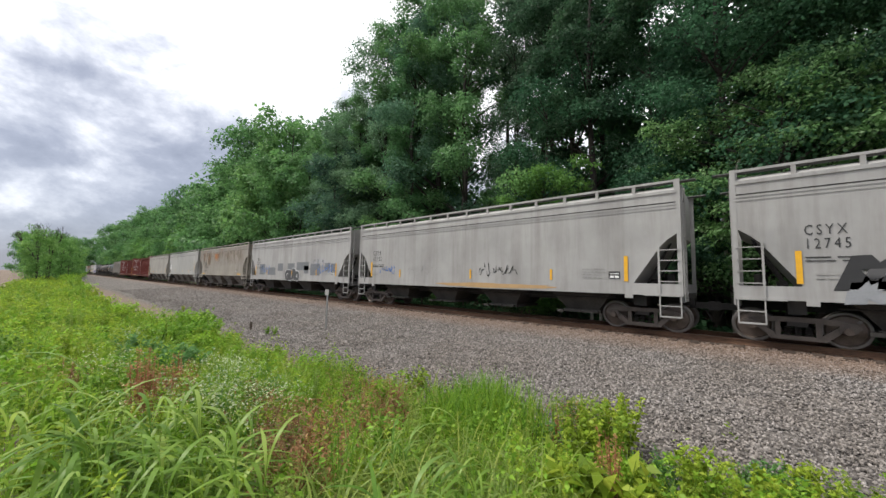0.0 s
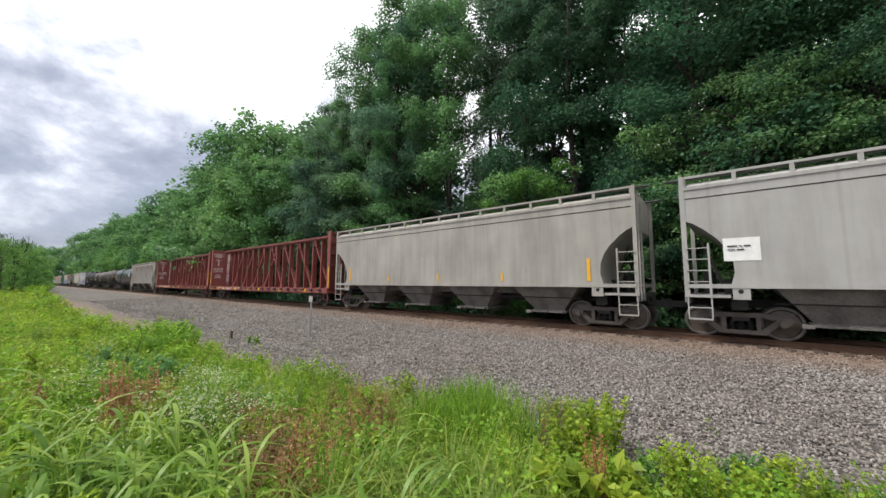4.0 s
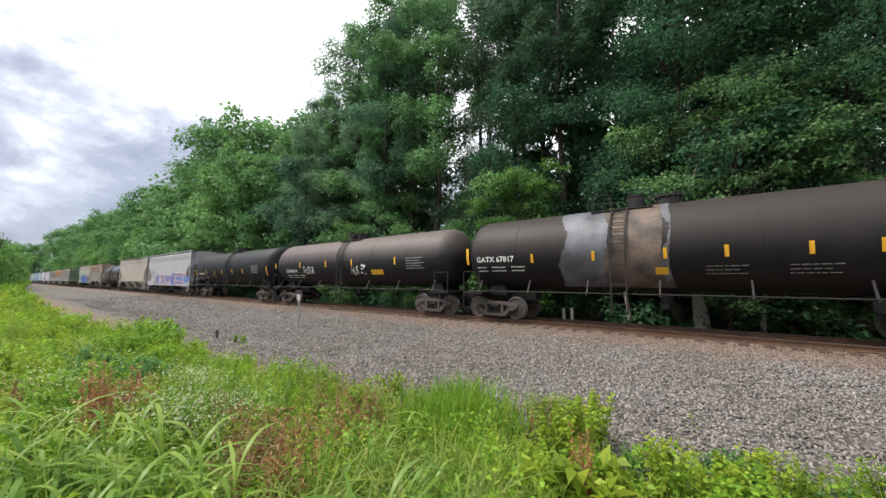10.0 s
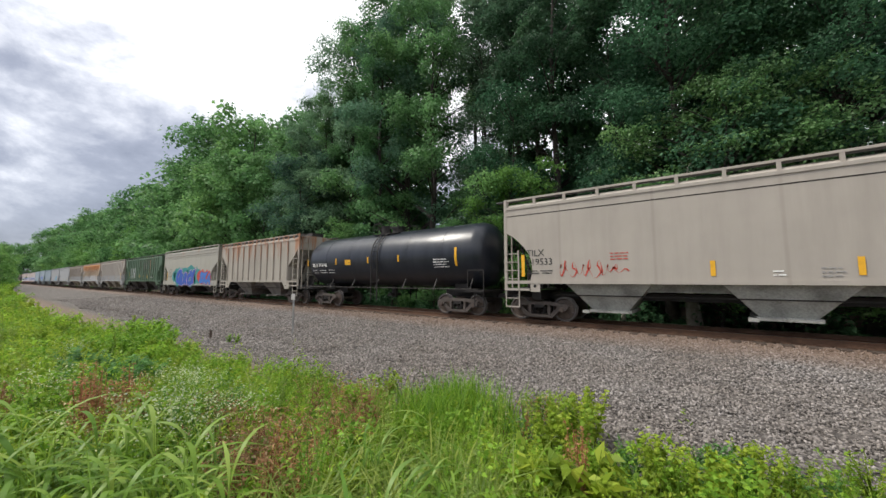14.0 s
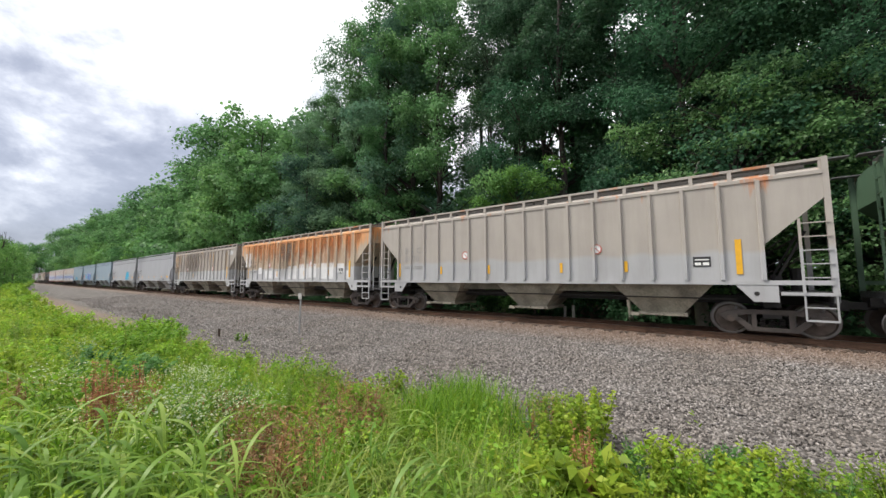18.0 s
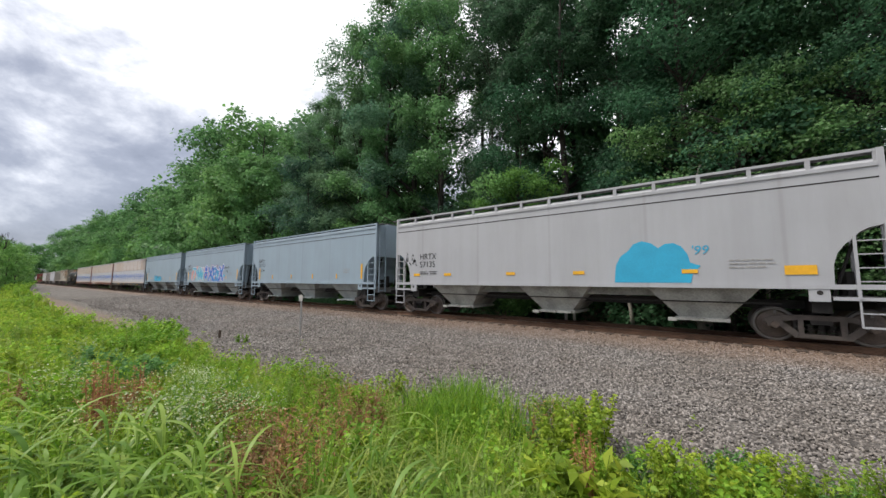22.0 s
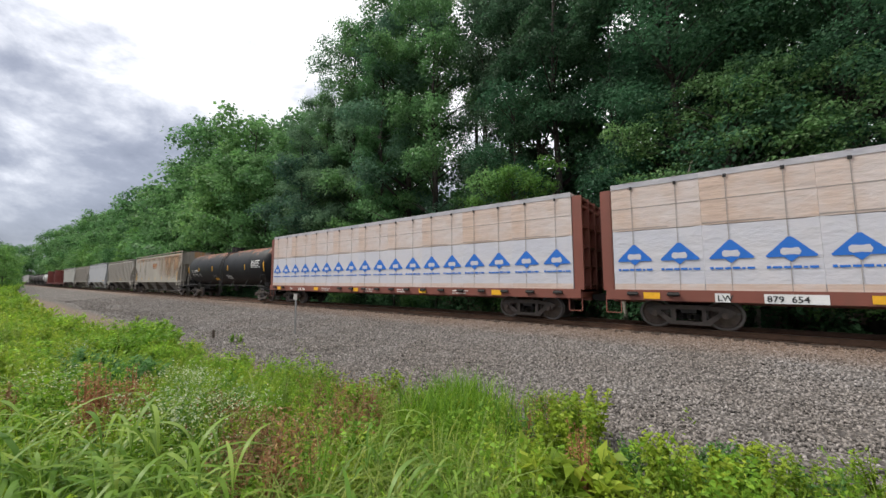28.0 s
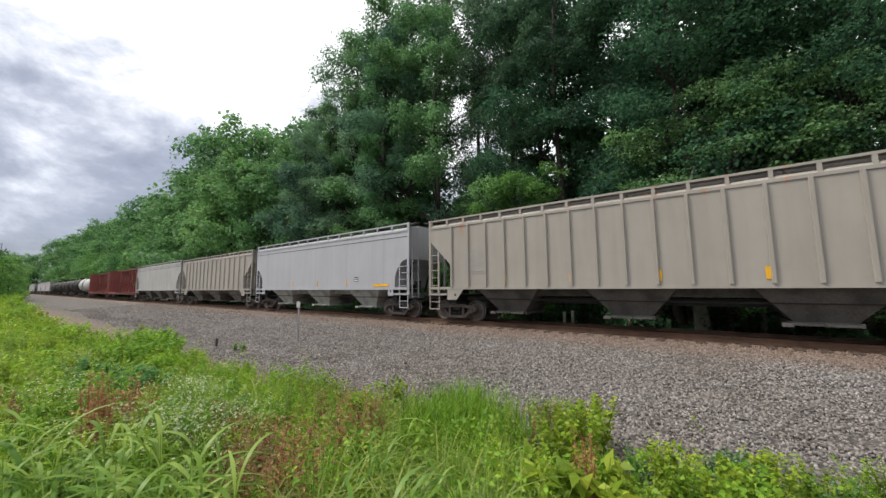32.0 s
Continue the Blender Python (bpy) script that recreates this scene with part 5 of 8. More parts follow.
        if not opening(x, y):
            plant_tree(rng.choice(far), x, y, rng.uniform(0, 360), rng.uniform(1.0, 1.2), tall)
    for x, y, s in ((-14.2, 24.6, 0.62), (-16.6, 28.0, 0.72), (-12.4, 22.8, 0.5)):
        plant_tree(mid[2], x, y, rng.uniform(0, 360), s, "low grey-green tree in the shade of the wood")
    # lighter, rounder trees farther along the line
    for x, y, k, s in ((-42, 20.0, 1, 1.05), (-47, 19.5, 0, 1.35), (-53, 20.0, 1, 1.3), (-58, 20.5, 0, 1.4), (-33, 19.3, 2, 0.85), (-65, 20, 1, 1.3), (-72, 21, 0, 1.3)):
        plant_tree(mid[k], x, y, rng.uniform(0, 360), s, "rounded broadleaf tree in lighter green leaf")
    for x, y, s in ((-52, 23, 1.1), (-60, 23.5, 1.15), (-67, 23, 1.2), (-75, 23.5, 1.12), (-84, 24, 0.95), (-92, 23, 1.0), (-101, 24, 1.0), (-111, 23, 1.02), (-122, 23.5, 1.0), (-134, 23, 1.02), (-147, 24, 1.0), (-160, 23, 1.05),
                    (-175, 23, 1.05), (-190, 23, 1.1), (-206, 22, 1.1), (-224, 21, 1.1), (-243, 20, 1.1), (-262, 19, 1.1)):
        plant_tree(far[rng.randrange(2)], x, y, rng.uniform(0, 360), s, "broadleaf tree in full leaf at the edge of the wood")
        plant_tree(far[rng.randrange(2)], x + rng.uniform(-4, 4), y + 9, rng.uniform(0, 360), s * 1.08, "broadleaf tree deeper in the wood")
    for x in range(-80, -270, -9):
        plant_tree(low[rng.randrange(2)], x + rng.uniform(-3, 3), 19.3 + rng.uniform(0, 1.5), rng.uniform(0, 360), rng.uniform(0.7, 1.0), "young broadleaf tree in light green leaf")
    # the tall group that stands out against the sky, and its shoulder
    for x, y, k, s in ((-26.5, 23, 0, 1.15), (-29.0, 22.5, 2, 1.08), (-33, 22.0, 2, 0.86), (-37.0, 21.5, 2, 0.74), (-24, 25, 1, 1.2)):
        plant_tree(big[k], x, y, rng.uniform(0, 360), s, "tall broadleaf tree standing out against the sky")
    # understorey beside the track
    for x, y, k, s in ((-9.3, 19.6, 0, 1.05), (-8.0, 19.2, 1, 0.7), (-12.6, 19.2, 1, 0.72), (-19, 18.8, 0, 0.8), (-15.5, 19.3, 0, 0.75), (-25, 19, 1, 0.85), (10.5, 18.9, 0, 0.9), (7.2, 19.0, 1, 0.7)):
        plant_tree(small[k], x, y, rng.uniform(0, 360), s, "slender young tree in fresh green leaf", group="young trees by the track")
    bright = tree_kind(340, 8.8, 1.2, 2.9, 14000, 0.13, LEAF_FRESH, nb=100, trunk_r=0.1, spread=0.42, flat=0.36, deep=0.45)
    plant_tree(bright, -8.7, 18.2, 0, 1.0, "young tree in bright yellow-green leaf", group="young trees by the track")
    plant_tree(layered, 0.35, 18.5, 0, 1.0, "young tree with pale leaves in wide flat layers", group="young trees by the track")
    # the far end of the line and the near-side scrub
    for i in range(16):
        plant_tree(far[rng.randrange(2)], -300 - rng.uniform(0, 60), -14 + i * 3.2, rng.uniform(0, 360), rng.uniform(0.85, 1.1), "distant broadleaf tree closing the view")
    for x, y, s in ((-66, -0.3, 0.40), (-70, 0.7, 0.40), (-62, -1.3, 0.38), (-75, 1.5, 0.38)):
        plant_tree(low[1], x, y, rng.uniform(0, 360), s, "bushy young tree in bright green leaf beside the line", group="trees on the near side")
    for x, y, k, s in ((-112, 2.2, 0, 0.62), (-120, 0.5, 1, 0.62), (-128, 3.0, 0, 0.6), (-138, 1.0, 1, 0.66), (-150, 3.5, 0, 0.7), (-165, 2.0, 1, 0.75), (-185, 3.0, 0, 0.8), (-140, -4, 1, 0.8), (-160, -5, 0, 0.85)):
        plant_tree(low[k], x, y, rng.uniform(0, 360), s, "bushy young tree on the near side of the line", group="trees on the near side")
    # low bushes under the wood's edge
    g = np.random.default_rng(31)
    n = 32000
    x = g.uniform(-60, 16, n)
    y = g.normal(19.6, 0.9, n)
    hump = 1.4 + 0.9 * np.sin(x * 0.9) + 0.7 * np.sin(x * 2.3 + 1)
    z = ground_height(x, y) + g.random(n) * np.clip(hump, 0.3, 3.2)
    keep = (np.abs(x + 5.2) > 0.7) | (y > 19.9)
    V, F = leaf_cloud(g, np.stack([x, np.clip(y, 17.9, 23), z], -1)[keep], 0.22)
    tagged(new("undergrowth", quads_mesh("undergrowth", V, F, LEAF_DEEP)), "dense dark green undergrowth below the trees", "undergrowth", kind="stuff")
    n = 30000
    x = g.uniform(-70, 34, n)
    y = g.uniform(27, 44, n)
    h = g.random(n) ** 1.3 * 13
    keep = (np.abs(x + 0.625 * y) > 1.8) | (h < 7)
    x, y, h = np.concatenate([x[keep], g.uniform(-50, 25, 14000)]), np.concatenate([y[keep], g.uniform(26, 33, 14000)]), np.concatenate([h[keep], g.random(14000) * 5])
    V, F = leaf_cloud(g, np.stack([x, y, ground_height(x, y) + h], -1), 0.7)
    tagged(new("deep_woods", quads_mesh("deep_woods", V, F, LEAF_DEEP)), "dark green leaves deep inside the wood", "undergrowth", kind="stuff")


make_woods()

# ---- weeds ----
GRASS = leafy("grass_blades", (0.132, 0.250, 0.030), (0.231, 0.400, 0.048), (0.385, 0.530, 0.095), 0.8)
GRASS2 = leafy("fresh_grass_blades", (0.110, 0.240, 0.020), (0.187, 0.360, 0.035), (0.286, 0.460, 0.060), 0.8)
LONGGRASS = leafy("long_grass_blades", (0.187, 0.280, 0.060), (0.308, 0.410, 0.100), (0.462, 0.520, 0.200), 0.8, 0.4)
WEED = leafy("broad_weed_leaves", (0.149, 0.290, 0.033), (0.242, 0.440, 0.053), (0.385, 0.570, 0.095), 0.9)
REED = leafy("reed_grass_blades", (0.16, 0.29, 0.05), (0.26, 0.41, 0.085), (0.40, 0.54, 0.17), 0.8, 0.4)
WEED2 = leafy("yellow_green_weed_leaves", (0.19, 0.29, 0.03), (0.30, 0.43, 0.05), (0.44, 0.53, 0.085), 0.9)
DRY = leafy("dry_russet_weed", (0.25, 0.11, 0.065), (0.42, 0.22, 0.135), (0.55, 0.36, 0.24), 0.8)
BLUEW = leafy("blue_green_weed_leaves", (0.085, 0.21, 0.06), (0.14, 0.31, 0.10), (0.22, 0.40, 0.15), 0.9)
DOCK = leafy("red_dock_seed", (0.30, 0.13, 0.085), (0.44, 0.22, 0.15), (0.56, 0.33, 0.24), 0.8)
FLOWER = leafy("creamy_flower_heads", (0.50, 0.56, 0.34), (0.66, 0.70, 0.50), (0.80, 0.80, 0.70), 0.8)


def blades(rng, x, y, h, width, bend, curl=1.0, pieces=3, late=2.0):
    """Grass blades as bent, tapering strips of a few pieces."""
    n = len(x)
    z = ground_height(x, y)
    a = rng.uniform(0, 2 * np.pi, n)
    d = np.stack([np.cos(a), np.sin(a), np.zeros(n)], -1)
    w = np.stack([-np.sin(a), np.cos(a), np.zeros(n)], -1) * width[:, None]
    base = np.stack([x, y, z - 0.02], -1)
    pts = []
    at = np.linspace(0, 1, pieces + 1)
    for t in at:
        ww = 0.08 + 0.92 * min(1.0, 0.6 + 1.2 * t) * (1 - t ** 2.2)
        c = base + d * (bend * h * t ** late)[:, None] * curl
        c[:, 2] += h * (t - 0.45 * np.clip(bend, 0, 1.3) * t ** (late + 0.6))
        pts += [c - w * ww, c + w * ww]
    V = np.stack(pts, 1).reshape(-1, 3)
    k = np.arange(n)[:, None] * (2 * pieces + 2)
    F = np.concatenate([k + np.array([[2 * i, 2 * i + 1, 2 * i + 3, 2 * i + 2]]) for i in range(pieces)], 1).reshape(-1, 4)
    return V, F


def weed_edge(x):
    """How far out the weeds reach towards the gravel."""
    return np.interp(x, [-120, -70, -50, -27, -20, -15, -12, -7.5, -6, -4, 5], [4.0, 2.8, 2.2, 1.75, 2.3, 3.2, 3.5, 3.75, 4.3, 4.5, 4.75]) + 0.18 * np.sin(x * 0.9 + 0.4) + 0.16 * np.sin(x * 2.7)


def make_weeds():
    g = np.random.default_rng(41)

    def spots(n, x0, x1, y0=-2.2, power=1.0):
        x = x0 + (x1 - x0) * g.random(n) ** power
        y = y0 + (weed_edge(x) - y0) * g.random(n)
        return x, y

    def tall(x, y):
        """Patches where the growth stands higher."""
        return 1 + 0.35 * np.sin(x * 1.3 + 1) * np.sin(y * 1.9 + x * 0.4) + 0.25 * np.sin(x * 3.1 + y * 2.3)

    x, y = spots(46000, 3.5, -14)
    far, fy = spots(16000, -14, -120, power=1.6)
    bx, by = g.normal(-4, 9.0, 22000), -2.0 - np.abs(g.normal(0, 5.0, 22000))
    ex, ey = 3.5 + np.abs(g.normal(0, 6.0, 14000)), 4.6 - np.abs(g.normal(0, 5.0, 14000))
    x, y = np.concatenate([x, far, bx, ex]), np.concatenate([y, fy, by, ey])
    near = np.clip(-x / 14, 0.15, 3)
    hgt = g.uniform(0.14, 0.50, len(x)) * tall(x, y)
    V, F = blades(g, x, y, hgt, 0.0030 + 0.0060 * near * g.uniform(0.6, 1.2, len(x)), g.uniform(0.1, 0.8, len(x)))
    tagged(new("grass", quads_mesh("grass", V, F, GRASS)), "fresh green grass growing thick between the weeds", "grass", kind="stuff")

    def weeds(name, n_near, n_far, per, low, high, leaf, mat, label, droop, broad):
        cx, cy = spots(n_near, 3.4, -16)
        fx, fy = spots(n_far, -16, -120, power=1.4)
        q = n_near // 3
        sx, sy = 3.4 + np.abs(g.normal(0, 4.5, q)), 4.7 - np.abs(g.normal(0, 4.0, q))
        rx, ry = g.normal(-4, 8.0, n_near), -2.2 - np.abs(g.normal(0, 3.5, n_near))
        cx, cy = np.concatenate([cx, fx, sx, rx]), np.concatenate([cy, fy, sy, ry])
        ch = g.uniform(low, high, len(cx)) * tall(cx, cy)
        tt = g.random((len(cx), per))
        rr = g.random((len(cx), per)) * (0.17 - 0.11 * tt)
        aa = g.uniform(0, 6.283, (len(cx), per))
        px = (cx[:, None] + np.cos(aa) * rr).ravel()
        py = (cy[:, None] + np.sin(aa) * rr).ravel()
        pz = (ground_height(cx, cy)[:, None] + ch[:, None] * (0.12 + 0.9 * tt)).ravel()
        V, F = leaf_cloud(g, np.stack([px, py, pz], -1), leaf + 0.04 * np.clip(-np.repeat(cx, per) / 20, 0, 2.5)[:, None], droop, 0.6, broad)
        tagged(new(name, quads_mesh(name, V, F, mat)), label, "weeds", kind="stuff")

    weeds("leafy_weeds", 2600, 2600, 26, 0.2, 0.5, 0.055, WEED, "bright green leafy weeds along the foot of the gravel", -0.2, 0.3)
    weeds("feathery_weeds", 1300, 2000, 30, 0.3, 0.7, 0.045, WEED2, "yellow-green feathery weeds standing above the grass", -0.5, 0.16)
    # white flower heads, patch by patch
    c = np.array([(-6.2, 1.9), (-6.1, 1.95), (-5.7, 1.95), (-4.69, 1.1), (-4.83, 1.4), (-4.45, 1.6), (-4.0, 1.15), (-4.3, 1.9), (-6.6, 0.6), (-10.0, 1.2)])
    k = g.integers(0, len(c), 1900)
    x, y = c[k, 0] + g.normal(0, 0.26, len(k)), c[k, 1] + g.normal(0, 0.17, len(k))
    z = ground_height(x, y) + g.uniform(0.42, 0.64, len(k))
    V, F = leaf_cloud(g, np.stack([x, y, z], -1), 0.022, -0.2, 0.5, 0.5)
    tagged(new("white_wildflowers", quads_mesh("white_wildflowers", V, F, FLOWER)), "small white wildflower heads over the weeds", "wildflowers", kind="stuff")
    # russet dying weeds
    c = np.array([(-3.72, 1.59), (-3.85, 1.75), (-3.37, 1.65), (-3.44, 1.84), (-3.2, 1.88), (-2.89, 1.38), (-2.65, 1.4), (-3.05, 1.36), (-2.84, 1.63), (-4.52, 2.98), (-4.7, 3.4), (-4.26, 3.38), (-4.13, 3.58), (-3.81, 2.68), (-3.62, 2.96), (-3.27, 2.45), (-3.49, 2.31), (-3.69, 3.35),
                  (-4.6, 1.74), (-6.0, 0.15), (-3.66, 4.32), (-1.9, 4.5)])
    k = g.integers(0, len(c), 2600)
    x, y = c[k, 0] + g.normal(0, 0.2, len(k)), c[k, 1] + g.normal(0, 0.17, len(k))
    z = ground_height(x, y) + 0.2 + 0.42 * g.random(len(k)) ** 0.6
    V, F = leaf_cloud(g, np.stack([x, y, z], -1), 0.045, -0.5, 0.8, 0.13)
    tagged(new("dry_weeds", quads_mesh("dry_weeds", V, F, DRY)), "russet brown dying weeds among the green", "weeds", kind="stuff")

    # ---- single plants ----
    def herb(seed, stems, height, per, leaf, broad, mat, spreadr=0.16, heads=None):
        """Stems that fan out, leaves set along them, heads at their tips."""
        r = np.random.default_rng(seed)
        tip = np.stack([r.normal(0, spreadr, stems), r.normal(0, spreadr, stems), height * r.uniform(0.7, 1.05, stems)], -1)
        foot = tip * [0.15, 0.15, 0.0]
        st = Shape()
        for a, b in zip(foot, tip):
            m = (a + b) / 2 + np.array([0, 0, 0.08 * height])
            st.rod(a, m, 0.006, 0.005, n=3, caps=False).rod(m, b, 0.005, 0.002, n=3, caps=False)
        t = r.uniform(0.12, 1.0, (stems, per))
        c = foot[:, None] + (tip - foot)[:, None] * t[..., None]
        c[..., 2] += 0.16 * height * t * (1 - t)
        c = c.reshape(-1, 3) + r.normal(0, 0.012, (stems * per, 3))
        V, F = leaf_cloud(r, c, leaf * (1.25 - 0.5 * t.reshape(-1, 1)), -0.05, 0.5, broad)
        out = [("stem", st.mesh("stem", mat)), ("foliage", quads_mesh("foliage", V, F, mat))]
        if heads:
            k = r.integers(0, stems, heads[0])
            h = tip[k] + r.normal(0, heads[1], (heads[0], 3)) + [0, 0, 0.03]
            V, F = leaf_cloud(r, h, heads[2], -0.3)
            out.append(("blossom", quads_mesh("blossom", V, F, heads[3])))
        return out

    def tuft(seed, n, low, high, width, bend, mat, rad=0.10, pieces=5, late=2.0):
        r = np.random.default_rng(seed)
        x, y = r.normal(0, rad, n), r.normal(0, rad, n)
        V, F = blades(r, x, y, r.uniform(low, high, n), r.uniform(width * 0.7, width * 1.3, n), r.uniform(bend * 0.4, bend * 1.4, n), 1.0, pieces, late)
        V[:, 2] -= np.repeat(ground_height(x, y), 2 * pieces + 2)
        return quads_mesh("long_grass_clump", V, F, mat)

    def reed_plant(seed, stalks, height):
        """Tall grass: stalks with broad ribbon leaves that leave them in turn, rise and arch over."""
        r = np.random.default_rng(seed)
        V, F = [], []
        pieces = 9
        for _ in range(stalks):
            foot = np.array([r.normal(0, 0.07), r.normal(0, 0.07), 0.0])
            tall_ = height * r.uniform(0.6, 1.05)
            lean = np.array([r.normal(0, 0.10), r.normal(0, 0.10), 1.0]) * tall_
            side = np.array([0.0045, 0.0, 0.0])
            k = len(V)
            V += [foot - side, foot + side, foot + lean * 0.96 + side * 0.4, foot + lean * 0.96 - side * 0.4]
            F.append((k, k + 1, k + 2, k + 3))
            for j in range(int(r.integers(5, 8))):
                a = r.uniform(0, 6.283)
                d, w = np.array([math.cos(a), math.sin(a), 0]), np.array([-math.sin(a), math.cos(a), 0]) * r.uniform(0.010, 0.017)
                at = foot + lean * r.uniform(0.05, 0.92)
                ln, droop, rise = r.uniform(0.32, 0.62), r.uniform(0.55, 1.15), r.uniform(0.75, 1.1)
                k = len(V)
                for i in range(pieces + 1):
                    t = i / pieces
                    c = at + d * ln * (0.28 * t + 0.62 * t * t) + np.array([0, 0, ln * (rise * t - droop * t ** 2.3)])
                    ww = w * (0.35 + 1.3 * t if t < 0.5 else 1.0 - 0.97 * (2 * t - 1) ** 1.7)
                    V += [c - ww, c + ww]
                F += [(k + 2 * i, k + 2 * i + 1, k + 2 * i + 3, k + 2 * i + 2) for i in range(pieces)]
        return quads_mesh("long_grass_clump", np.array(V), np.array(F), REED)

    leafyp = [herb(600 + i, 9 + i, 0.62 + 0.06 * i, 30, 0.085, 0.30, (WEED, WEED, WEED2)[i], 0.15) for i in range(3)]
    bush = [herb(620 + i, 24, 0.85, 40, 0.11, 0.30, (WEED, BLUEW)[i], 0.27) for i in range(2)]
    fern = [herb(640 + i, 9, 0.55, 46, 0.055, 0.24, (WEED2, WEED, WEED2)[i], 0.18) for i in range(3)]
    daisy = [herb(660 + i, 12, 0.62, 20, 0.05, 0.16, (WEED, BLUEW, WEED2)[i], 0.18, (34, 0.05, 0.024, FLOWER)) for i in range(3)]
    dock = [herb(680 + i, 8, 0.85, 40, 0.048, 0.2, DOCK, 0.085) for i in range(2)]
    broadp = [herb(700 + i, 6, 0.5, 10, 0.19, 0.24, WEED2, 0.16) for i in range(2)]
    cool = [herb(760 + i, 12, 0.55, 36, 0.06, 0.28, BLUEW, 0.18) for i in range(2)]

    def plant(kind, x, y, scale, label, name="weed_plant"):
        p = tagged(new(name), label, "weed", "weeds at the foot of the gravel")
        p.matrix_basis = Matrix.LocRotScale((x, y, float(ground_height(x, y)) - 0.01), Euler((0, 0, g.uniform(0, 6.28))), (scale,) * 3)
        for n, me in kind:
            part(n, me, p)

    GREEN, FERN, WHITEW = "bright green leafy weed beside the gravel", "yellow-green feathery weed beside the gravel", "slender green weed with small white flower heads"
    for x, y, s in ((-10.52, 2.0, 0.9), (-12.67, 2.64, 1.1), (-12.3, 2.81, 1.05), (-10.8, 2.75, 0.95), (-11.6, 2.9, 1.0), (-13.6, 3.2, 0.9), (-9.3, 2.4, 0.75), (-18, 1.9, 0.9), (-22, 1.4, 0.9), (-30, 1.2, 1.1), (-36, 1.5, 1.2), (-16, 1.4, 0.9), (-45, 1.4, 1.4), (-55, 1.5, 1.6), (-60, 1.0, 1.7), (-72, 1.8, 2.0), (-85, 2.4, 2.4), (-95, 2.0, 2.8)):
        plant(bush[0], x, y, s, "dense bright green weed bush")
    for x, y in ((-8.27, 0.94), (-8.93, 1.15), (-8.18, 1.33), (-7.03, 1.25), (-7.6, 1.7)):
        plant(bush[1], x, y, g.uniform(0.55, 0.7), "dense dark green weed bush")
    for x, y, s in ((-25.4, 0.67, 1.3), (-17.8, 1.23, 1.1), (-11.7, 1.37, 0.95), (-8.56, 0.45, 0.9), (-9.36, 0.96, 0.8), (-10.45, 1.58, 0.9), (-5.12, 0.3, 0.85), (-4.56, 0.44, 0.9), (-4.33, 0.18, 0.9), (-21, 1.0, 1.1), (-14, 0.8, 1.0), (-28, 1.6, 1.3), (-34, 1.2, 1.4)):
        for _ in range(2):
            plant(leafyp[int(g.integers(3))], x + g.normal(0, 0.3), y + g.normal(0, 0.15), s * g.uniform(0.8, 1.1), GREEN)
    for x, y in ((-13.77, 5.55), (-12.36, 4.02), (-24.97, 5.23), (-13.5, 5.7)):
        plant(leafyp[int(g.integers(3))], x, y, 0.5, "small green weed growing in the gravel")
    for x, y in ((-2.22, 5.29), (-2.18, 5.6), (-1.78, 5.15), (-1.64, 5.3), (-1.37, 5.1), (-1.6, 4.13), (-1.34, 4.12), (-1.16, 4.35), (-0.93, 4.33), (-1.17, 3.5), (-0.99, 3.6), (-1.9, 4.7), (-1.4, 4.6), (-0.55, 4.19), (-0.45, 4.42), (-0.33, 4.25), (-0.2, 4.57), (0.15, 4.87), (0.25, 4.98), (0.31, 4.77), (0.48, 4.84), (0.65, 5.01), (0.85, 5.08), (1.01, 5.36), (1.16, 5.5), (1.5, 5.4), (1.9, 5.6), (2.3, 5.7)):
        plant((fern[0], fern[2], leafyp[2], fern[1])[int(g.integers(4))], x, y, g.uniform(0.68, 0.92) * (1.2 if x < -1.2 else 1.0), FERN)
    for x, y in ((-0.12, 4.71), (0.02, 4.9), (0.1, 4.74), (-0.75, 4.2), (0.75, 4.9), (-2.0, 4.3)):
        plant(cool[int(g.integers(2))], x, y, g.uniform(0.75, 0.95), "blue-green leafy weed beside the gravel")
    for x, y in ((-1.31, 2.96), (-1.25, 3.19), (-1.12, 3.25), (-0.92, 3.22), (-0.84, 3.7)):
        plant(broadp[int(g.integers(2))], x, y, 1.05, "broad-leaved weed with yellowing leaves")
    for x, y in ((-5.02, 0.7), (-5.27, 0.82), (-4.85, 0.81), (-5.39, 1.08), (-5.5, 1.18), (-5.05, 1.13), (-1.0, 3.35)):
        plant(dock[int(g.integers(2))], x, y, g.uniform(0.85, 1.05), "russet brown seeding dock plant")
    dry = [herb(800 + i, 11, 0.58, 34, 0.05, 0.14, DRY, 0.15) for i in range(3)]
    for x, y in ((-3.72, 1.59), (-3.85, 1.75), (-3.37, 1.65), (-3.44, 1.84), (-3.2, 1.88), (-2.89, 1.38), (-2.65, 1.4), (-3.05, 1.36), (-2.84, 1.63), (-4.52, 2.98), (-4.7, 3.4), (-4.26, 3.38), (-4.13, 3.58), (-3.81, 2.68), (-3.62, 2.96), (-3.27, 2.45), (-3.49, 2.31), (-3.69, 3.35), (-6.0, 0.15), (-4.6, 1.74), (-1.9, 4.4)):
        plant(dry[int(g.integers(3))], x + g.normal(0, 0.08), y + g.normal(0, 0.08), g.uniform(0.85, 1.1), "russet brown dying weed with thin stems")
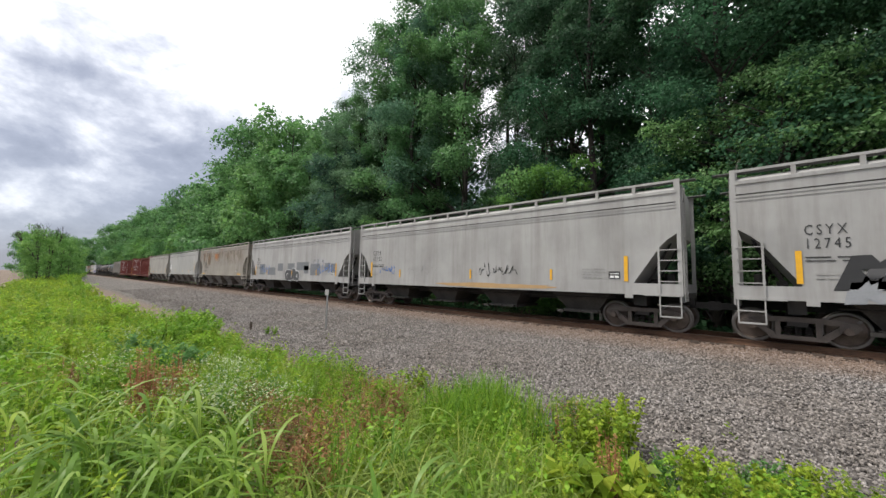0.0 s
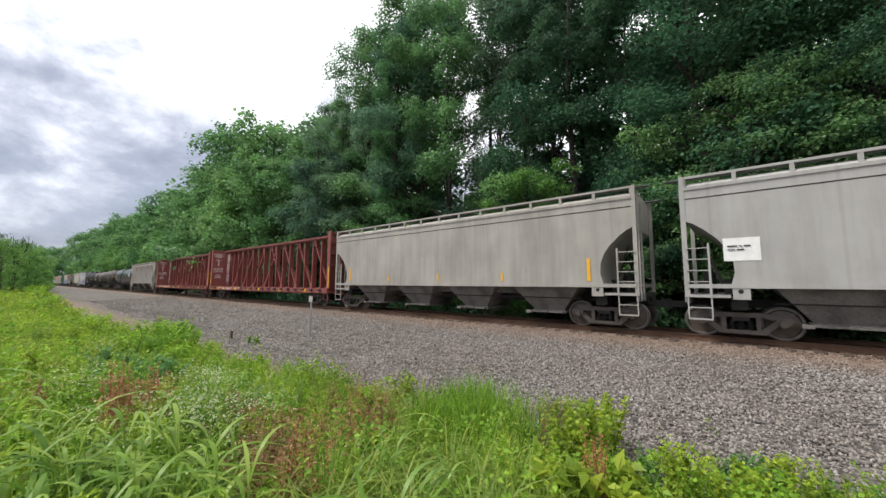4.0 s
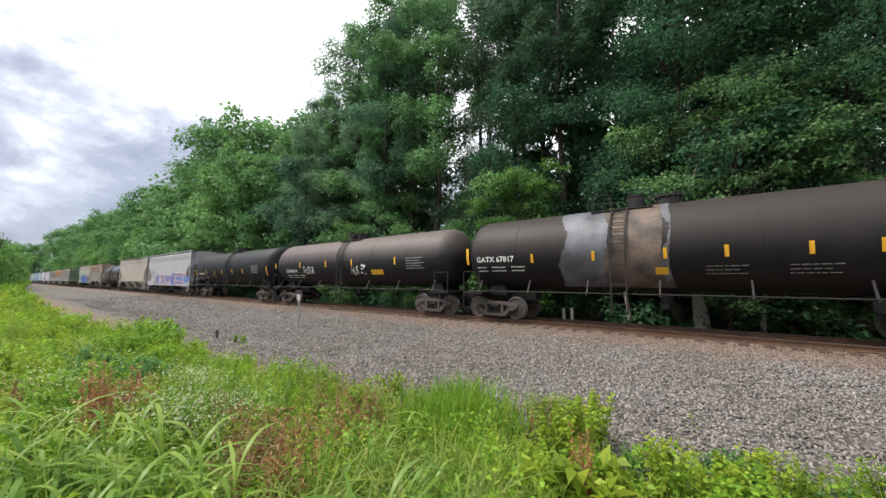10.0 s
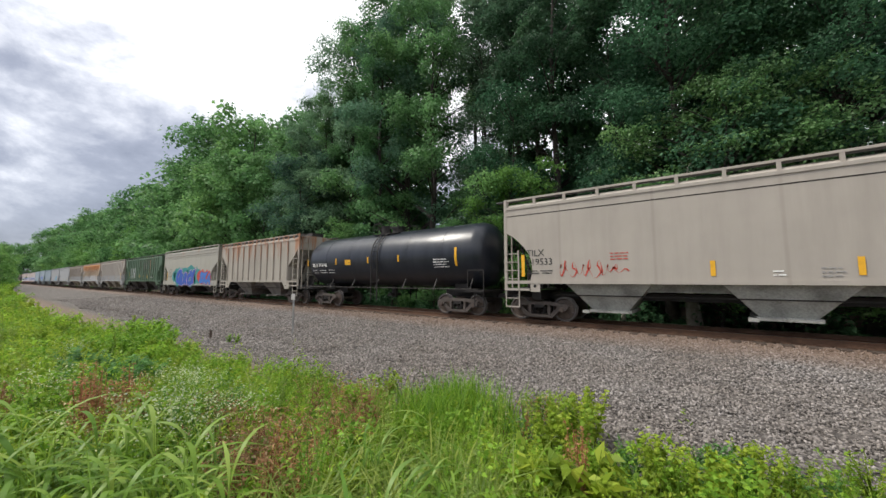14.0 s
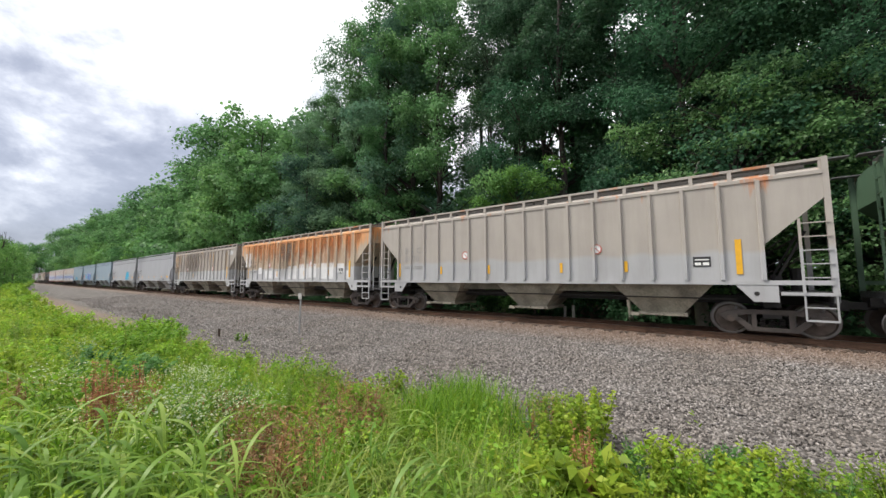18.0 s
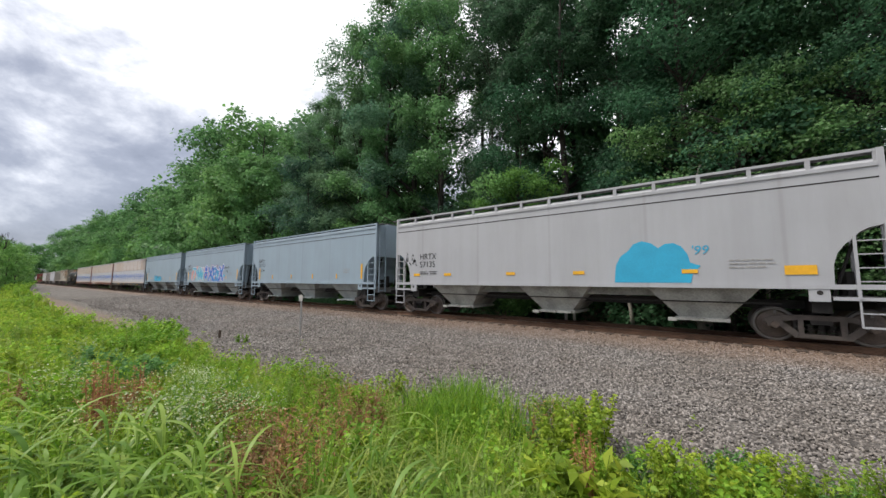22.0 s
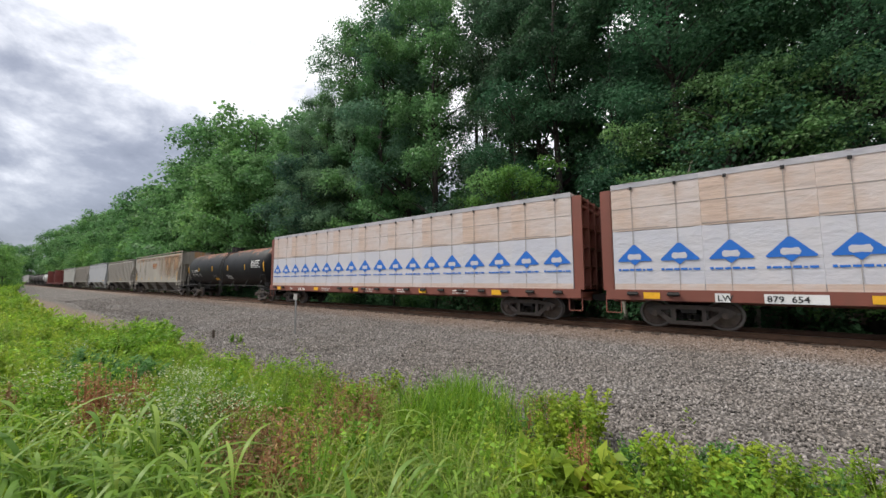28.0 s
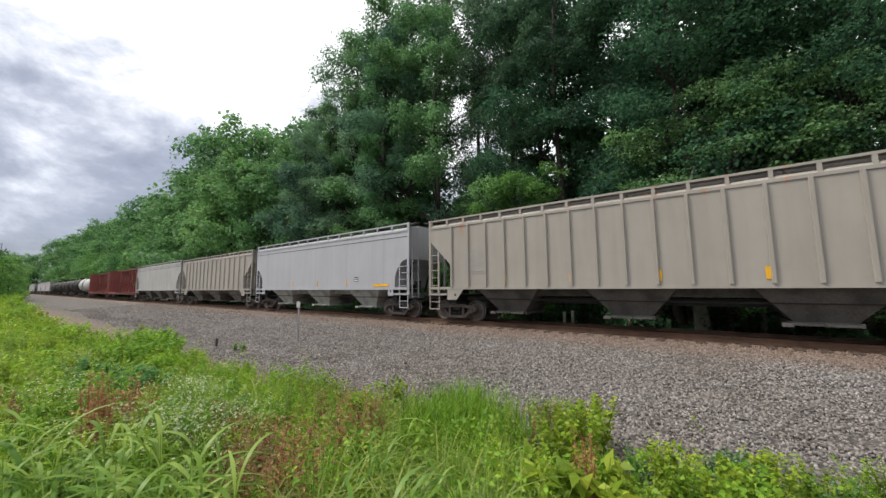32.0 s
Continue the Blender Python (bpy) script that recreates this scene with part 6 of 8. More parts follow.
    for x, y in ((-6.12, 1.83), (-6.33, 2.01), (-5.8, 2.0), (-5.55, 1.8), (-4.69, 1.1), (-4.9, 1.29), (-4.48, 1.49), (-4.58, 1.94), (-4.0, 1.1), (-3.77, 1.36), (-6.56, 0.53), (-6.3, 0.7)):
        for _ in range(2):
            plant(daisy[int(g.integers(3))], x + g.normal(0, 0.2), y + g.normal(0, 0.12), g.uniform(0.85, 1.05), WHITEW)
    for _ in range(30):
        x, y = g.uniform(-6.4, -2.6), g.uniform(0.35, 2.3)
        plant(daisy[int(g.integers(3))], x, y, g.uniform(0.65, 0.95), WHITEW)
    for _ in range(64):
        x = -15 * g.random() ** 1.1 + 0.8
        y = g.uniform(0.6, float(weed_edge(np.array(x))))
        k = int(g.integers(9))
        kind = (leafyp * 2 + fern)[k]
        plant(kind, x, y, g.uniform(0.55, 1.0), FERN if kind[1][1].materials[0] is WEED2 else GREEN)
    # taller feathery stems standing over the rest
    plume = [herb(780 + i, 6, 0.85 + 0.08 * i, 60, 0.05, 0.13, (WEED2, WEED, LONGGRASS)[i], 0.10) for i in range(3)]
    for _ in range(54):
        x = -13.5 * g.random() ** 1.15 - 1.0
        y = g.uniform(0.15, max(0.5, float(weed_edge(np.array(x))) - 0.4))
        plant(plume[int(g.integers(3))], x, y, g.uniform(0.65, 1.0) * (0.8 if y > 2.2 else 1.0), "tall feathery pale green weed")
    # arching long grass, clump by clump
    arch = [tuft(720 + i, 20, 0.5, 0.95, 0.010, 0.75, LONGGRASS, 0.10, 6, 2.6) for i in range(3)]
    reed = [reed_plant(730 + i, 5, 0.95) for i in range(4)]
    fresh = [tuft(740 + i, 70, 0.35, 0.68, 0.006, 0.45, GRASS2, 0.14, 4) for i in range(2)]

    def clump(me, x, y, scale, label):
        c = tagged(new("long_grass_clump", me), label, "grass", "long grass clumps")
        c.matrix_basis = Matrix.LocRotScale((x, y, float(ground_height(x, y)) - 0.01), Euler((0, 0, g.uniform(0, 6.28))), (scale,) * 3)

    for x, y in ((-2.98, 0.12), (-3.13, 0.21), (-2.96, 0.28), (-3.12, 0.39), (-2.84, 0.45), (-3.05, 0.58), (-2.7, 0.63), (-2.96, 0.8), (-2.58, 0.79), (-2.5, 0.29), (-2.54, 0.15), (-2.38, 0.43), (-2.26, 0.58), (-3.6, 0.3), (-3.5, 0.65), (-4.0, 0.4), (-2.2, 0.9), (-3.3, 0.0)):
        clump(reed[int(g.integers(4))], x + g.normal(0, 0.08), y + g.normal(0, 0.06), g.uniform(0.75, 1.1), "clump of long arching broad grass blades")
    for x, y in ((-2.38, 1.29), (-2.5, 1.52), (-2.12, 1.46), (-2.31, 1.78), (-2.02, 1.77), (-2.1, 2.07), (-1.75, 1.95), (-1.8, 2.27), (-1.88, 1.22), (-1.66, 1.37), (-1.5, 1.57), (-1.37, 1.97), (-1.44, 2.35), (-1.6, 2.6), (-2.3, 2.3), (-1.3, 2.7), (-2.6, 2.6), (-2.0, 2.9), (-3.4, 1.0), (-1.8, 3.2)):
        for j in range(3):
            clump(reed[int(g.integers(4))] if j == 0 and g.random() < 0.3 else arch[int(g.integers(3))], x + g.normal(0, 0.13), y + g.normal(0, 0.12), g.uniform(0.65, 0.95), "clump of long arching pale green grass blades")
    for _ in range(70):
        x = -11 * g.random() ** 1.2 - 1.2
        y = g.uniform(0.1, max(0.5, float(weed_edge(np.array(x))) - 0.3))
        clump((arch + fresh)[int(g.integers(5))], x, y, g.uniform(0.7, 1.0), "clump of long upright pale green grass")
    for x, y in ((-3.42, 3.85), (-3.56, 4.34), (-3.56, 4.7), (-3.38, 4.85), (-3.08, 4.9), (-2.64, 4.8), (-2.28, 4.39), (-2.85, 3.59), (-2.59, 3.96), (-2.9, 4.4), (-3.2, 4.2), (-3.1, 4.6)):
        for _ in range(2):
            clump(fresh[int(g.integers(2))], x + g.normal(0, 0.1), y + g.normal(0, 0.08), g.uniform(1.2, 1.45), "clump of fresh bright green upright grass")


make_weeds()


# ---- the train, car by car from the front ----
# places of the couplings along the track at 0 s
GAPS = [17.36, -0.74, -18.86, -36.80, -54.87, -73.13, -91.36, -114.31, -137.11, -155.08, -172.45, -188.22, -205.34, -222.15, -239.47, -257.12,
        -271.47, -284.58, -300.79, -318.52, -335.89, -353.55, -371.32, -388.67, -406.33, -423.13, -439.87, -456.45, -479.49, -502.84, -525.85, -543.61,
        -564.34, -582.03, -600.00, -617.41, -636.98, -657.12, -677.25, -692.25, -708.25, -724.25, -740.25, -756.25, -774.25, -792.25, -810.25, -828.25,
        -846.25, -864.25]
# how far it has rolled, time by time
TRAVEL = ((0.0, -0.36), (1.0, 17.87), (2.0, 35.88), (3.0, 53.55), (6.0, 107.04), (7.0, 124.90), (8.0, 142.96), (9.0, 160.82), (10.0, 178.90), (11.0, 196.93),
        (12.0, 214.70), (13.0, 231.83), (14.0, 249.96), (17.0, 303.53), (18.0, 321.08), (19.0, 338.75), (20.0, 356.49), (21.0, 374.26), (22.0, 392.72), (23.0, 410.80),
        (24.0, 428.69), (25.0, 446.55), (28.0, 499.55), (29.0, 517.47), (30.0, 535.55), (31.0, 553.33), (32.0, 570.84))

DUSTY = plain("dusty_bay_paint", (0.20, 0.185, 0.17), 0.75, 0.0, 0.5, 1.4)
GRATE = plain("dark_grating", (0.15, 0.15, 0.15), 0.7, 0.2, 0.4, 6)
GALV = plain("galvanised_grating", (0.34, 0.34, 0.34), 0.5, 0.4, 0.3, 3)
P_GREY = [paint("light_grey_paint_%s" % n, c, r, grime=g, seed=i, seams=s, rust_from=1.5) for i, (n, c, r, g, s) in enumerate((
    ("a", (0.375, 0.368, 0.361), 0.0, 0.42, 3.4), ("b", (0.385, 0.378, 0.370), 0.0, 0.38, 3.4), ("c", (0.390, 0.383, 0.376), 0.0, 0.36, 3.4), ("d", (0.335, 0.305, 0.265), 0.05, 0.45, 2.4),
    ("e", (0.405, 0.398, 0.384), 0.0, 0.30, 2.6), ("f", (0.372, 0.351, 0.322), 0.0, 0.38, 2.6)))]
P_BEIGE = paint("beige_paint", (0.388, 0.350, 0.308), 0.0, grime=0.16, seed=7, seams=3.0)
P_TANGREY = paint("weathered_grey_ribbed_paint", (0.365, 0.338, 0.312), 0.10, grime=0.35, seed=8)
P_WHITE = paint("clean_white_grey_paint", (0.382, 0.388, 0.415), 0.0, grime=0.12, seed=9, seams=3.2)
P_SKY = [paint("pale_blue_grey_paint_%s" % n, (0.265, 0.338, 0.405), 0.0, grime=0.12, seed=10 + i, seams=3.2) for i, n in enumerate("abc")]
P_PURP = paint("cool_white_paint", (0.392, 0.392, 0.414), 0.0, grime=0.15, seed=14, seams=3.4)
P_CREAM = paint("cream_paint", (0.365, 0.352, 0.305), 0.05, grime=0.15, seed=15, seams=3.4)
P_GREEN = paint("faded_green_paint", (0.070, 0.130, 0.080), 0.05, grime=0.12, seed=16, rust_from=2.0)
P_RUSTED = paint("rust_streaked_white_paint", (0.392, 0.357, 0.307), 0.45, grime=0.3, seed=17, rust_col=(0.30, 0.13, 0.06), rust_from=0.5)
P_BAND = paint("grey_over_white_paint", (0.40, 0.362, 0.325), 0.14, grime=0.22, seed=18, band=(1.3, 2.35, (0.41, 0.41, 0.42)), band_soft=0.15, rust_from=2.0)
P_ORANGE = paint("orange_rusted_paint", (0.45, 0.37, 0.28), 0.82, grime=0.10, seed=19, rust_col=(0.60, 0.27, 0.095), band=(1.3, 2.35, (0.45, 0.45, 0.46)), rust_from=1.9)
P_SOOTY = paint("sooty_tan_paint", (0.375, 0.332, 0.292), 0.16, grime=0.2, seed=20, grime_col=(0.26, 0.20, 0.15), rust_col=(0.46, 0.27, 0.13), band=(1.3, 2.42, (0.46, 0.465, 0.47)), band_soft=0.06, rust_from=2.2)
P_STAIN = paint("rust_stained_beige_paint", (0.357, 0.328, 0.285), 0.28, grime=0.3, seed=21, rust_col=(0.40, 0.20, 0.08), seams=2.4)
P_RIB2 = paint("tan_grey_ribbed_paint", (0.335, 0.307, 0.271), 0.05, grime=0.2, seed=22)
P_TANK = paint("glossy_black_tank_paint", (0.014, 0.018, 0.027), 0.0, grime=0.3, grime_col=(0.055, 0.06, 0.075), seed=23, rough=0.30)
P_TANK5 = paint("matt_black_tank_paint", (0.009, 0.011, 0.014), 0.0, grime=0.2, grime_col=(0.03, 0.03, 0.032), seed=31, rough=0.6, spec=0.25)
# dusty brown above; the near-black lower half also has underside shade in its colour
P_TANK2 = paint("brown_tank_paint_shaded_below", (0.034, 0.027, 0.025), 0.0, grime=0.15, grime_col=(0.06, 0.045, 0.038), seed=24, rough=0.6, band=(0, 0.25, (0.008, 0.0075, 0.008)), band_soft=1.1, spec=0.3)
P_TANK3 = paint("dusty_brown_tank_paint_shaded_below", (0.105, 0.085, 0.080), 0.0, grime=0.12, grime_col=(0.05, 0.04, 0.036), seed=25, rough=0.6, band=(0, 0.35, (0.008, 0.008, 0.010)), band_soft=0.9, spec=0.35)
P_TANK4 = paint("black_tank_paint_with_rusty_crown", (0.010, 0.011, 0.013), 0.85, grime=0.15, grime_col=(0.035, 0.033, 0.03), seed=26, rough=0.55, rust_col=(0.20, 0.075, 0.04), rust_from=0.5, rust_top=1.6, spec=0.25)
P_TANKW = paint("white_tank_paint", (0.492, 0.492, 0.484), 0.0, grime=0.3, seed=27, rough=0.5)
P_RED = paint("oxide_red_paint", (0.215, 0.054, 0.045), 0.1, grime=0.3, grime_col=(0.22, 0.12, 0.11), seed=28, rust_col=(0.20, 0.06, 0.04))
P_RED2 = paint("faded_brown_red_paint", (0.205, 0.065, 0.046), 0.15, grime=0.3, grime_col=(0.13, 0.07, 0.05), seed=29, rust_col=(0.2, 0.08, 0.05))
P_UMBER = paint("sooty_umber_paint", (0.035, 0.027, 0.025), 0.1, grime=0.2, grime_col=(0.05, 0.04, 0.035), seed=30, rust_col=(0.10, 0.05, 0.035))
B_LIGHT = plain("pale_bay_paint", (0.43, 0.43, 0.40), 0.7, 0.0, 0.45, 1.4)
B_TAN = plain("tan_bay_paint", (0.36, 0.325, 0.26), 0.75, 0.0, 0.5, 1.4)
B_BLUE = plain("pale_blue_bay_paint", (0.36, 0.395, 0.395), 0.65, 0.0, 0.3, 1.4)
S_RUST = stain_mat("brown_rust_film", (0.25, 0.16, 0.10), 0.62, (1.3, 1.3, 0.5))
S_TAN = stain_mat("tan_rust_film", (0.33, 0.205, 0.115), 0.85, (0.9, 0.9, 0.35))
S_ORANGE = stain_mat("orange_rust_film", (0.50, 0.21, 0.075), 0.85, (2.0, 2.0, 0.7))
S_BLUE = stain_mat("faded_blue_spray", (0.10, 0.22, 0.50), 0.35, (1.5, 1.5, 1.2))
S_DEEP = stain_mat("deep_red_rust_film", (0.42, 0.13, 0.035), 0.75, (3.0, 3.0, 0.5))
S_DUST = stain_mat("thin_dust_film", (0.27, 0.235, 0.20), 0.3, (1.2, 1.2, 0.6))
S_PANEL = stain_mat("brown_soot_film_on_a_panel", (0.135, 0.102, 0.08), 1.3, (0.8, 0.8, 0.4), 0.03)
S_HAZE = stain_mat("grey_dust_film_on_a_panel", (0.17, 0.165, 0.145), 1.1, (0.8, 0.8, 0.4), 0.03)
S_BROWN = stain_mat("tan_rust_film_on_a_panel", (0.21, 0.145, 0.09), 1.1, (0.8, 0.8, 0.4), 0.03)
S_OCHRE = stain_mat("ochre_rust_film_on_a_panel", (0.46, 0.29, 0.14), 0.95, (1.0, 1.0, 0.5), 0.03)
S_SOOT = stain_mat("soot_film", (0.11, 0.09, 0.075), 0.85, (1.6, 1.6, 0.5))
B_MID = plain("brown_grey_bay_paint", (0.12, 0.11, 0.10), 0.8, 0.0, 0.5, 1.4)
# near black: shade under floors, belts and roof walks is put into this colour
B_DARK = plain("shade_dark_paint", (0.055, 0.05, 0.045), 0.8, 0.0, 0.5, 1.4)


def build_train():
    rng = random.Random(4)
    # three long grey hoppers with deep sills
    for k, num, m, lab in ((0, "12745", P_GREY[0], "long smooth-sided sooty grey covered hopper with black spray paint"), (1, "13105", P_GREY[1], "long smooth-sided covered hopper in sooty light grey, scribbled with tags"),
                           (2, "13259", P_GREY[2], "long smooth-sided covered hopper in light grey with overpainted grey patches")):
        # bays take the dark colour that stands for shade behind the deep sills
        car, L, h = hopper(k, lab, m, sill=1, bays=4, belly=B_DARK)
        marks(car, "CSYX", num, -7.06, 2.52, 0.37, BLACK, 0.66, spaced=1.4)
        stripes(car, (-7.18,), 1.62, 0.85, 0.12)
        stripes(car, (-4.6, 0.3, 4.2), 1.6, 0.42, 0.09)
        stripes(car, (6.85,), 1.6, 0.85, 0.12)
        small_print(car, -6.9, 1.85, GREYW, 2, 0.55)
        small_print(car, 5.4, 2.0, GREYW, 4, 0.9)
        data_box(car, 6.3, 1.68)
        if k == 0:
            tag_art(car, -6.5, 1.5, "MN", 1.0, BLACK, BLACK, 0.3, 1.3)
            tag_art(car, -6.4, 1.22, "KUZ", 0.6, SPRAY["grey"], SPRAY["grey"], 0.3, 1.8)
        if k == 1:
            decal(car, scrawl(BLACK, 1.9, 0.62, 3), 0.8, 1.72, name="graffiti", label="thin black spray scrawl")
            decal(car, scrawl(GREYW, 2.0, 0.75, 8, 0.022), -3.9, 1.7, name="graffiti", label="faint grey spray scrawl")
            decal(car, scrawl(SPRAY["blue"], 1.2, 0.45, 12), -6.3, 1.85, name="graffiti", label="blue spray scrawl")
            blob(car, cloud_blob(rng, 6.5, 0.2, 26), 1.5, 1.32, SPRAY["tan"], 0.004, y=-HALF - 0.012)
        if k == 2:
            for x, z, w, hh in ((-6.3, 1.62, 1.2, 0.95), (-4.4, 1.6, 1.5, 0.65), (-2.4, 1.95, 1.0, 0.62), (-0.5, 2.0, 1.2, 0.55), (1.1, 2.0, 1.9, 0.62), (2.3, 1.75, 0.7, 0.6), (3.3, 1.62, 1.4, 0.85), (5.4, 1.9, 0.7, 0.6), (6.2, 1.85, 0.6, 0.6)):
                blob(car, [(0, 0), (w, 0), (w, hh), (0, hh)], x, z, SPRAY["patch"])
            tag_art(car, -0.9, 1.28, "GERO", 0.95, SPRAY["coal"], SPRAY["white"], 0.0, 1.0, grow=0.05)
            decal(car, scrawl(SPRAY["blue"], 1.5, 0.7, 15), -5.6, 1.7, name="graffiti", label="blue spray scrawl")
            stain(car, -6.2, -4.3, 1.6, 2.5, S_BLUE, 0.018)
            decal(car, scrawl(SPRAY["blue"], 2.4, 0.8, 19, 0.05), 4.4, 1.72, name="graffiti", label="blue spray scrawl")
            stain(car, 3.2, 6.9, 1.6, 2.8, S_BLUE, 0.018)
    car, L, h = hopper(3, "smooth-sided covered hopper, tan-grey with brown rust stains", P_GREY[3], bays=4, belly=DUSTY)
    stain(car, -8.2, 8.0, 2.5, 4.15, S_RUST, label="brown rust running down from the roof seam")
    stain(car, -8.2, -3.4, 2.3, 4.3, S_RUST, 0.010)
    stain(car, -2.5, -0.8, 3.0, 4.0, S_ORANGE, 0.010)
    marks(car, "FURX", "854359", -6.1, 2.25, 0.42, BLACK, 0.95)
    stripes(car, (-6.3, 6.25), 1.56, 0.10, 0.9)
    data_box(car, 5.4, 1.8)
    car, L, h = hopper(4, "smooth-sided covered hopper in pale sooty grey", P_GREY[4], bays=4, belly=DUSTY)
    blob(car, [(0, 0), (0.8, 0), (0.8, 0.65), (0, 0.65)], -7.5, 2.2, WHITE)
    small_print(car, -7.4, 2.6, BLACK, 2, 0.6, y=-HALF - 0.012)
    stripes(car, (7.16,), 1.79, 0.8, 0.12)
    stripes(car, (6.9,), 2.6, 0.8, 0.07, mat=SPRAY["tan"])
    stripes(car, (-4.0, 0.9, 4.26), 1.75, 0.35)
    data_box(car, 5.3, 1.8)
    small_print(car, 6.0, 2.2, GREYW, 3, 0.7)
    car, L, h = hopper(5, "smooth-sided covered hopper in dull tan grey", P_GREY[5], bays=4, belly=DUSTY)
    stripes(car, (-h + 1.5, h - 1.5), 1.65, 0.8, 0.12)
    stripes(car, (-3.5, 0, 3.5), 1.65, 0.35)
    for k, num in ((6, "627   197"), (7, "626   593")):
        car, L, h = centerbeam(k, "empty oxide-red centerbeam flat car with an open steel truss", P_RED, shift=0.28 if k == 6 else -0.15)
        part("lettering", letters("DWC", 0.26, WHITE, offset=.006), car, (-7.29, -1.535, 0.93))
        part("lettering", letters(num, 0.26, WHITE, offset=.006), car, (-5.98, -1.535, 0.93))
        for x in (-h + 0.35, -8.6, -4.3, -1.8, 0.64, 4.5, 8.0):
            part("reflector", cached("cbref", lambda: Shape().box(0, 0.45, -0.004, 0, 0, 0.2).mesh("reflector", YELLOW)), car, (x, -1.535, 0.93), "yellow reflective marker")
        stripes(car, (-6.19,), 0.93, 0.2, 0.2, y=-1.52)
        small_print(car, -3.75, 1.10, WHITE, 2, 1.0, -1.52)
        small_print(car, -8.1, 1.08, WHITE, 1, 0.7, -1.52)
        stripes(car, (-h - 0.2, h + 0.2), 1.28, 1.35, 0.10, y=-1.418)
        for d in (-1, 1):
            rows = [(0.0, 0.95, 0.07), (0.1, 0.6, 0.07), (0.22, 0.8, 0.06), (0.32, 0.5, 0.06), (0.62, 0.45, 0.09), (0.78, 0.14, 0.1), (0.92, 0.14, 0.1), (1.06, 0.14, 0.1), (1.2, 0.2, 0.1), (1.5, 0.85, 0.06), (1.62, 0.95, 0.06), (1.74, 0.7, 0.06),
                    (1.86, 0.95, 0.06), (2.15, 0.3, 0.06), (2.3, 0.5, 0.09), (2.45, 0.6, 0.07)]
            part("small_print", bars(WHITE, [(-w / 2, -z, w, t) for z, w, t in rows], True), car, Matrix.Translation((d * (h - 0.046), -0.85, 4.55)) @ Matrix.Rotation(-d * math.pi / 2, 4, "Z"))
        for xx in (-h + 0.25, h - 1.02):
            part("small_print", bars(WHITE, [(0.06 + (0.2 if i % 9 == 7 else 0), 3.55 - i * 0.105 - 0.12 * (i // 9), 0.72 - (0.4 if i % 9 == 7 else 0.08 * (i % 3)), 0.07) for i in range(27)], True), car, (xx, -0.115, 1.0))
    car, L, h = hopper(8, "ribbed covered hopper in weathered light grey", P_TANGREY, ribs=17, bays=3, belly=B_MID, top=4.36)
    stain(car, -7.8, 7.8, 3.2, 4.25, S_RUST, 0.006)
    stain(car, -7.0, 7.5, 1.6, 3.4, S_DUST, 0.006)
    marks(car, "A  EX", "11138", -6.5, 1.97, 0.40, BLACK, 0.9, spaced=1.2)
    stripes(car, (-7.0, 6.15), 1.73, 0.93, 0.13)
    stripes(car, (-4.63, -1.95, 0.7, 3.3), 1.8, 0.38, 0.11)
    car, L, hl, r, mid = tank(9, "glossy black tank car with white lettering", P_TANK, ladder_at=-0.1)
    tank_marks(car, L, mid, r, "TILX 251366", -7.05, 2.5, 0.27)
    tank_stripes(car, (-8.05, hl - 0.3), 2.35, mid, r, 0.6, 0.12)
    tank_stripes(car, (-5.35, -2.58, 0.71, 4.13), 2.52, mid, r)
    on_tank(car, bars(WHITE, [(0, i * 0.12, 1.5 - 0.2 * (i % 2), 0.06) for i in range(6)], True), hl - 2.0, 2.7, mid, r, "small_print")
    on_tank(car, bars(WHITE, [(0, 0, 0.75, 0.03), (0, 0.32, 0.75, 0.03), (0, 0, 0.03, 0.35), (0.72, 0, 0.03, 0.35), (0.1, 0.1, 0.25, 0.12), (0.42, 0.1, 0.2, 0.12)]), 5.2, 1.95, mid, r, "data_panel")
    for x in (-1.05, 1.09, 3.58):
        on_tank(car, bars(GREYW, [(0, i * 0.1, 0.9, 0.04) for i in range(3)], True), x, 2.1, mid, r, "small_print")
    car, L, hl, r, mid = tank(10, "brown-black tank car with a bare grey patch amidships", P_TANK2, ladder_at=-1.15)
    tank_marks(car, L, mid, r, "GATX 67817", -6.75, 2.38, 0.32)
    tank_stripes(car, (-7.2, 6.3), 2.3, mid, r, 0.7, 0.12)
    tank_stripes(car, (-4.2, -1.94, 0.2, 1.7, 3.4, 4.6), 2.3, mid, r + 0.014, 0.34)
    wrap_patch(car, -3.1, -1.5, mid, r, BARE)
    wrap_patch(car, -1.6, 0.12, mid, r + 0.003, PEELED, "brown peeling band of old jacket")
    wrap_patch(car, 0.08, 0.34, mid, r, BARE)
    on_tank(car, Shape().box(0, 0.35, -0.004, 0, 0, 0.26).mesh("placard", YELLOW), -0.1, 1.75, mid, r + 0.014, "placard", "yellow warning panel")
    on_tank(car, bars(GREYW, [(0, i * 0.11, 1.1 - 0.2 * (i % 2), 0.05) for i in range(6)], True), 4.9, 2.35, mid, r, "small_print")
    for x in (1.2, 3.0):
        on_tank(car, bars(GREYW, [(0, i * 0.13, 1.0 - 0.2 * (i % 2), 0.03) for i in range(3)], True), x, 1.75, mid, r, "small_print")
    on_tank(car, Shape().prism([(0, -0.2), (0.2, 0), (0, 0.2), (-0.2, 0)], -0.004, 0.0).mesh("placard", WHITE), 5.5, 1.65, mid, r, "placard", "white diamond placard")
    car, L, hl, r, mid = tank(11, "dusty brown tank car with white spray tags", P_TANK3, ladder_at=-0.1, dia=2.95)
    blob_k = bars(BLACK, [(-0.1, -0.08, 2.1, 0.4)])
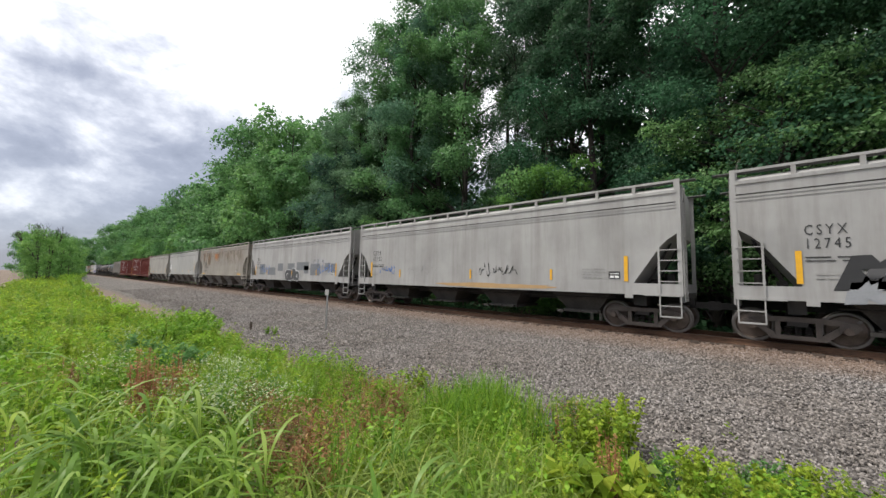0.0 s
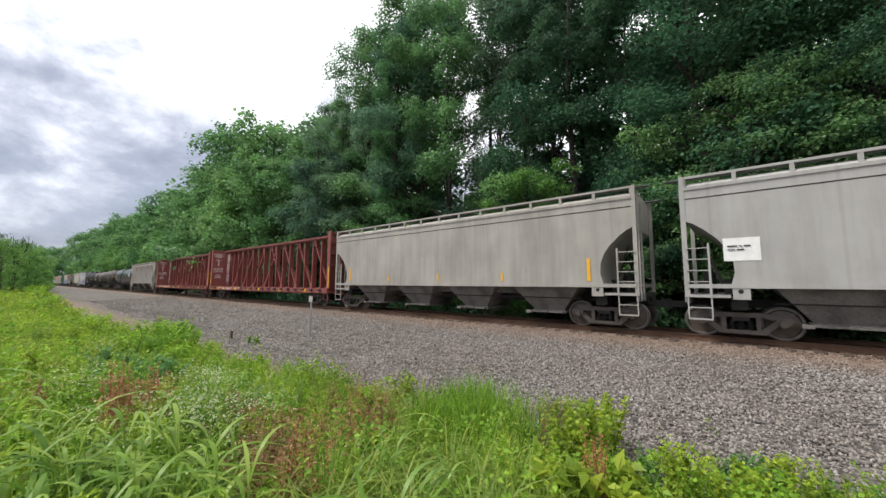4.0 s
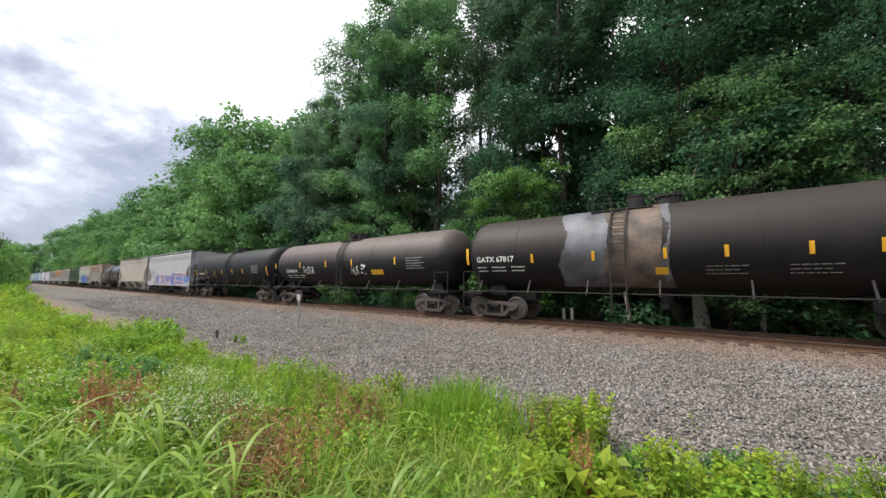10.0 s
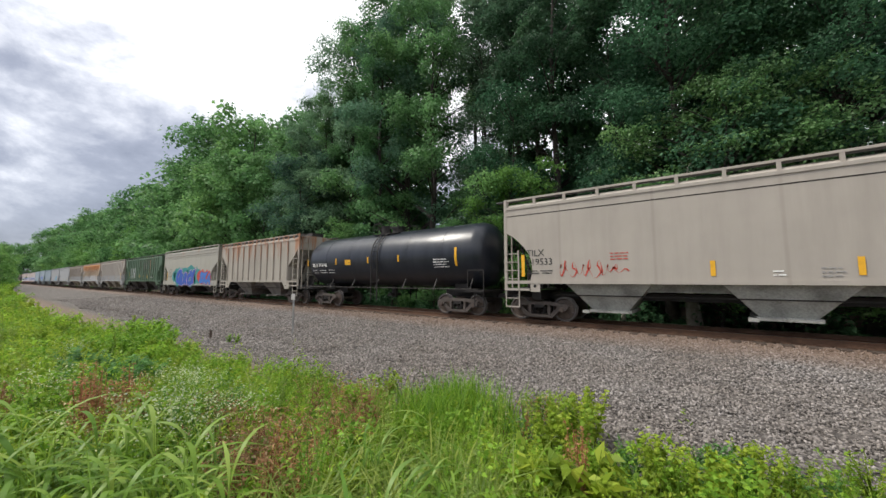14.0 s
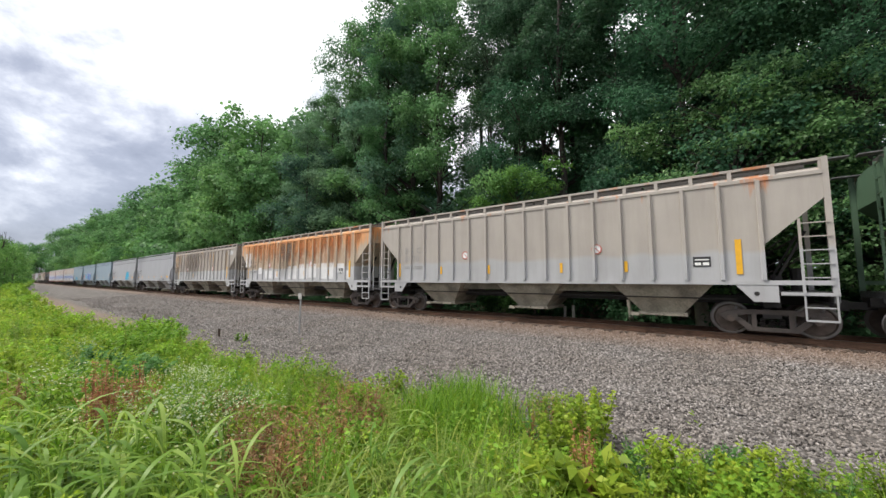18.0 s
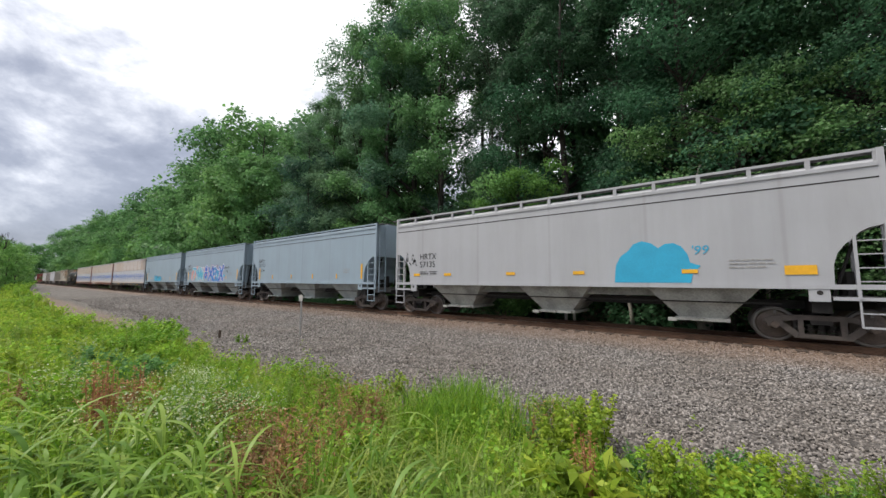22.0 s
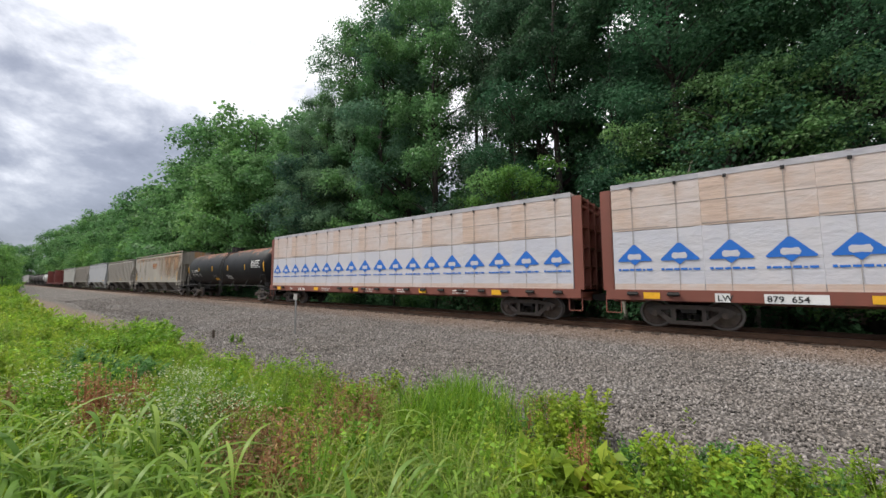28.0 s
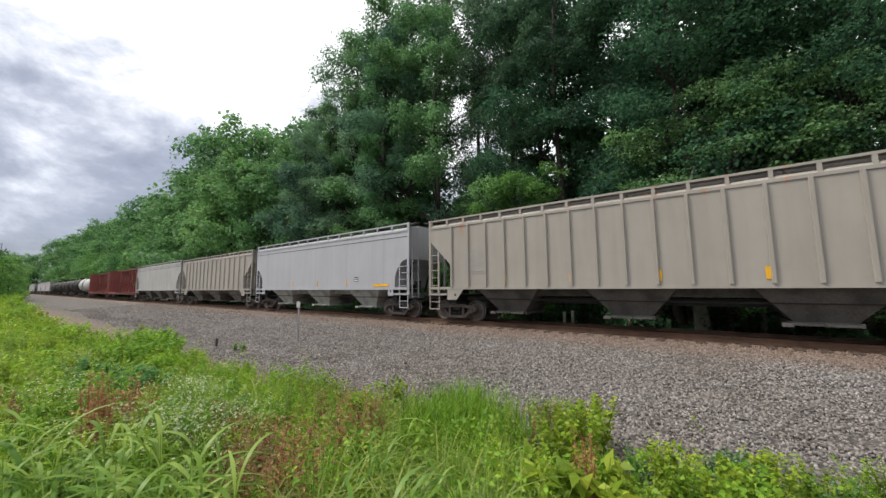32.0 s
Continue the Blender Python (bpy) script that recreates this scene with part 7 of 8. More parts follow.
    on_tank(car, blob_k, -6.45, 2.15, mid, r - 0.004, "painted_patch")
    tank_marks(car, L, mid, r, "SRIX 80399", -6.45, 2.15, 0.29)
    tank_stripes(car, (-7.9, -4.6, -1.6, 1.0, 4.6), 2.45, mid, r, 0.4)
    on_tank(car, Shape().box(0, 2.3, -0.002, 0, 0, 0.75).mesh("stencil_panel", BLACK), -6.75, 1.86, mid, r - 0.004, "stencil_panel", "black repainted panel")
    for word, size, x0, z0 in (("SKEUR", 0.62, -4.3, 2.05), ("HUSET", 0.66, 0.8, 1.95)):
        for i, ch in enumerate(word):
            on_tank(car, letters(ch, size * rng.uniform(0.85, 1.25), WHITE, rng.uniform(0.0, 0.5), -0.002, 0.72), x0 + i * size * 0.42, z0 + rng.uniform(-0.07, 0.07), mid, r, "graffiti", "white spray tag")
    on_tank(car, Shape().box(0, 1.0, -0.004, 0, 0, 0.3).mesh("placard", YELLOW), 2.6, 1.9, mid, r, "placard", "yellow warning panel")
    on_tank(car, bars(GREYW, [(0, i * 0.13, 1.2 - 0.2 * (i % 2), 0.06) for i in range(5)], True), 5.4, 2.2, mid, r, "small_print")
    car, L, hl, r, mid = tank(12, "plain matt black tank car with yellow markers", P_TANK5, ladder_at=0.3)
    tank_marks(car, L, mid, r, "GATX 89361", -6.7, 2.15, 0.29)
    tank_stripes(car, (-7.3, hl - 0.35), 2.0, mid, r, 0.7, 0.12)
    tank_stripes(car, (-4.65, -2.6, -0.88, 1.3, 3.4), 2.15, mid, r, 0.42, 0.13)
    on_tank(car, bars(GREYW, [(0, i * 0.1, 0.9, 0.04) for i in range(4)], True), -3.4, 1.85, mid, r, "small_print")
    on_tank(car, bars(GREYW, [(0, i * 0.13, 1.2, 0.06) for i in range(5)], True), 5.0, 2.2, mid, r, "small_print")
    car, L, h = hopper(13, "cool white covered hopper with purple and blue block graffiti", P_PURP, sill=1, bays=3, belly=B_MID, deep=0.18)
    marks(car, "FURX", "851095", -6.25, 2.4, 0.34, BLACK)
    for x, w, hh in ((-3.6, 2.4, 1.1), (-1.2, 2.2, 1.0), (0.4, 1.2, 0.9), (2.6, 2.4, 1.5), (4.8, 2.0, 1.3), (6.6, 2.6, 0.9)):
        blob(car, cloud_blob(rng, w, hh), x, 1.75, SPRAY["blue"], 0.002, y=-HALF - 0.012)
    tag_art(car, -5.0, 1.22, "RATRDE", 1.25, SPRAY["purple"], SPRAY["white"], 0.1, 1.12, grow=0.015)
    tag_art(car, 0.7, 1.2, "FIELZZ", 1.5, SPRAY["purple"], SPRAY["white"], 0.1, 0.98, grow=0.015)
    tag_art(car, -7.2, 1.95, "Stres", 0.42, BLACK, BLACK, 0.3, grow=-0.01)
    tag_art(car, 6.9, 3.1, "SWAVE", 0.5, SPRAY["lilac"], SPRAY["lilac"], 0.3, grow=-0.02)
    stripes(car, (-7.3, 6.7), 1.75, 0.85, 0.12)
    stripes(car, (-2.8, -0.5, 2.2, 5.0), 1.95, 0.4, 0.12, y=-HALF - 0.03)
    car, L, h = hopper(14, "smooth beige covered hopper with a small orange tag", P_BEIGE, bays=3, belly=B_LIGHT)
    marks(car, "TILX", "519533", -7.3, 2.14, 0.36, BLACK, 0.95)
    decal(car, scrawl(SPRAY["red"], 2.2, 0.6, 31, 0.045), -6.1, 1.7, name="graffiti", label="faded red spray scrawl")
    stripes(car, (-7.45, 6.6), 1.7, 0.85, 0.13)
    stripes(car, (-1.57, 1.28, 4.3), 1.68, 0.45, 0.12)
    small_print(car, -0.3, 1.78, WHITE, 2, 0.35)
    small_print(car, 0.6, 1.85, GREYW, 3, 0.5)
    small_print(car, -4.3, 2.45, SPRAY["red"], 3, 0.8)
    car, L, hl, r, mid = tank(15, "short glossy black tank car with a yellow panel", P_TANK, ladder_at=0.0)
    tank_marks(car, L, mid, r, "TILX 303345", -5.9, 2.4, 0.29)
    tank_stripes(car, (5.3,), 2.2, mid, r, 0.85, 0.12)
    tank_stripes(car, (-6.4, -3.45, 1.73, -0.6), 2.5, mid, r, 0.34)
    on_tank(car, Shape().box(0, 0.5, -0.004, 0, 0, 0.3).mesh("placard", YELLOW), -2.6, 2.45, mid, r, "placard", "yellow warning panel")
    on_tank(car, bars(WHITE, [(0, i * 0.12, 0.9 - 0.15 * (i % 2), 0.06) for i in range(4)], True), 4.0, 2.15, mid, r, "small_print")
    car, L, h = hopper(16, "short ribbed covered hopper, white streaked with brown rust", P_RUSTED, ribs=11, bays=2, belly=DUSTY, top=4.36)
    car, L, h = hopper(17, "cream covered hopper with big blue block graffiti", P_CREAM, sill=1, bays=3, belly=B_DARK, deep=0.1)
    marks(car, "ATGX", "769", -5.62, 2.25, 0.33, SPRAY["coal"], 1.0, spaced=1.1)
    for x, w, hh in ((-2.6, 2.6, 1.9), (-0.8, 2.8, 2.2), (1.2, 2.6, 2.1), (2.8, 2.2, 1.7), (-3.9, 1.2, 1.2)):
        blob(car, cloud_blob(rng, w, hh, 22), x, 2.0, SPRAY["teal"], 0.002, y=-HALF - 0.012)
    for x, w, hh in ((4.0, 2.2, 1.4), (5.4, 1.8, 1.2)):
        blob(car, cloud_blob(rng, w, hh, 20), x, 1.9, SPRAY["red"], 0.003, y=-HALF - 0.012)
    tag_art(car, -3.2, 1.3, "GEROY", 1.55, SPRAY["deep"], SPRAY["pink"], 0.15, 1.15, y=-HALF - 0.006, grow=0.05)
    tag_art(car, 3.6, 1.35, "SKA", 1.2, SPRAY["blue"], SPRAY["red"], 0.15, 1.1, y=-HALF - 0.006, grow=0.05)
    part("graffiti", letters("20", 0.25, WHITE, 0.1, 0.004), car, (-3.5, -HALF - 0.04, 1.25), "white spray writing")
    stripes(car, (-6.1,), 1.6, 0.85, 0.13)
    car, L, h = hopper(18, "faded green ribbed covered hopper with dusty streaks", P_GREEN, ribs=17, bays=3, belly=B_DARK, top=4.36)
    for x, w in ((-5.3, 0.55), (-4.4, 0.55), (-3.3, 0.4)):
        blob(car, [(0, 0), (w, 0), (w, 1.35), (0, 1.35)], x, 1.85, SPRAY["chalk"])
    marks(car, "XC SX", "80162", -5.2, 2.3, 0.36, BLACK, y=-HALF - 0.01)
    for x0, x1, z0, m in ((-1.0, -0.2, 2.4, S_SOOT), (-0.15, 0.65, 1.6, S_DUST), (0.7, 1.5, 1.5, S_HAZE), (1.56, 2.36, 1.6, S_HAZE), (2.42, 3.2, 2.2, S_SOOT), (3.26, 4.05, 1.5, S_BROWN), (5.45, 5.6, 2.4, S_DEEP)):
        stain(car, x0, x1, z0, 4.27, m, 0.006 if m is not S_DEEP else 0.010)
    stripes(car, (-5.92, 6.2), 1.83, 0.95, 0.13)
    stripes(car, (-2.54, -0.6, 1.08, 2.89), 1.85, 0.42, 0.11)
    data_box(car, 4.3, 1.85, 0.5)
    data_box(car, 5.1, 1.85, 0.5)
    small_print(car, 4.9, 2.6, GREYW, 3, 0.7)
    for k, lab, m, num in ((19, "ribbed covered hopper, tan grey above a repainted white strip", P_BAND, "8870"), (20, "ribbed covered hopper heavily streaked with orange rust", P_ORANGE, "8864"), (21, "ribbed covered hopper, sooty tan above a pale lower strip", P_SOOTY, "8872")):
        car, L, h = hopper(k, lab, m, ribs=17, bays=3, belly=B_TAN, top=4.36, rail=P_BAND)
        marks(car, "BG CX", num, -6.4, 2.45, 0.44, GREYW if k == 19 else BLACK, 0.95, spaced=1.2)
        no_sign(car, (-2.68, -3.17, -3.96)[k - 19], 2.65, 0.17)
        no_sign(car, (2.84, 2.46, 3.16)[k - 19], 2.62, 0.17)
        stripes(car, (-6.75,), 1.7, 0.7, 0.11)
        stripes(car, (6.6,), 1.72, 0.98, 0.14)
        stripes(car, ((-4.04, -1.48, 1.59, 3.74), (-4.3, -2.0, 1.7, 4.5), (-4.45, -2.05, 0.93, 3.45))[k - 19], 1.82, 0.36, 0.1)
        if k < 21:
            data_box(car, 5.55, 1.95, 0.42)
        if k == 20:
            for i, (x, z, w, hh) in enumerate(((-7.3, 2.6, 0.9, 1.1), (-5.0, 2.0, 0.6, 0.5), (-3.9, 1.65, 1.1, 0.6), (-2.3, 1.7, 0.8, 0.5), (-0.4, 1.62, 1.1, 0.9), (0.9, 1.62, 1.2, 1.0), (2.2, 1.7, 0.9, 0.9), (3.4, 1.62, 1.6, 1.0), (5.2, 2.0, 0.9, 0.55), (6.1, 1.62, 0.5, 0.5))):
                blob(car, [(0, 0), (w, 0), (w, hh), (0, hh)], x, z, SPRAY["white"], 0.002)
            stain(car, -7.5, 7.5, 2.3, 4.3, S_ORANGE, 0.006)
            for x, z in ((-6.9, 2.6), (-5.7, 3.2), (-4.8, 2.9), (-3.4, 2.4), (-2.6, 3.0), (1.15, 2.2), (2.0, 3.0), (2.8, 2.5), (3.9, 3.0), (4.7, 2.3), (5.5, 2.7), (6.4, 2.1), (7.4, 3.2)):
                stain(car, x - 0.28, x + 0.28, z, 4.30, S_DEEP, 0.012)
            stain(car, -2.1, 0.6, 1.6, 4.25, S_SOOT, 0.012)
        if k == 21:
            blob(car, [(0, 0), (1.0, 0), (1.0, 0.36), (0, 0.36)], 6.75, 3.78, SPRAY["chalk"])
            for x0, x1, z0, m in ((-8.25, -6.75, 2.2, S_OCHRE), (-6.7, -5.9, 2.6, S_OCHRE), (-4.85, -4.05, 1.9, S_RUST), (-4.02, -3.2, 1.7, S_PANEL), (-3.16, -2.36, 1.6, S_PANEL), (-2.3, -1.5, 1.6, S_PANEL), (-1.44, -0.6, 1.7, S_PANEL),
                                  (-0.56, 0.35, 2.0, S_RUST), (0.44, 1.25, 2.1, S_RUST), (1.32, 2.1, 2.4, S_RUST), (2.25, 2.5, 2.4, S_OCHRE), (3.1, 3.3, 2.3, S_OCHRE), (6.2, 6.5, 2.3, S_OCHRE)):
                stain(car, x0, x1, z0, 4.27, m, 0.006)
    for k, num in ((22, "57133"), (23, "57135")):
        car, L, h = hopper(k, "clean white-grey smooth covered hopper" + (" with a blue graffiti blob" if k == 23 else ""), P_WHITE, bays=3, belly=B_LIGHT, small=True)
        marks(car, "HRTX", num, -6.8, 2.28, 0.40, BLACK, 1.0)
        stripes(car, (-h + 1.2, -5.07, -1.86, 0.83, 4.08), 1.86, 0.12, 0.40)
        stripes(car, (h - 1.75,), 1.80, 0.24, 0.6)
        small_print(car, 5.0, 2.2, GREYW, 3, 1.0)
        if k == 22:
            part("graffiti", letters("DASK  MEME", 0.36, BLACK, 0.2, -0.004), car, (3.4, -HALF - 0.05, 1.50), "black marker writing on the sill")
        else:
            blob(car, [(-1.05, 0), (1.05, 0), (1.1, 0.25), (1.3, 0.5), (1.05, 0.6), (1.0, 0.85), (0.85, 1.1), (0.65, 1.22), (0.42, 1.2), (0.25, 1.08), (0.05, 1.25), (-0.2, 1.33), (-0.45, 1.25), (-0.6, 1.05), (-0.85, 0.85), (-1.0, 0.55)], 3.05, 1.58, SPRAY["cyan"], name="graffiti", label="solid bright blue graffiti blob")
            part("graffiti", letters("'99", 0.38, SPRAY["cyan"], 0.2, 0.0), car, (4.1, -HALF - 0.012, 2.42), "blue spray writing")
            decal(car, scrawl(BLACK, 0.8, 0.8, 37, 0.05), -7.8, 2.25, name="graffiti", label="black spray scrawl")
    for k, num in ((24, "541135"), (25, "541145"), (26, "541124")):
        car, L, h = hopper(k, "pale blue-grey smooth covered hopper" + ("", " with large blue and cyan graffiti", " with a small cyan bubble tag")[k - 24], P_SKY[k - 24], bays=3, belly=B_BLUE, small=True, flush=True)
        marks(car, "HRTX", num, -6.75, 2.68, 0.36, BLACK, 1.0)
        stripes(car, (-h + 0.95, 5.99), 1.72, 0.85, 0.14)
        stripes(car, (-4.45, -1.73, 0.96, 3.6), 1.75, 0.3, 0.1)
        small_print(car, 4.3, 2.3, GREYW, 3, 0.9)
        if k == 25:
            for x, z, w, hh, m in ((-4.9, 2.15, 1.3, 1.2, "salmon"), (-3.9, 2.5, 1.5, 1.2, "salmon"), (-2.9, 2.1, 1.6, 1.3, "salmon"), (-2.2, 2.55, 1.0, 1.1, "pink"), (-5.3, 2.0, 0.7, 0.9, "pink"), (-0.8, 2.3, 1.0, 1.2, "mauve"),
                                   (0.6, 2.2, 2.2, 1.5, "mauve"), (1.9, 2.2, 2.2, 1.5, "mauve"), (0.05, 3.1, 0.35, 0.2, "mauve"), (0.55, 3.05, 0.3, 0.22, "mauve"), (1.35, 2.98, 0.6, 0.3, "purple"), (2.4, 2.75, 0.7, 0.5, "mauve"), (3.05, 1.9, 0.5, 0.4, "mauve")):
                blob(car, cloud_blob(rng, w, hh, 18), x, z, SPRAY[m], 0.002 + 0.0004 * rng.random(), name="graffiti", label="hazy spray-paint cloud")
            for x, z, r, m, depth in ((-1.38, 2.80, 0.34, "white", 0.004), (-1.38, 2.12, 0.44, "white", 0.0045), (-1.78, 2.3, 0.16, "white", 0.0042), (-1.0, 2.35, 0.17, "white", 0.0043), (-1.38, 2.80, 0.30, "royal", 0.008),
                                      (-1.38, 2.12, 0.39, "royal", 0.0085), (-1.78, 2.3, 0.12, "aqua", 0.0082), (-1.0, 2.35, 0.13, "aqua", 0.0083), (-1.48, 2.95, 0.09, "ice", 0.011), (-1.45, 2.2, 0.12, "salmon", 0.011), (-1.2, 1.95, 0.12, "aqua", 0.011)):
                blob(car, [(r * math.cos(a / 9 * math.pi), r * math.sin(a / 9 * math.pi)) for a in range(18)], x, z, SPRAY[m], depth, name="graffiti", label="round spray-painted spot")
            for i, (ch, x, w, hh, tilt) in enumerate((("T", -5.35, 1.0, 1.3, 0.2), ("Y", -4.5, 0.85, 1.25, 0.12), ("N", -3.8, 0.8, 1.25, 0.1), ("N", -3.0, 0.8, 1.2, 0.12))):
                wild_letter(car, ch, x, 1.66, w, hh, tilt, 0.17, "aqua", "royal", i)
            for i, (ch, x, w, hh, tilt) in enumerate((("X", -0.62, 1.0, 1.15, 0.05), ("E", 0.38, 0.6, 1.12, 0.14), ("D", 1.02, 0.7, 0.95, 0.1), ("E", 1.5, 0.35, 0.8, 0.1), ("X", 2.0, 0.85, 1.2, 0.1))):
                wild_letter(car, ch, x, 1.68, w, hh, tilt, 0.26, "royal", "aqua", i + 3)
            blob(car, [(0, 0), (0.55, -0.12), (0.1, -0.34)], 2.88, 2.22, SPRAY["aqua"], 0.02, name="graffiti", label="spray-painted arrow tip")
            part("graffiti", letters("XEDEX 20", 0.25, BLACK, 0.3, 0.002), car, (3.12, -HALF - 0.03, 2.72), "black spray writing")
            part("graffiti", letters("SCB", 0.28, BLACK, 0.3, 0.002), car, (3.55, -HALF - 0.03, 2.36), "black spray writing")
        if k == 26:
            tag_art(car, -3.1, 1.62, "DEMO", 0.8, SPRAY["cyan"], SPRAY["navy"], 0.0, 1.45, grow=0.02)
    for k, num in ((27, "481"), (28, "879  654"), (29, "274  105")):
        car, L, h = centerbeam(k, "brown-red centerbeam flat car loaded with wrapped lumber" if k > 27 else "dark brown centerbeam flat car loaded with wrapped lumber", P_RED2 if k > 27 else P_UMBER, 4.60)
        for x, w in ((-8.3, "TH" if k == 29 else "LW"), (-7.25, num)):
            part("number_panel", Shape().box(-0.05, 0.145 * len(w), 0, 0.004, -0.03, 0.22), car, (x, -1.532, 0.91), mat=SPRAY["white"] if k == 28 else P_RED2 if k > 28 else P_UMBER)
            part("lettering", letters(w, 0.23, BLACK if k == 28 else WHITE, offset=.004), car, (x, -1.538, 0.92))
        for x in (-h + 0.9, -5.4, -1.5, 3.5, 7.5):
            part("reflector", cached("cbref", None), car, (x, -1.535, 0.93), "yellow reflective marker")
        for x in (-4.6, -0.5, 2.0, 5.5):
            small_print(car, x, 1.05, WHITE, 2, 0.9, -1.52)
        lumber(car, h, GAPS[k], GAPS[k + 1])
    car, L, hl, r, mid = tank(30, "black tank car with rust along its crown", P_TANK4, ladder_at=0.6)
    tank_marks(car, L, mid, r, "TILX 258538", -6.85, 2.42, 0.30)
    tank_stripes(car, (-7.8, hl - 0.3), 2.3, mid, r, 0.7, 0.12)
    tank_stripes(car, (-5.0, -1.7, 1.73, 5.0), 2.45, mid, r, 0.45)
    on_tank(car, Shape().box(0, 0.8, -0.004, 0, 0, 0.26).mesh("placard", YELLOW), -1.7, 1.5, mid, r, "placard", "yellow warning panel")
    on_tank(car, bars(WHITE, [(0, i * 0.12, 1.5 - 0.2 * (i % 2), 0.06) for i in range(5)], True), hl - 2.4, 2.6, mid, r, "small_print")
    on_tank(car, bars(GREYW, [(0, i * 0.1, 1.0, 0.04) for i in range(3)], True), -1.9, 1.85, mid, r, "small_print")
    on_tank(car, bars(WHITE, [(0, i * 0.11, 1.0, 0.035) for i in range(4)], True), 1.1, 1.65, mid, r, "small_print")
    car, L, h = hopper(31, "smooth covered hopper, beige grey with rust stains and soot", P_STAIN, bays=4, belly=DUSTY)
    marks(car, "IILX", "645755", -8.65, 2.3, 0.38, BLACK, 0.95)
    stripes(car, (-8.76, h - 1.5), 1.67, 0.9, 0.13)
    stripes(car, (-6.11, -2.8, -0.21, 2.43, 5.2), 1.72, 0.34, 0.1)
    for x0, x1, z0, z1, m in ((-1.6, 0.5, 2.95, 3.75, S_ORANGE), (-1.3, -0.1, 3.0, 3.7, S_ORANGE), (0.8, 9.05, 1.9, 4.44, S_TAN), (3.5, 9.05, 1.6, 4.44, S_TAN), (-9.3, 9.0, 4.0, 4.46, S_TAN), (-9.0, -2.0, 1.6, 3.9, S_DUST)):
        stain(car, x0, x1, z0, z1, m, 0.018 + 0.001 * (x0 + z0))
    data_box(car, h - 3.0, 1.75)
    car, L, h = hopper(32, "ribbed covered hopper in clean tan grey", P_RIB2, ribs=17, bays=3, belly=B_MID, top=4.36)
    marks(car, "MC EX", "951350", -6.45, 2.45, 0.42, GREYW, 0.95)
    stripes(car, (-4.44, -1.8, 0.95, 3.46), 1.68, 0.34, 0.12)
    car, L, h = hopper(33, "clean white smooth covered hopper with a grey belly", P_WHITE, bays=3, belly=B_LIGHT, small=True)
    stripes(car, (h - 2.2,), 1.6, 0.14, 1.2)
    stripes(car, (-3, 0, 3.0), 1.66, 0.35)
    data_box(car, 3.7, 1.9)
    car, L, h = hopper(34, "ribbed covered hopper in pale beige", P_RIB2, ribs=15, bays=3, belly=DUSTY, top=4.36)
    car, L, h = hopper(35, "smooth covered hopper in pale dusty grey", P_GREY[4], bays=3, belly=DUSTY)
    for k in (36, 37):
        centerbeam(k, "empty oxide-red centerbeam flat car far down the line", P_RED)
    for k in range(38, 49):
        if k == 38:
            tank(k, "white tank car far down the line", P_TANKW)
        elif k in (39, 40, 41, 42, 46):
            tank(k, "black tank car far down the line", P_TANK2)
        else:
            hopper(k, "grey covered hopper far down the line", P_GREY[k % 3], bays=3)


def data_box(car, x, z, w=0.36, y=-HALF):
    """Dark consolidated stencil with paler print in it."""
    part("data_stencil", Shape().box(0, w, -0.003, 0, 0, w * 0.7), car, (x, y - 0.010, z), mat=BLACK)
    part("small_print", bars(WHITE, [(0.04, w * 0.1, w * 0.35, w * 0.2), (w * 0.55, w * 0.1, w * 0.35, w * 0.2), (0.04, w * 0.45, w * 0.8, w * 0.08)]), car, (x, y - 0.014, z))


def no_sign(car, x, z, r):
    s = Shape().lathe([(r * 0.82, -0.006), (r, -0.006), (r, 0.0), (r * 0.82, 0.0)], n=20)
    part("warning_disc", Shape().lathe([(0, -0.003), (r, -0.003), (r, 0.0)], n=20), car, (x, -HALF - 0.01, z), mat=SPRAY["white"])
    part("warning_ring", s.beam((-r * .55, -0.004, r * .55), (r * .55, -0.004, -r * .55), r * 0.13, 0.006), car, (x, -HALF - 0.014, z), "red prohibition ring", SPRAY["red"])


def wrap_patch(car, x0, x1, mid, r, mat, label="bare grey band where paint has gone"):
    """A collar of bare metal round the near side of a shell, with a ragged edge."""
    rng = random.Random(9)
    n = 60
    s = Shape()
    A = [-1.1 + 2.6 * i / n for i in range(n + 1)]
    E0 = [x0 + 0.16 * math.sin(a * 2.1 + 1) + 0.10 * math.sin(a * 5.3) + rng.uniform(-.05, .05) for a in A]
    E1 = [x1 + 0.05 * math.sin(a * 4.0) + rng.uniform(-.02, .02) for a in A]
    rr = r + 0.016
    pts = [(e, -math.cos(a) * rr, mid + math.sin(a) * rr) for a, e in zip(A, E0)] + [(e, -math.cos(a) * rr, mid + math.sin(a) * rr) for a, e in zip(A, E1)]
    s.add(pts, [(i, i + 1, i + n + 2, i + n + 1) for i in range(n)])
    part("bare_patch", s, car, label=label, mat=mat)


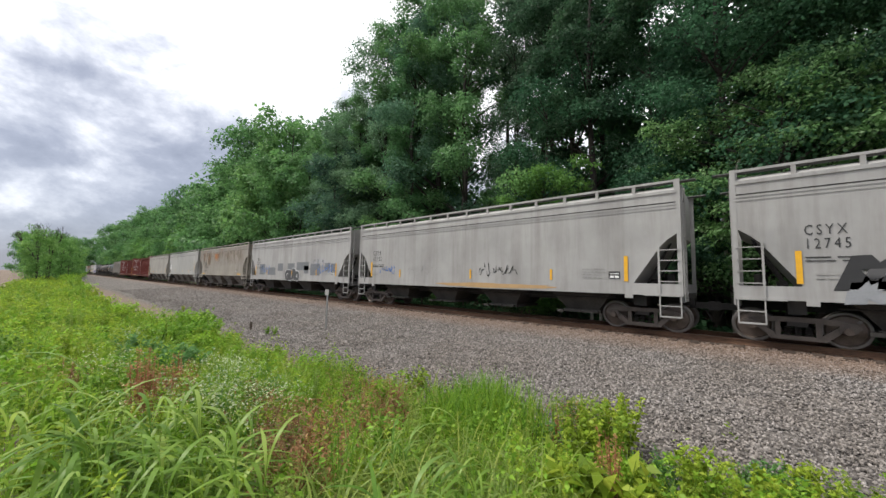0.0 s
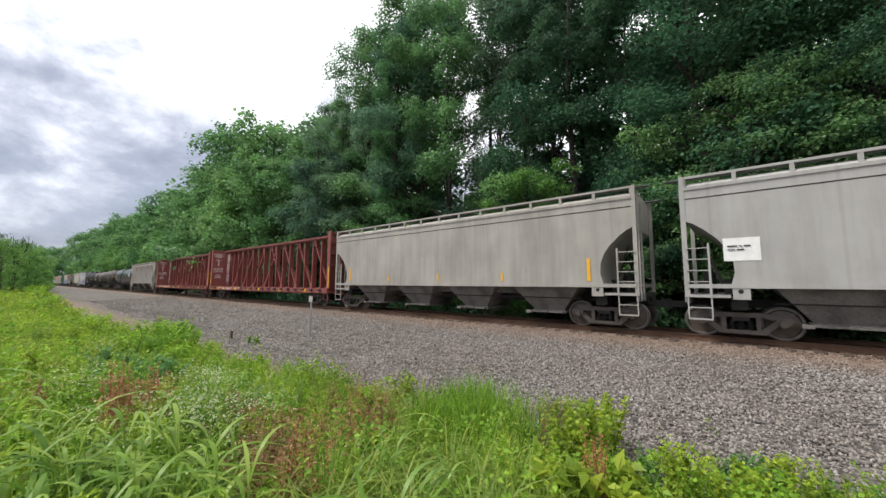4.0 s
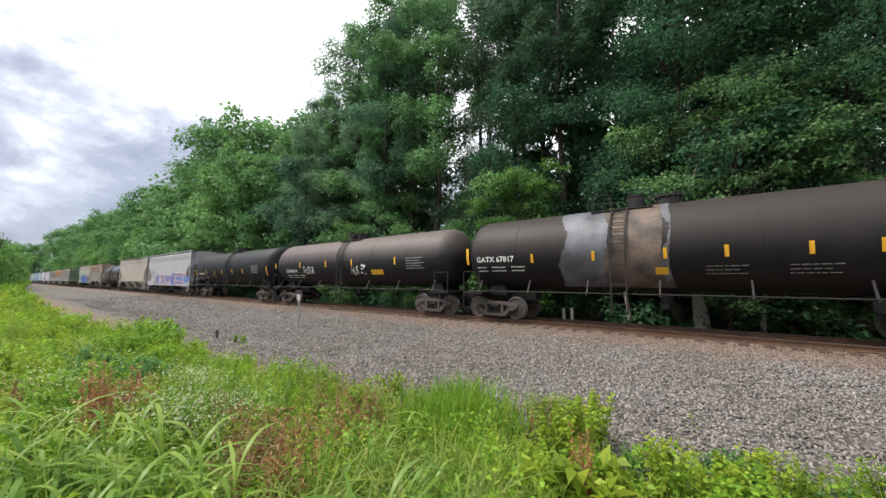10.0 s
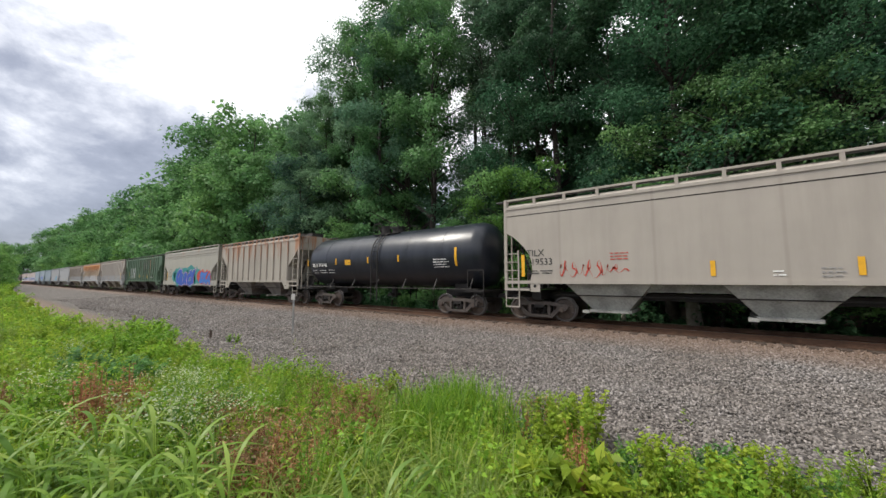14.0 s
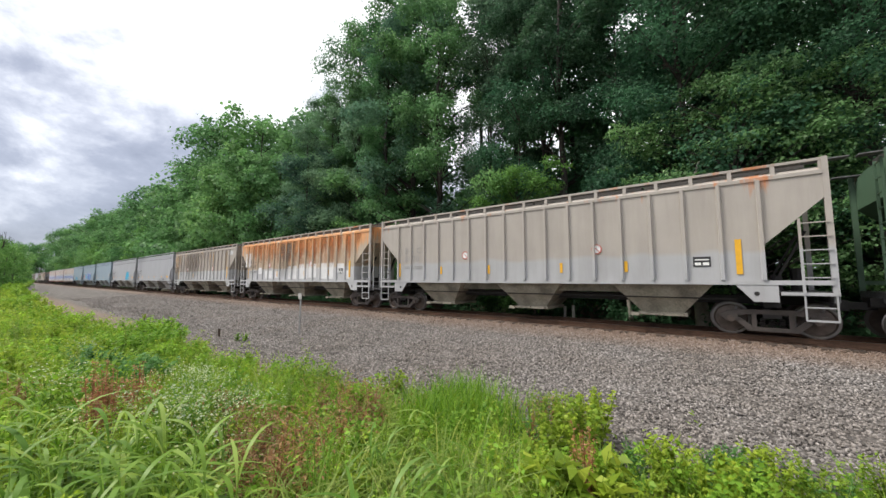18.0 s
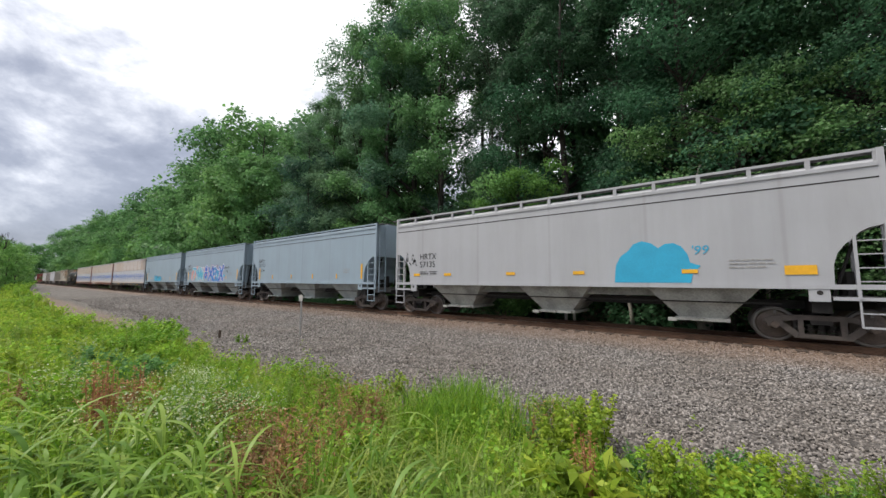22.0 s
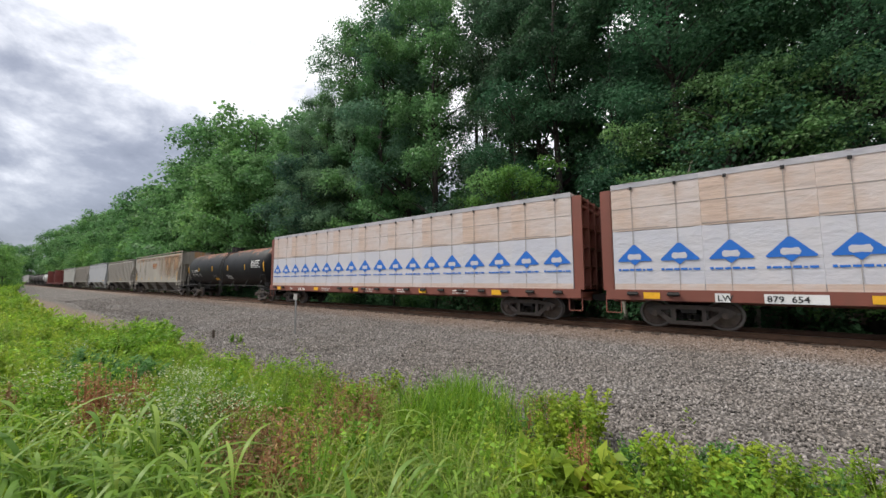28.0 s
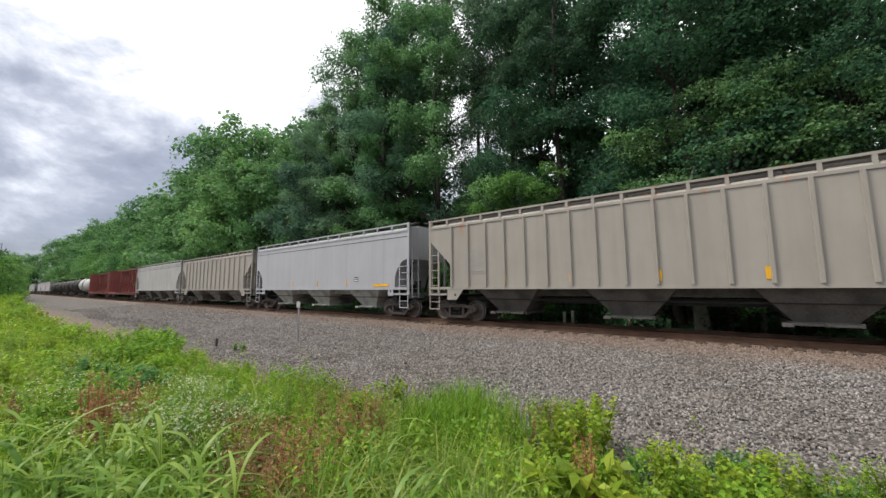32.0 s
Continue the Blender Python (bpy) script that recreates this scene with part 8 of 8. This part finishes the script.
SPRAY = {n: plain("spray_" + n, c, 0.5, 0.0, 0.12, 1.5, 0.05) for n, c in (
    ("blue", (0.04, 0.16, 0.50)), ("white", (0.72, 0.72, 0.72)), ("grey", (0.30, 0.31, 0.33)), ("purple", (0.24, 0.18, 0.27)), ("red", (0.50, 0.06, 0.04)),
    ("teal", (0.03, 0.24, 0.24)), ("deep", (0.03, 0.09, 0.42)), ("pink", (0.62, 0.36, 0.42)), ("salmon", (0.62, 0.30, 0.26)),
    ("navy", (0.03, 0.03, 0.10)), ("ice", (0.55, 0.72, 0.80)), ("cyan", (0.03, 0.36, 0.58)), ("tan", (0.46, 0.30, 0.14)), ("coal", (0.07, 0.07, 0.075)), ("lilac", (0.34, 0.30, 0.44)), ("chalk", (0.53, 0.535, 0.54)), ("mauve", (0.36, 0.29, 0.42)), ("royal", (0.035, 0.11, 0.50)), ("aqua", (0.07, 0.42, 0.56)), ("patch", (0.165, 0.172, 0.185)))}
LOGO = plain("blue_wrap_print", (0.02, 0.15, 0.56), 0.4, 0.0, 0.1, 2, 0.05)
STRAP = plain("strap_webbing", (0.34, 0.31, 0.29), 0.7, 0.0, 0.2, 5, 0.1)
BARE = plain("peeling_primer", (0.15, 0.158, 0.185), 0.55, 0.0, 0.35, 1.1, 0.1, tint=(0.06, 0.06, 0.066))
PEELED = plain("peeling_brown_jacket", (0.17, 0.125, 0.098), 0.7, 0.0, 0.5, 1.6, 0.6, tint=(0.055, 0.045, 0.04))
LOADS = []


def puffy(x0, x1, y0, y1, z0, z1, rng, name, mat):
    """A wrapped pack: slack film over square stacks, edges rounded and a little creased."""
    nx, nz = 9, 7
    s = Shape()
    def pt(i, j, y, out):
        u, v = i / nx, j / nz
        edge = min(u, 1 - u, v, 1 - v)
        push = 0.003 * (1 - min(1, edge * 7) ** 1.0) if edge < 0.15 else 0.0
        return (x0 + (x1 - x0) * u, y + out * (push - rng.uniform(0, 0.006)), z0 + (z1 - z0) * v - (0.015 if 0 < i < nx and j == nz else 0))
    front = [pt(i, j, y0, 1) for j in range(nz + 1) for i in range(nx + 1)]
    back = [pt(i, j, y1, -1) for j in range(nz + 1) for i in range(nx + 1)]
    q = [(j * (nx + 1) + i, j * (nx + 1) + i + 1, (j + 1) * (nx + 1) + i + 1, (j + 1) * (nx + 1) + i) for j in range(nz) for i in range(nx)]
    N = (nx + 1) * (nz + 1)
    rim = [i for i in range(nx + 1)] + [j * (nx + 1) + nx for j in range(1, nz + 1)] + [nz * (nx + 1) + i for i in range(nx - 1, -1, -1)] + [j * (nx + 1) for j in range(nz - 1, 0, -1)]
    f = q + [tuple(N + a for a in b) for b in q] + [(a, b, b + N, a + N) for a, b in zip(rim, rim[1:] + rim[:1])]
    s.add(front + back, f)
    return s.mesh(name, mat, smooth=False)


def film_mat(name, color, grain):
    """Stretched plastic film over sawn boards: board ends and edges show as faint lines, creases catch the light."""
    m, nt, b = base_mat(name)
    boards = noise_node(nt, 1.0, 5, 0.6, None, (0.35, 1.0, 17.0))
    milky = noise_node(nt, 0.9, 5, 0.6)
    crease = noise_node(nt, 1.0, 6, 0.62, None, (2.2, 2.2, 4.5))
    c = ramp_node(nt, boards.outputs[0], ((0.34, tuple(v * (1 - grain) for v in color)), (0.56, color)))
    each = nt.nodes.new("ShaderNodeObjectInfo")                  # some packs are wrapped more loosely
    loose = nt.nodes.new("ShaderNodeMath")
    loose.operation = "MULTIPLY_ADD"
    loose.inputs[1].default_value = 0.22
    nt.links.new(each.outputs["Random"], loose.inputs[0])
    nt.links.new(milky.outputs[0], loose.inputs[2])
    w = ramp_node(nt, loose.outputs[0], ((0.46, (0.06, 0.06, 0.06)), (0.80, (0.72, 0.72, 0.72))))
    col = mix_node(nt, w.outputs[0], c.outputs[0], (0.58, 0.55, 0.56))
    nt.links.new(col, b.inputs["Base Color"])
    b.inputs["Roughness"].default_value = 0.36
    bump_node(nt, b, crease.outputs[0], 0.55, 0.05)
    return m


FILM_CLEAR, FILM_WHITE = film_mat("timber_under_clear_film", (0.56, 0.415, 0.335), 0.22), film_mat("white_wrap_film", (0.50, 0.505, 0.565), 0.05)
FILM_GREY = film_mat("grey_film_fold", (0.36, 0.36, 0.40), 0.1)


def lumber(car, h, g1, g0):
    rng = random.Random(int(-g1))
    n = 9
    w = (2 * h - 0.12) / n
    cx = (g0 + g1) / 2
    for i in range(n):
        x0 = -h + 0.06 + w * i
        for tier, (z0, z1, mat, lab) in enumerate(((1.185, 3.14, FILM_WHITE, "lumber pack in white film printed with blue triangles"), (3.145, 4.74, FILM_CLEAR, "lumber pack in clear film showing pale timber"))):
            for side in (-1, 1):
                key = ("pack", i % 4, tier, side, round(w, 2))
                y0, y1 = (-1.44, -0.19) if side < 0 else (0.19, 1.44)
                me = cached(key, lambda: puffy(-w / 2 + 0.002, w / 2 - 0.002, y0, y1, z0, z1, rng, "lumber_pack", mat))
                pk = tagged(new("lumber_pack", me), lab, "lumber pack", "lumber packs on the train")
                pk.location = (cx + x0 + w / 2, TRACK, 0)
                LOADS.append((pk, cx + x0 + w / 2))
                if side > 0:
                    continue
                if tier == 0:
                    for q in (-0.25, 0.25):
                        mark = part("printed_mark", cached("gpmark", lambda: Shape().prism([(-0.50, 0.04), (-0.47, 0.0), (-0.14, 0.0), (0.0, -0.13), (0.14, 0.0), (0.47, 0.0), (0.50, 0.04), (0.04, 0.54), (-0.04, 0.54)], -0.004, 0.0).mesh("printed_mark", LOGO)), pk, (q * w + 0.02, -1.462, 2.12), "solid blue triangle")
                        part("pale_bar", cached("gpblock", lambda: Shape().prism([(-0.2, 0.1), (-0.14, 0.05), (0.0, 0.07), (0.16, 0.05), (0.2, 0.14), (0.15, 0.25), (0.0, 0.23), (-0.14, 0.25), (-0.2, 0.2)], -0.002, 0).mesh("pale_bar", FILM_WHITE)), mark, (0, -0.005, 0))
                        part("small_print", cached("gpbar", lambda: bars(LOGO, [(-0.49, -0.30, 0.98, 0.085)], True)), pk, (q * w + 0.02, -1.460, 2.12))
                    part("lumber_edge", cached(("edge", round(w, 2)), lambda: Shape().box(-w / 2 + .01, w / 2 - .01, -0.006, 0, 0, 0.20).mesh("lumber_edge", FILM_CLEAR)), pk, (0, -1.452, 1.2))
                    part("strap", cached("strap0", lambda: Shape().box(-0.008, 0.008, -0.006, 0.0, 1.14, 3.14).mesh("strap", STRAP)), pk, (w * 0.25, -1.456, 0))
                    part("strap", CACHE["strap0"], pk, (-w * 0.25, -1.456, 0))
                else:
                    part("film_fold", cached(("fold", round(w, 2)), lambda: Shape().box(-w / 2, w / 2, -0.008, 0.0, 4.58, 4.75).mesh("film_fold", FILM_GREY)), pk, (0, -1.450, 0), "grey fold of film along the top edge")
                    for sgn in (1, -1):
                        strap = part("strap", cached("strap1", lambda: Shape().box(-0.008, 0.008, -0.006, 0.0, 3.15, 4.60).box(-0.05, 0.05, -0.012, 1.2, 4.742, 4.765).mesh("strap", STRAP)), pk, (sgn * w * 0.25, -1.456, 0))
                        part("corner_guard", cached("cguard", lambda: Shape().box(-0.04, 0.04, -0.02, 0.0, 4.50, 4.60).mesh("corner_guard", STEEL)), strap, (0, -0.006, 0), "small black corner guard")
                    part("pack_seam", cached(("seam", round(w, 2)), lambda: Shape().box(-w / 2 + .01, w / 2 - .01, -0.005, 0, 3.885, 3.903).box(-w / 2 + .01, w / 2 * 0.3, -0.005, 0, 3.20, 3.218).mesh("pack_seam", STRAP)), pk, (0, -1.446, 0))


build_train()


# ---- small things beside the track ----
PALEPOST = plain("pale_post_paint", (0.45, 0.44, 0.42), 0.7, 0.0, 0.3, 4)


def make_marker():
    x, y = -13.45, 7.75
    z = float(ground_height(x, y))
    post = tagged(new("marker_post"), "thin weathered post with a small white plate", "marker post")
    post.location = (x, y, z)
    part("pole", Shape().box(-0.035, 0.035, -0.02, 0.02, -0.2, 1.45), post, mat=GALV)
    part("plate", Shape().box(-0.13, 0.13, -0.035, -0.022, 1.38, 1.62).box(-0.06, 0.06, -0.04, -0.035, 1.45, 1.55), post, label="small white plate", mat=PALEPOST)
    sx, sy = -15.45, 5.55
    stub = tagged(new("wooden_stub"), "short dark wooden stub standing in gravel", "post")
    stub.location = (sx, sy, float(ground_height(sx, sy)))
    part("stub", Shape().box(-0.035, 0.035, -0.035, 0.035, -0.2, 0.30), stub, mat=TIE)


make_marker()


def make_trunks():
    """Trees whose pale lower trunks show beneath the passing cars."""
    kind = tree_kind(501, 21, 3.6, 3.8, 26000, 0.15, LEAF_DEEP, nb=96, lean=-0.03, trunk_r=0.26, spread=0.8)
    thin = tree_kind(502, 15, 4.0, 2.4, 12000, 0.15, LEAF_DEEP, nb=40, trunk_r=0.14)
    for k, x, y, s in ((kind, -0.55, 19.9, 1.0), (thin, -3.6, 20.2, 0.9), (thin, 1.4, 20.3, 1.0), (kind, 4.8, 19.9, 0.75), (thin, -9.5, 19.9, 1.0), (thin, 2.6, 20.4, 0.9)):
        plant_tree(k, x, y, 0 if k is kind else x * 50, s, "tree with a pale bare lower trunk at the wood's edge")


make_trunks()


def make_posts():
    """A pair of pale posts at the far shoulder of the track."""
    for x, hgt in ((-6.2, 0.95), (-5.78, 1.0)):
        y = 17.9
        z = float(ground_height(x, y))
        p = tagged(new("post"), "short round pale grey post beyond the track", "post", "pale posts beyond the track")
        p.location = (x, y, z)
        part("shaft", Shape().rod((0, 0, -0.3), (0, 0, hgt), 0.075, n=14), p, mat=PALEPOST)
        part("cap", Shape().rod((0, 0, hgt), (0, 0, hgt + 0.04), 0.085, n=14), p, mat=PALEPOST)


make_posts()


def make_stumps():
    """Pale dead trunks that lean at the edge of the wood."""
    for x, y, hgt, r, lean in ((-0.55, 18.5, 2.6, 0.27, -0.25), (1.3, 18.9, 2.2, 0.10, 0.2), (-3.3, 18.7, 2.4, 0.09, -0.3), (-8.2, 18.6, 2.3, 0.08, 0.25)):
        z = float(ground_height(x, y))
        p = tagged(new("dead_trunk"), "leaning pale dead tree trunk at the wood's edge", "tree trunk", "dead trunks at the wood's edge")
        p.location = (x, y, z)
        shaft = Shape().rod((0, 0, -0.4), (lean * 0.3, 0, hgt * 0.4), r * 1.25, r, n=12).rod((lean * 0.3, 0, hgt * 0.4), (lean, 0.1, hgt), r, r * 0.45 if r > 0.2 else r * 0.7, n=12)
        if r > 0.2:                                      # the stouter one goes on upwards, thin and crooked
            shaft.rod((lean, 0.1, hgt), (lean - 0.28, 0.0, hgt + 1.9), r * 0.45, r * 0.34, n=10).rod((lean - 0.28, 0.0, hgt + 1.9), (lean + 0.02, -0.1, hgt + 3.6), r * 0.34, r * 0.26, n=10).rod((lean + 0.02, -0.1, hgt + 3.6), (lean + 0.4, -0.1, hgt + 4.8), r * 0.26, r * 0.15, n=8)
        part("shaft", shaft, p, mat=PALEBARK)


make_stumps()


def make_bare_tree():
    """Leafless twigs that stand above the scrub far down the near side."""
    rng = random.Random(17)

    def grow(s, p, d, length, r, depth):
        q = p + d * length
        s.rod(p, q, r, r * 0.65, n=5, caps=False)
        if depth:
            for _ in range(3):
                e = (d + Vector((rng.uniform(-0.55, 0.55), rng.uniform(-0.55, 0.55), rng.uniform(-0.1, 0.4)))).normalized()
                grow(s, q, e, length * rng.uniform(0.55, 0.8), r * 0.6, depth - 1)

    for x, y, hgt in ((-66, -0.5, 2.9), (-64, -1.3, 2.6)):
        tree = tagged(new("bare_tree"), "leafless grey tree standing above the scrub", "tree", "trees on the near side")
        tree.location = (x, y, float(ground_height(x, y)) - 0.2)
        s = Shape()
        grow(s, Vector((0, 0, 0)), Vector((0, 0, 1)), hgt, 0.12, 4)
        part("branchwork", s, tree, mat=BARK)


make_bare_tree()


# ---- how the train rolls ----
def motions():
    for ob, x in CARS + LOADS:
        walk(ob, [(t, pose(x + s, TRACK, 0)) for t, s in TRAVEL])
    # every wheelset turns with the way it rolls; alike ones share one set of keys
    ts = np.array([t for t, _ in TRAVEL])
    ss = np.array([s for _, s in TRAVEL])
    first = {}
    for ob, dx in WHEELSETS:
        if dx not in first:
            rows = []
            for i in range(int(32 * FPS) + 1):
                t = i / FPS
                rows.append((t, pose(dx, 0, R_WHEEL, 0, math.degrees(float(np.interp(t, ts, ss)) / R_WHEEL) % 360, 0)))
            walk(ob, rows)
            first[dx] = ob
        else:
            a = first[dx].animation_data
            ob.rotation_mode = "QUATERNION"
            d = ob.animation_data_create()
            d.action, d.action_slot = a.action, a.action_slot


motions()
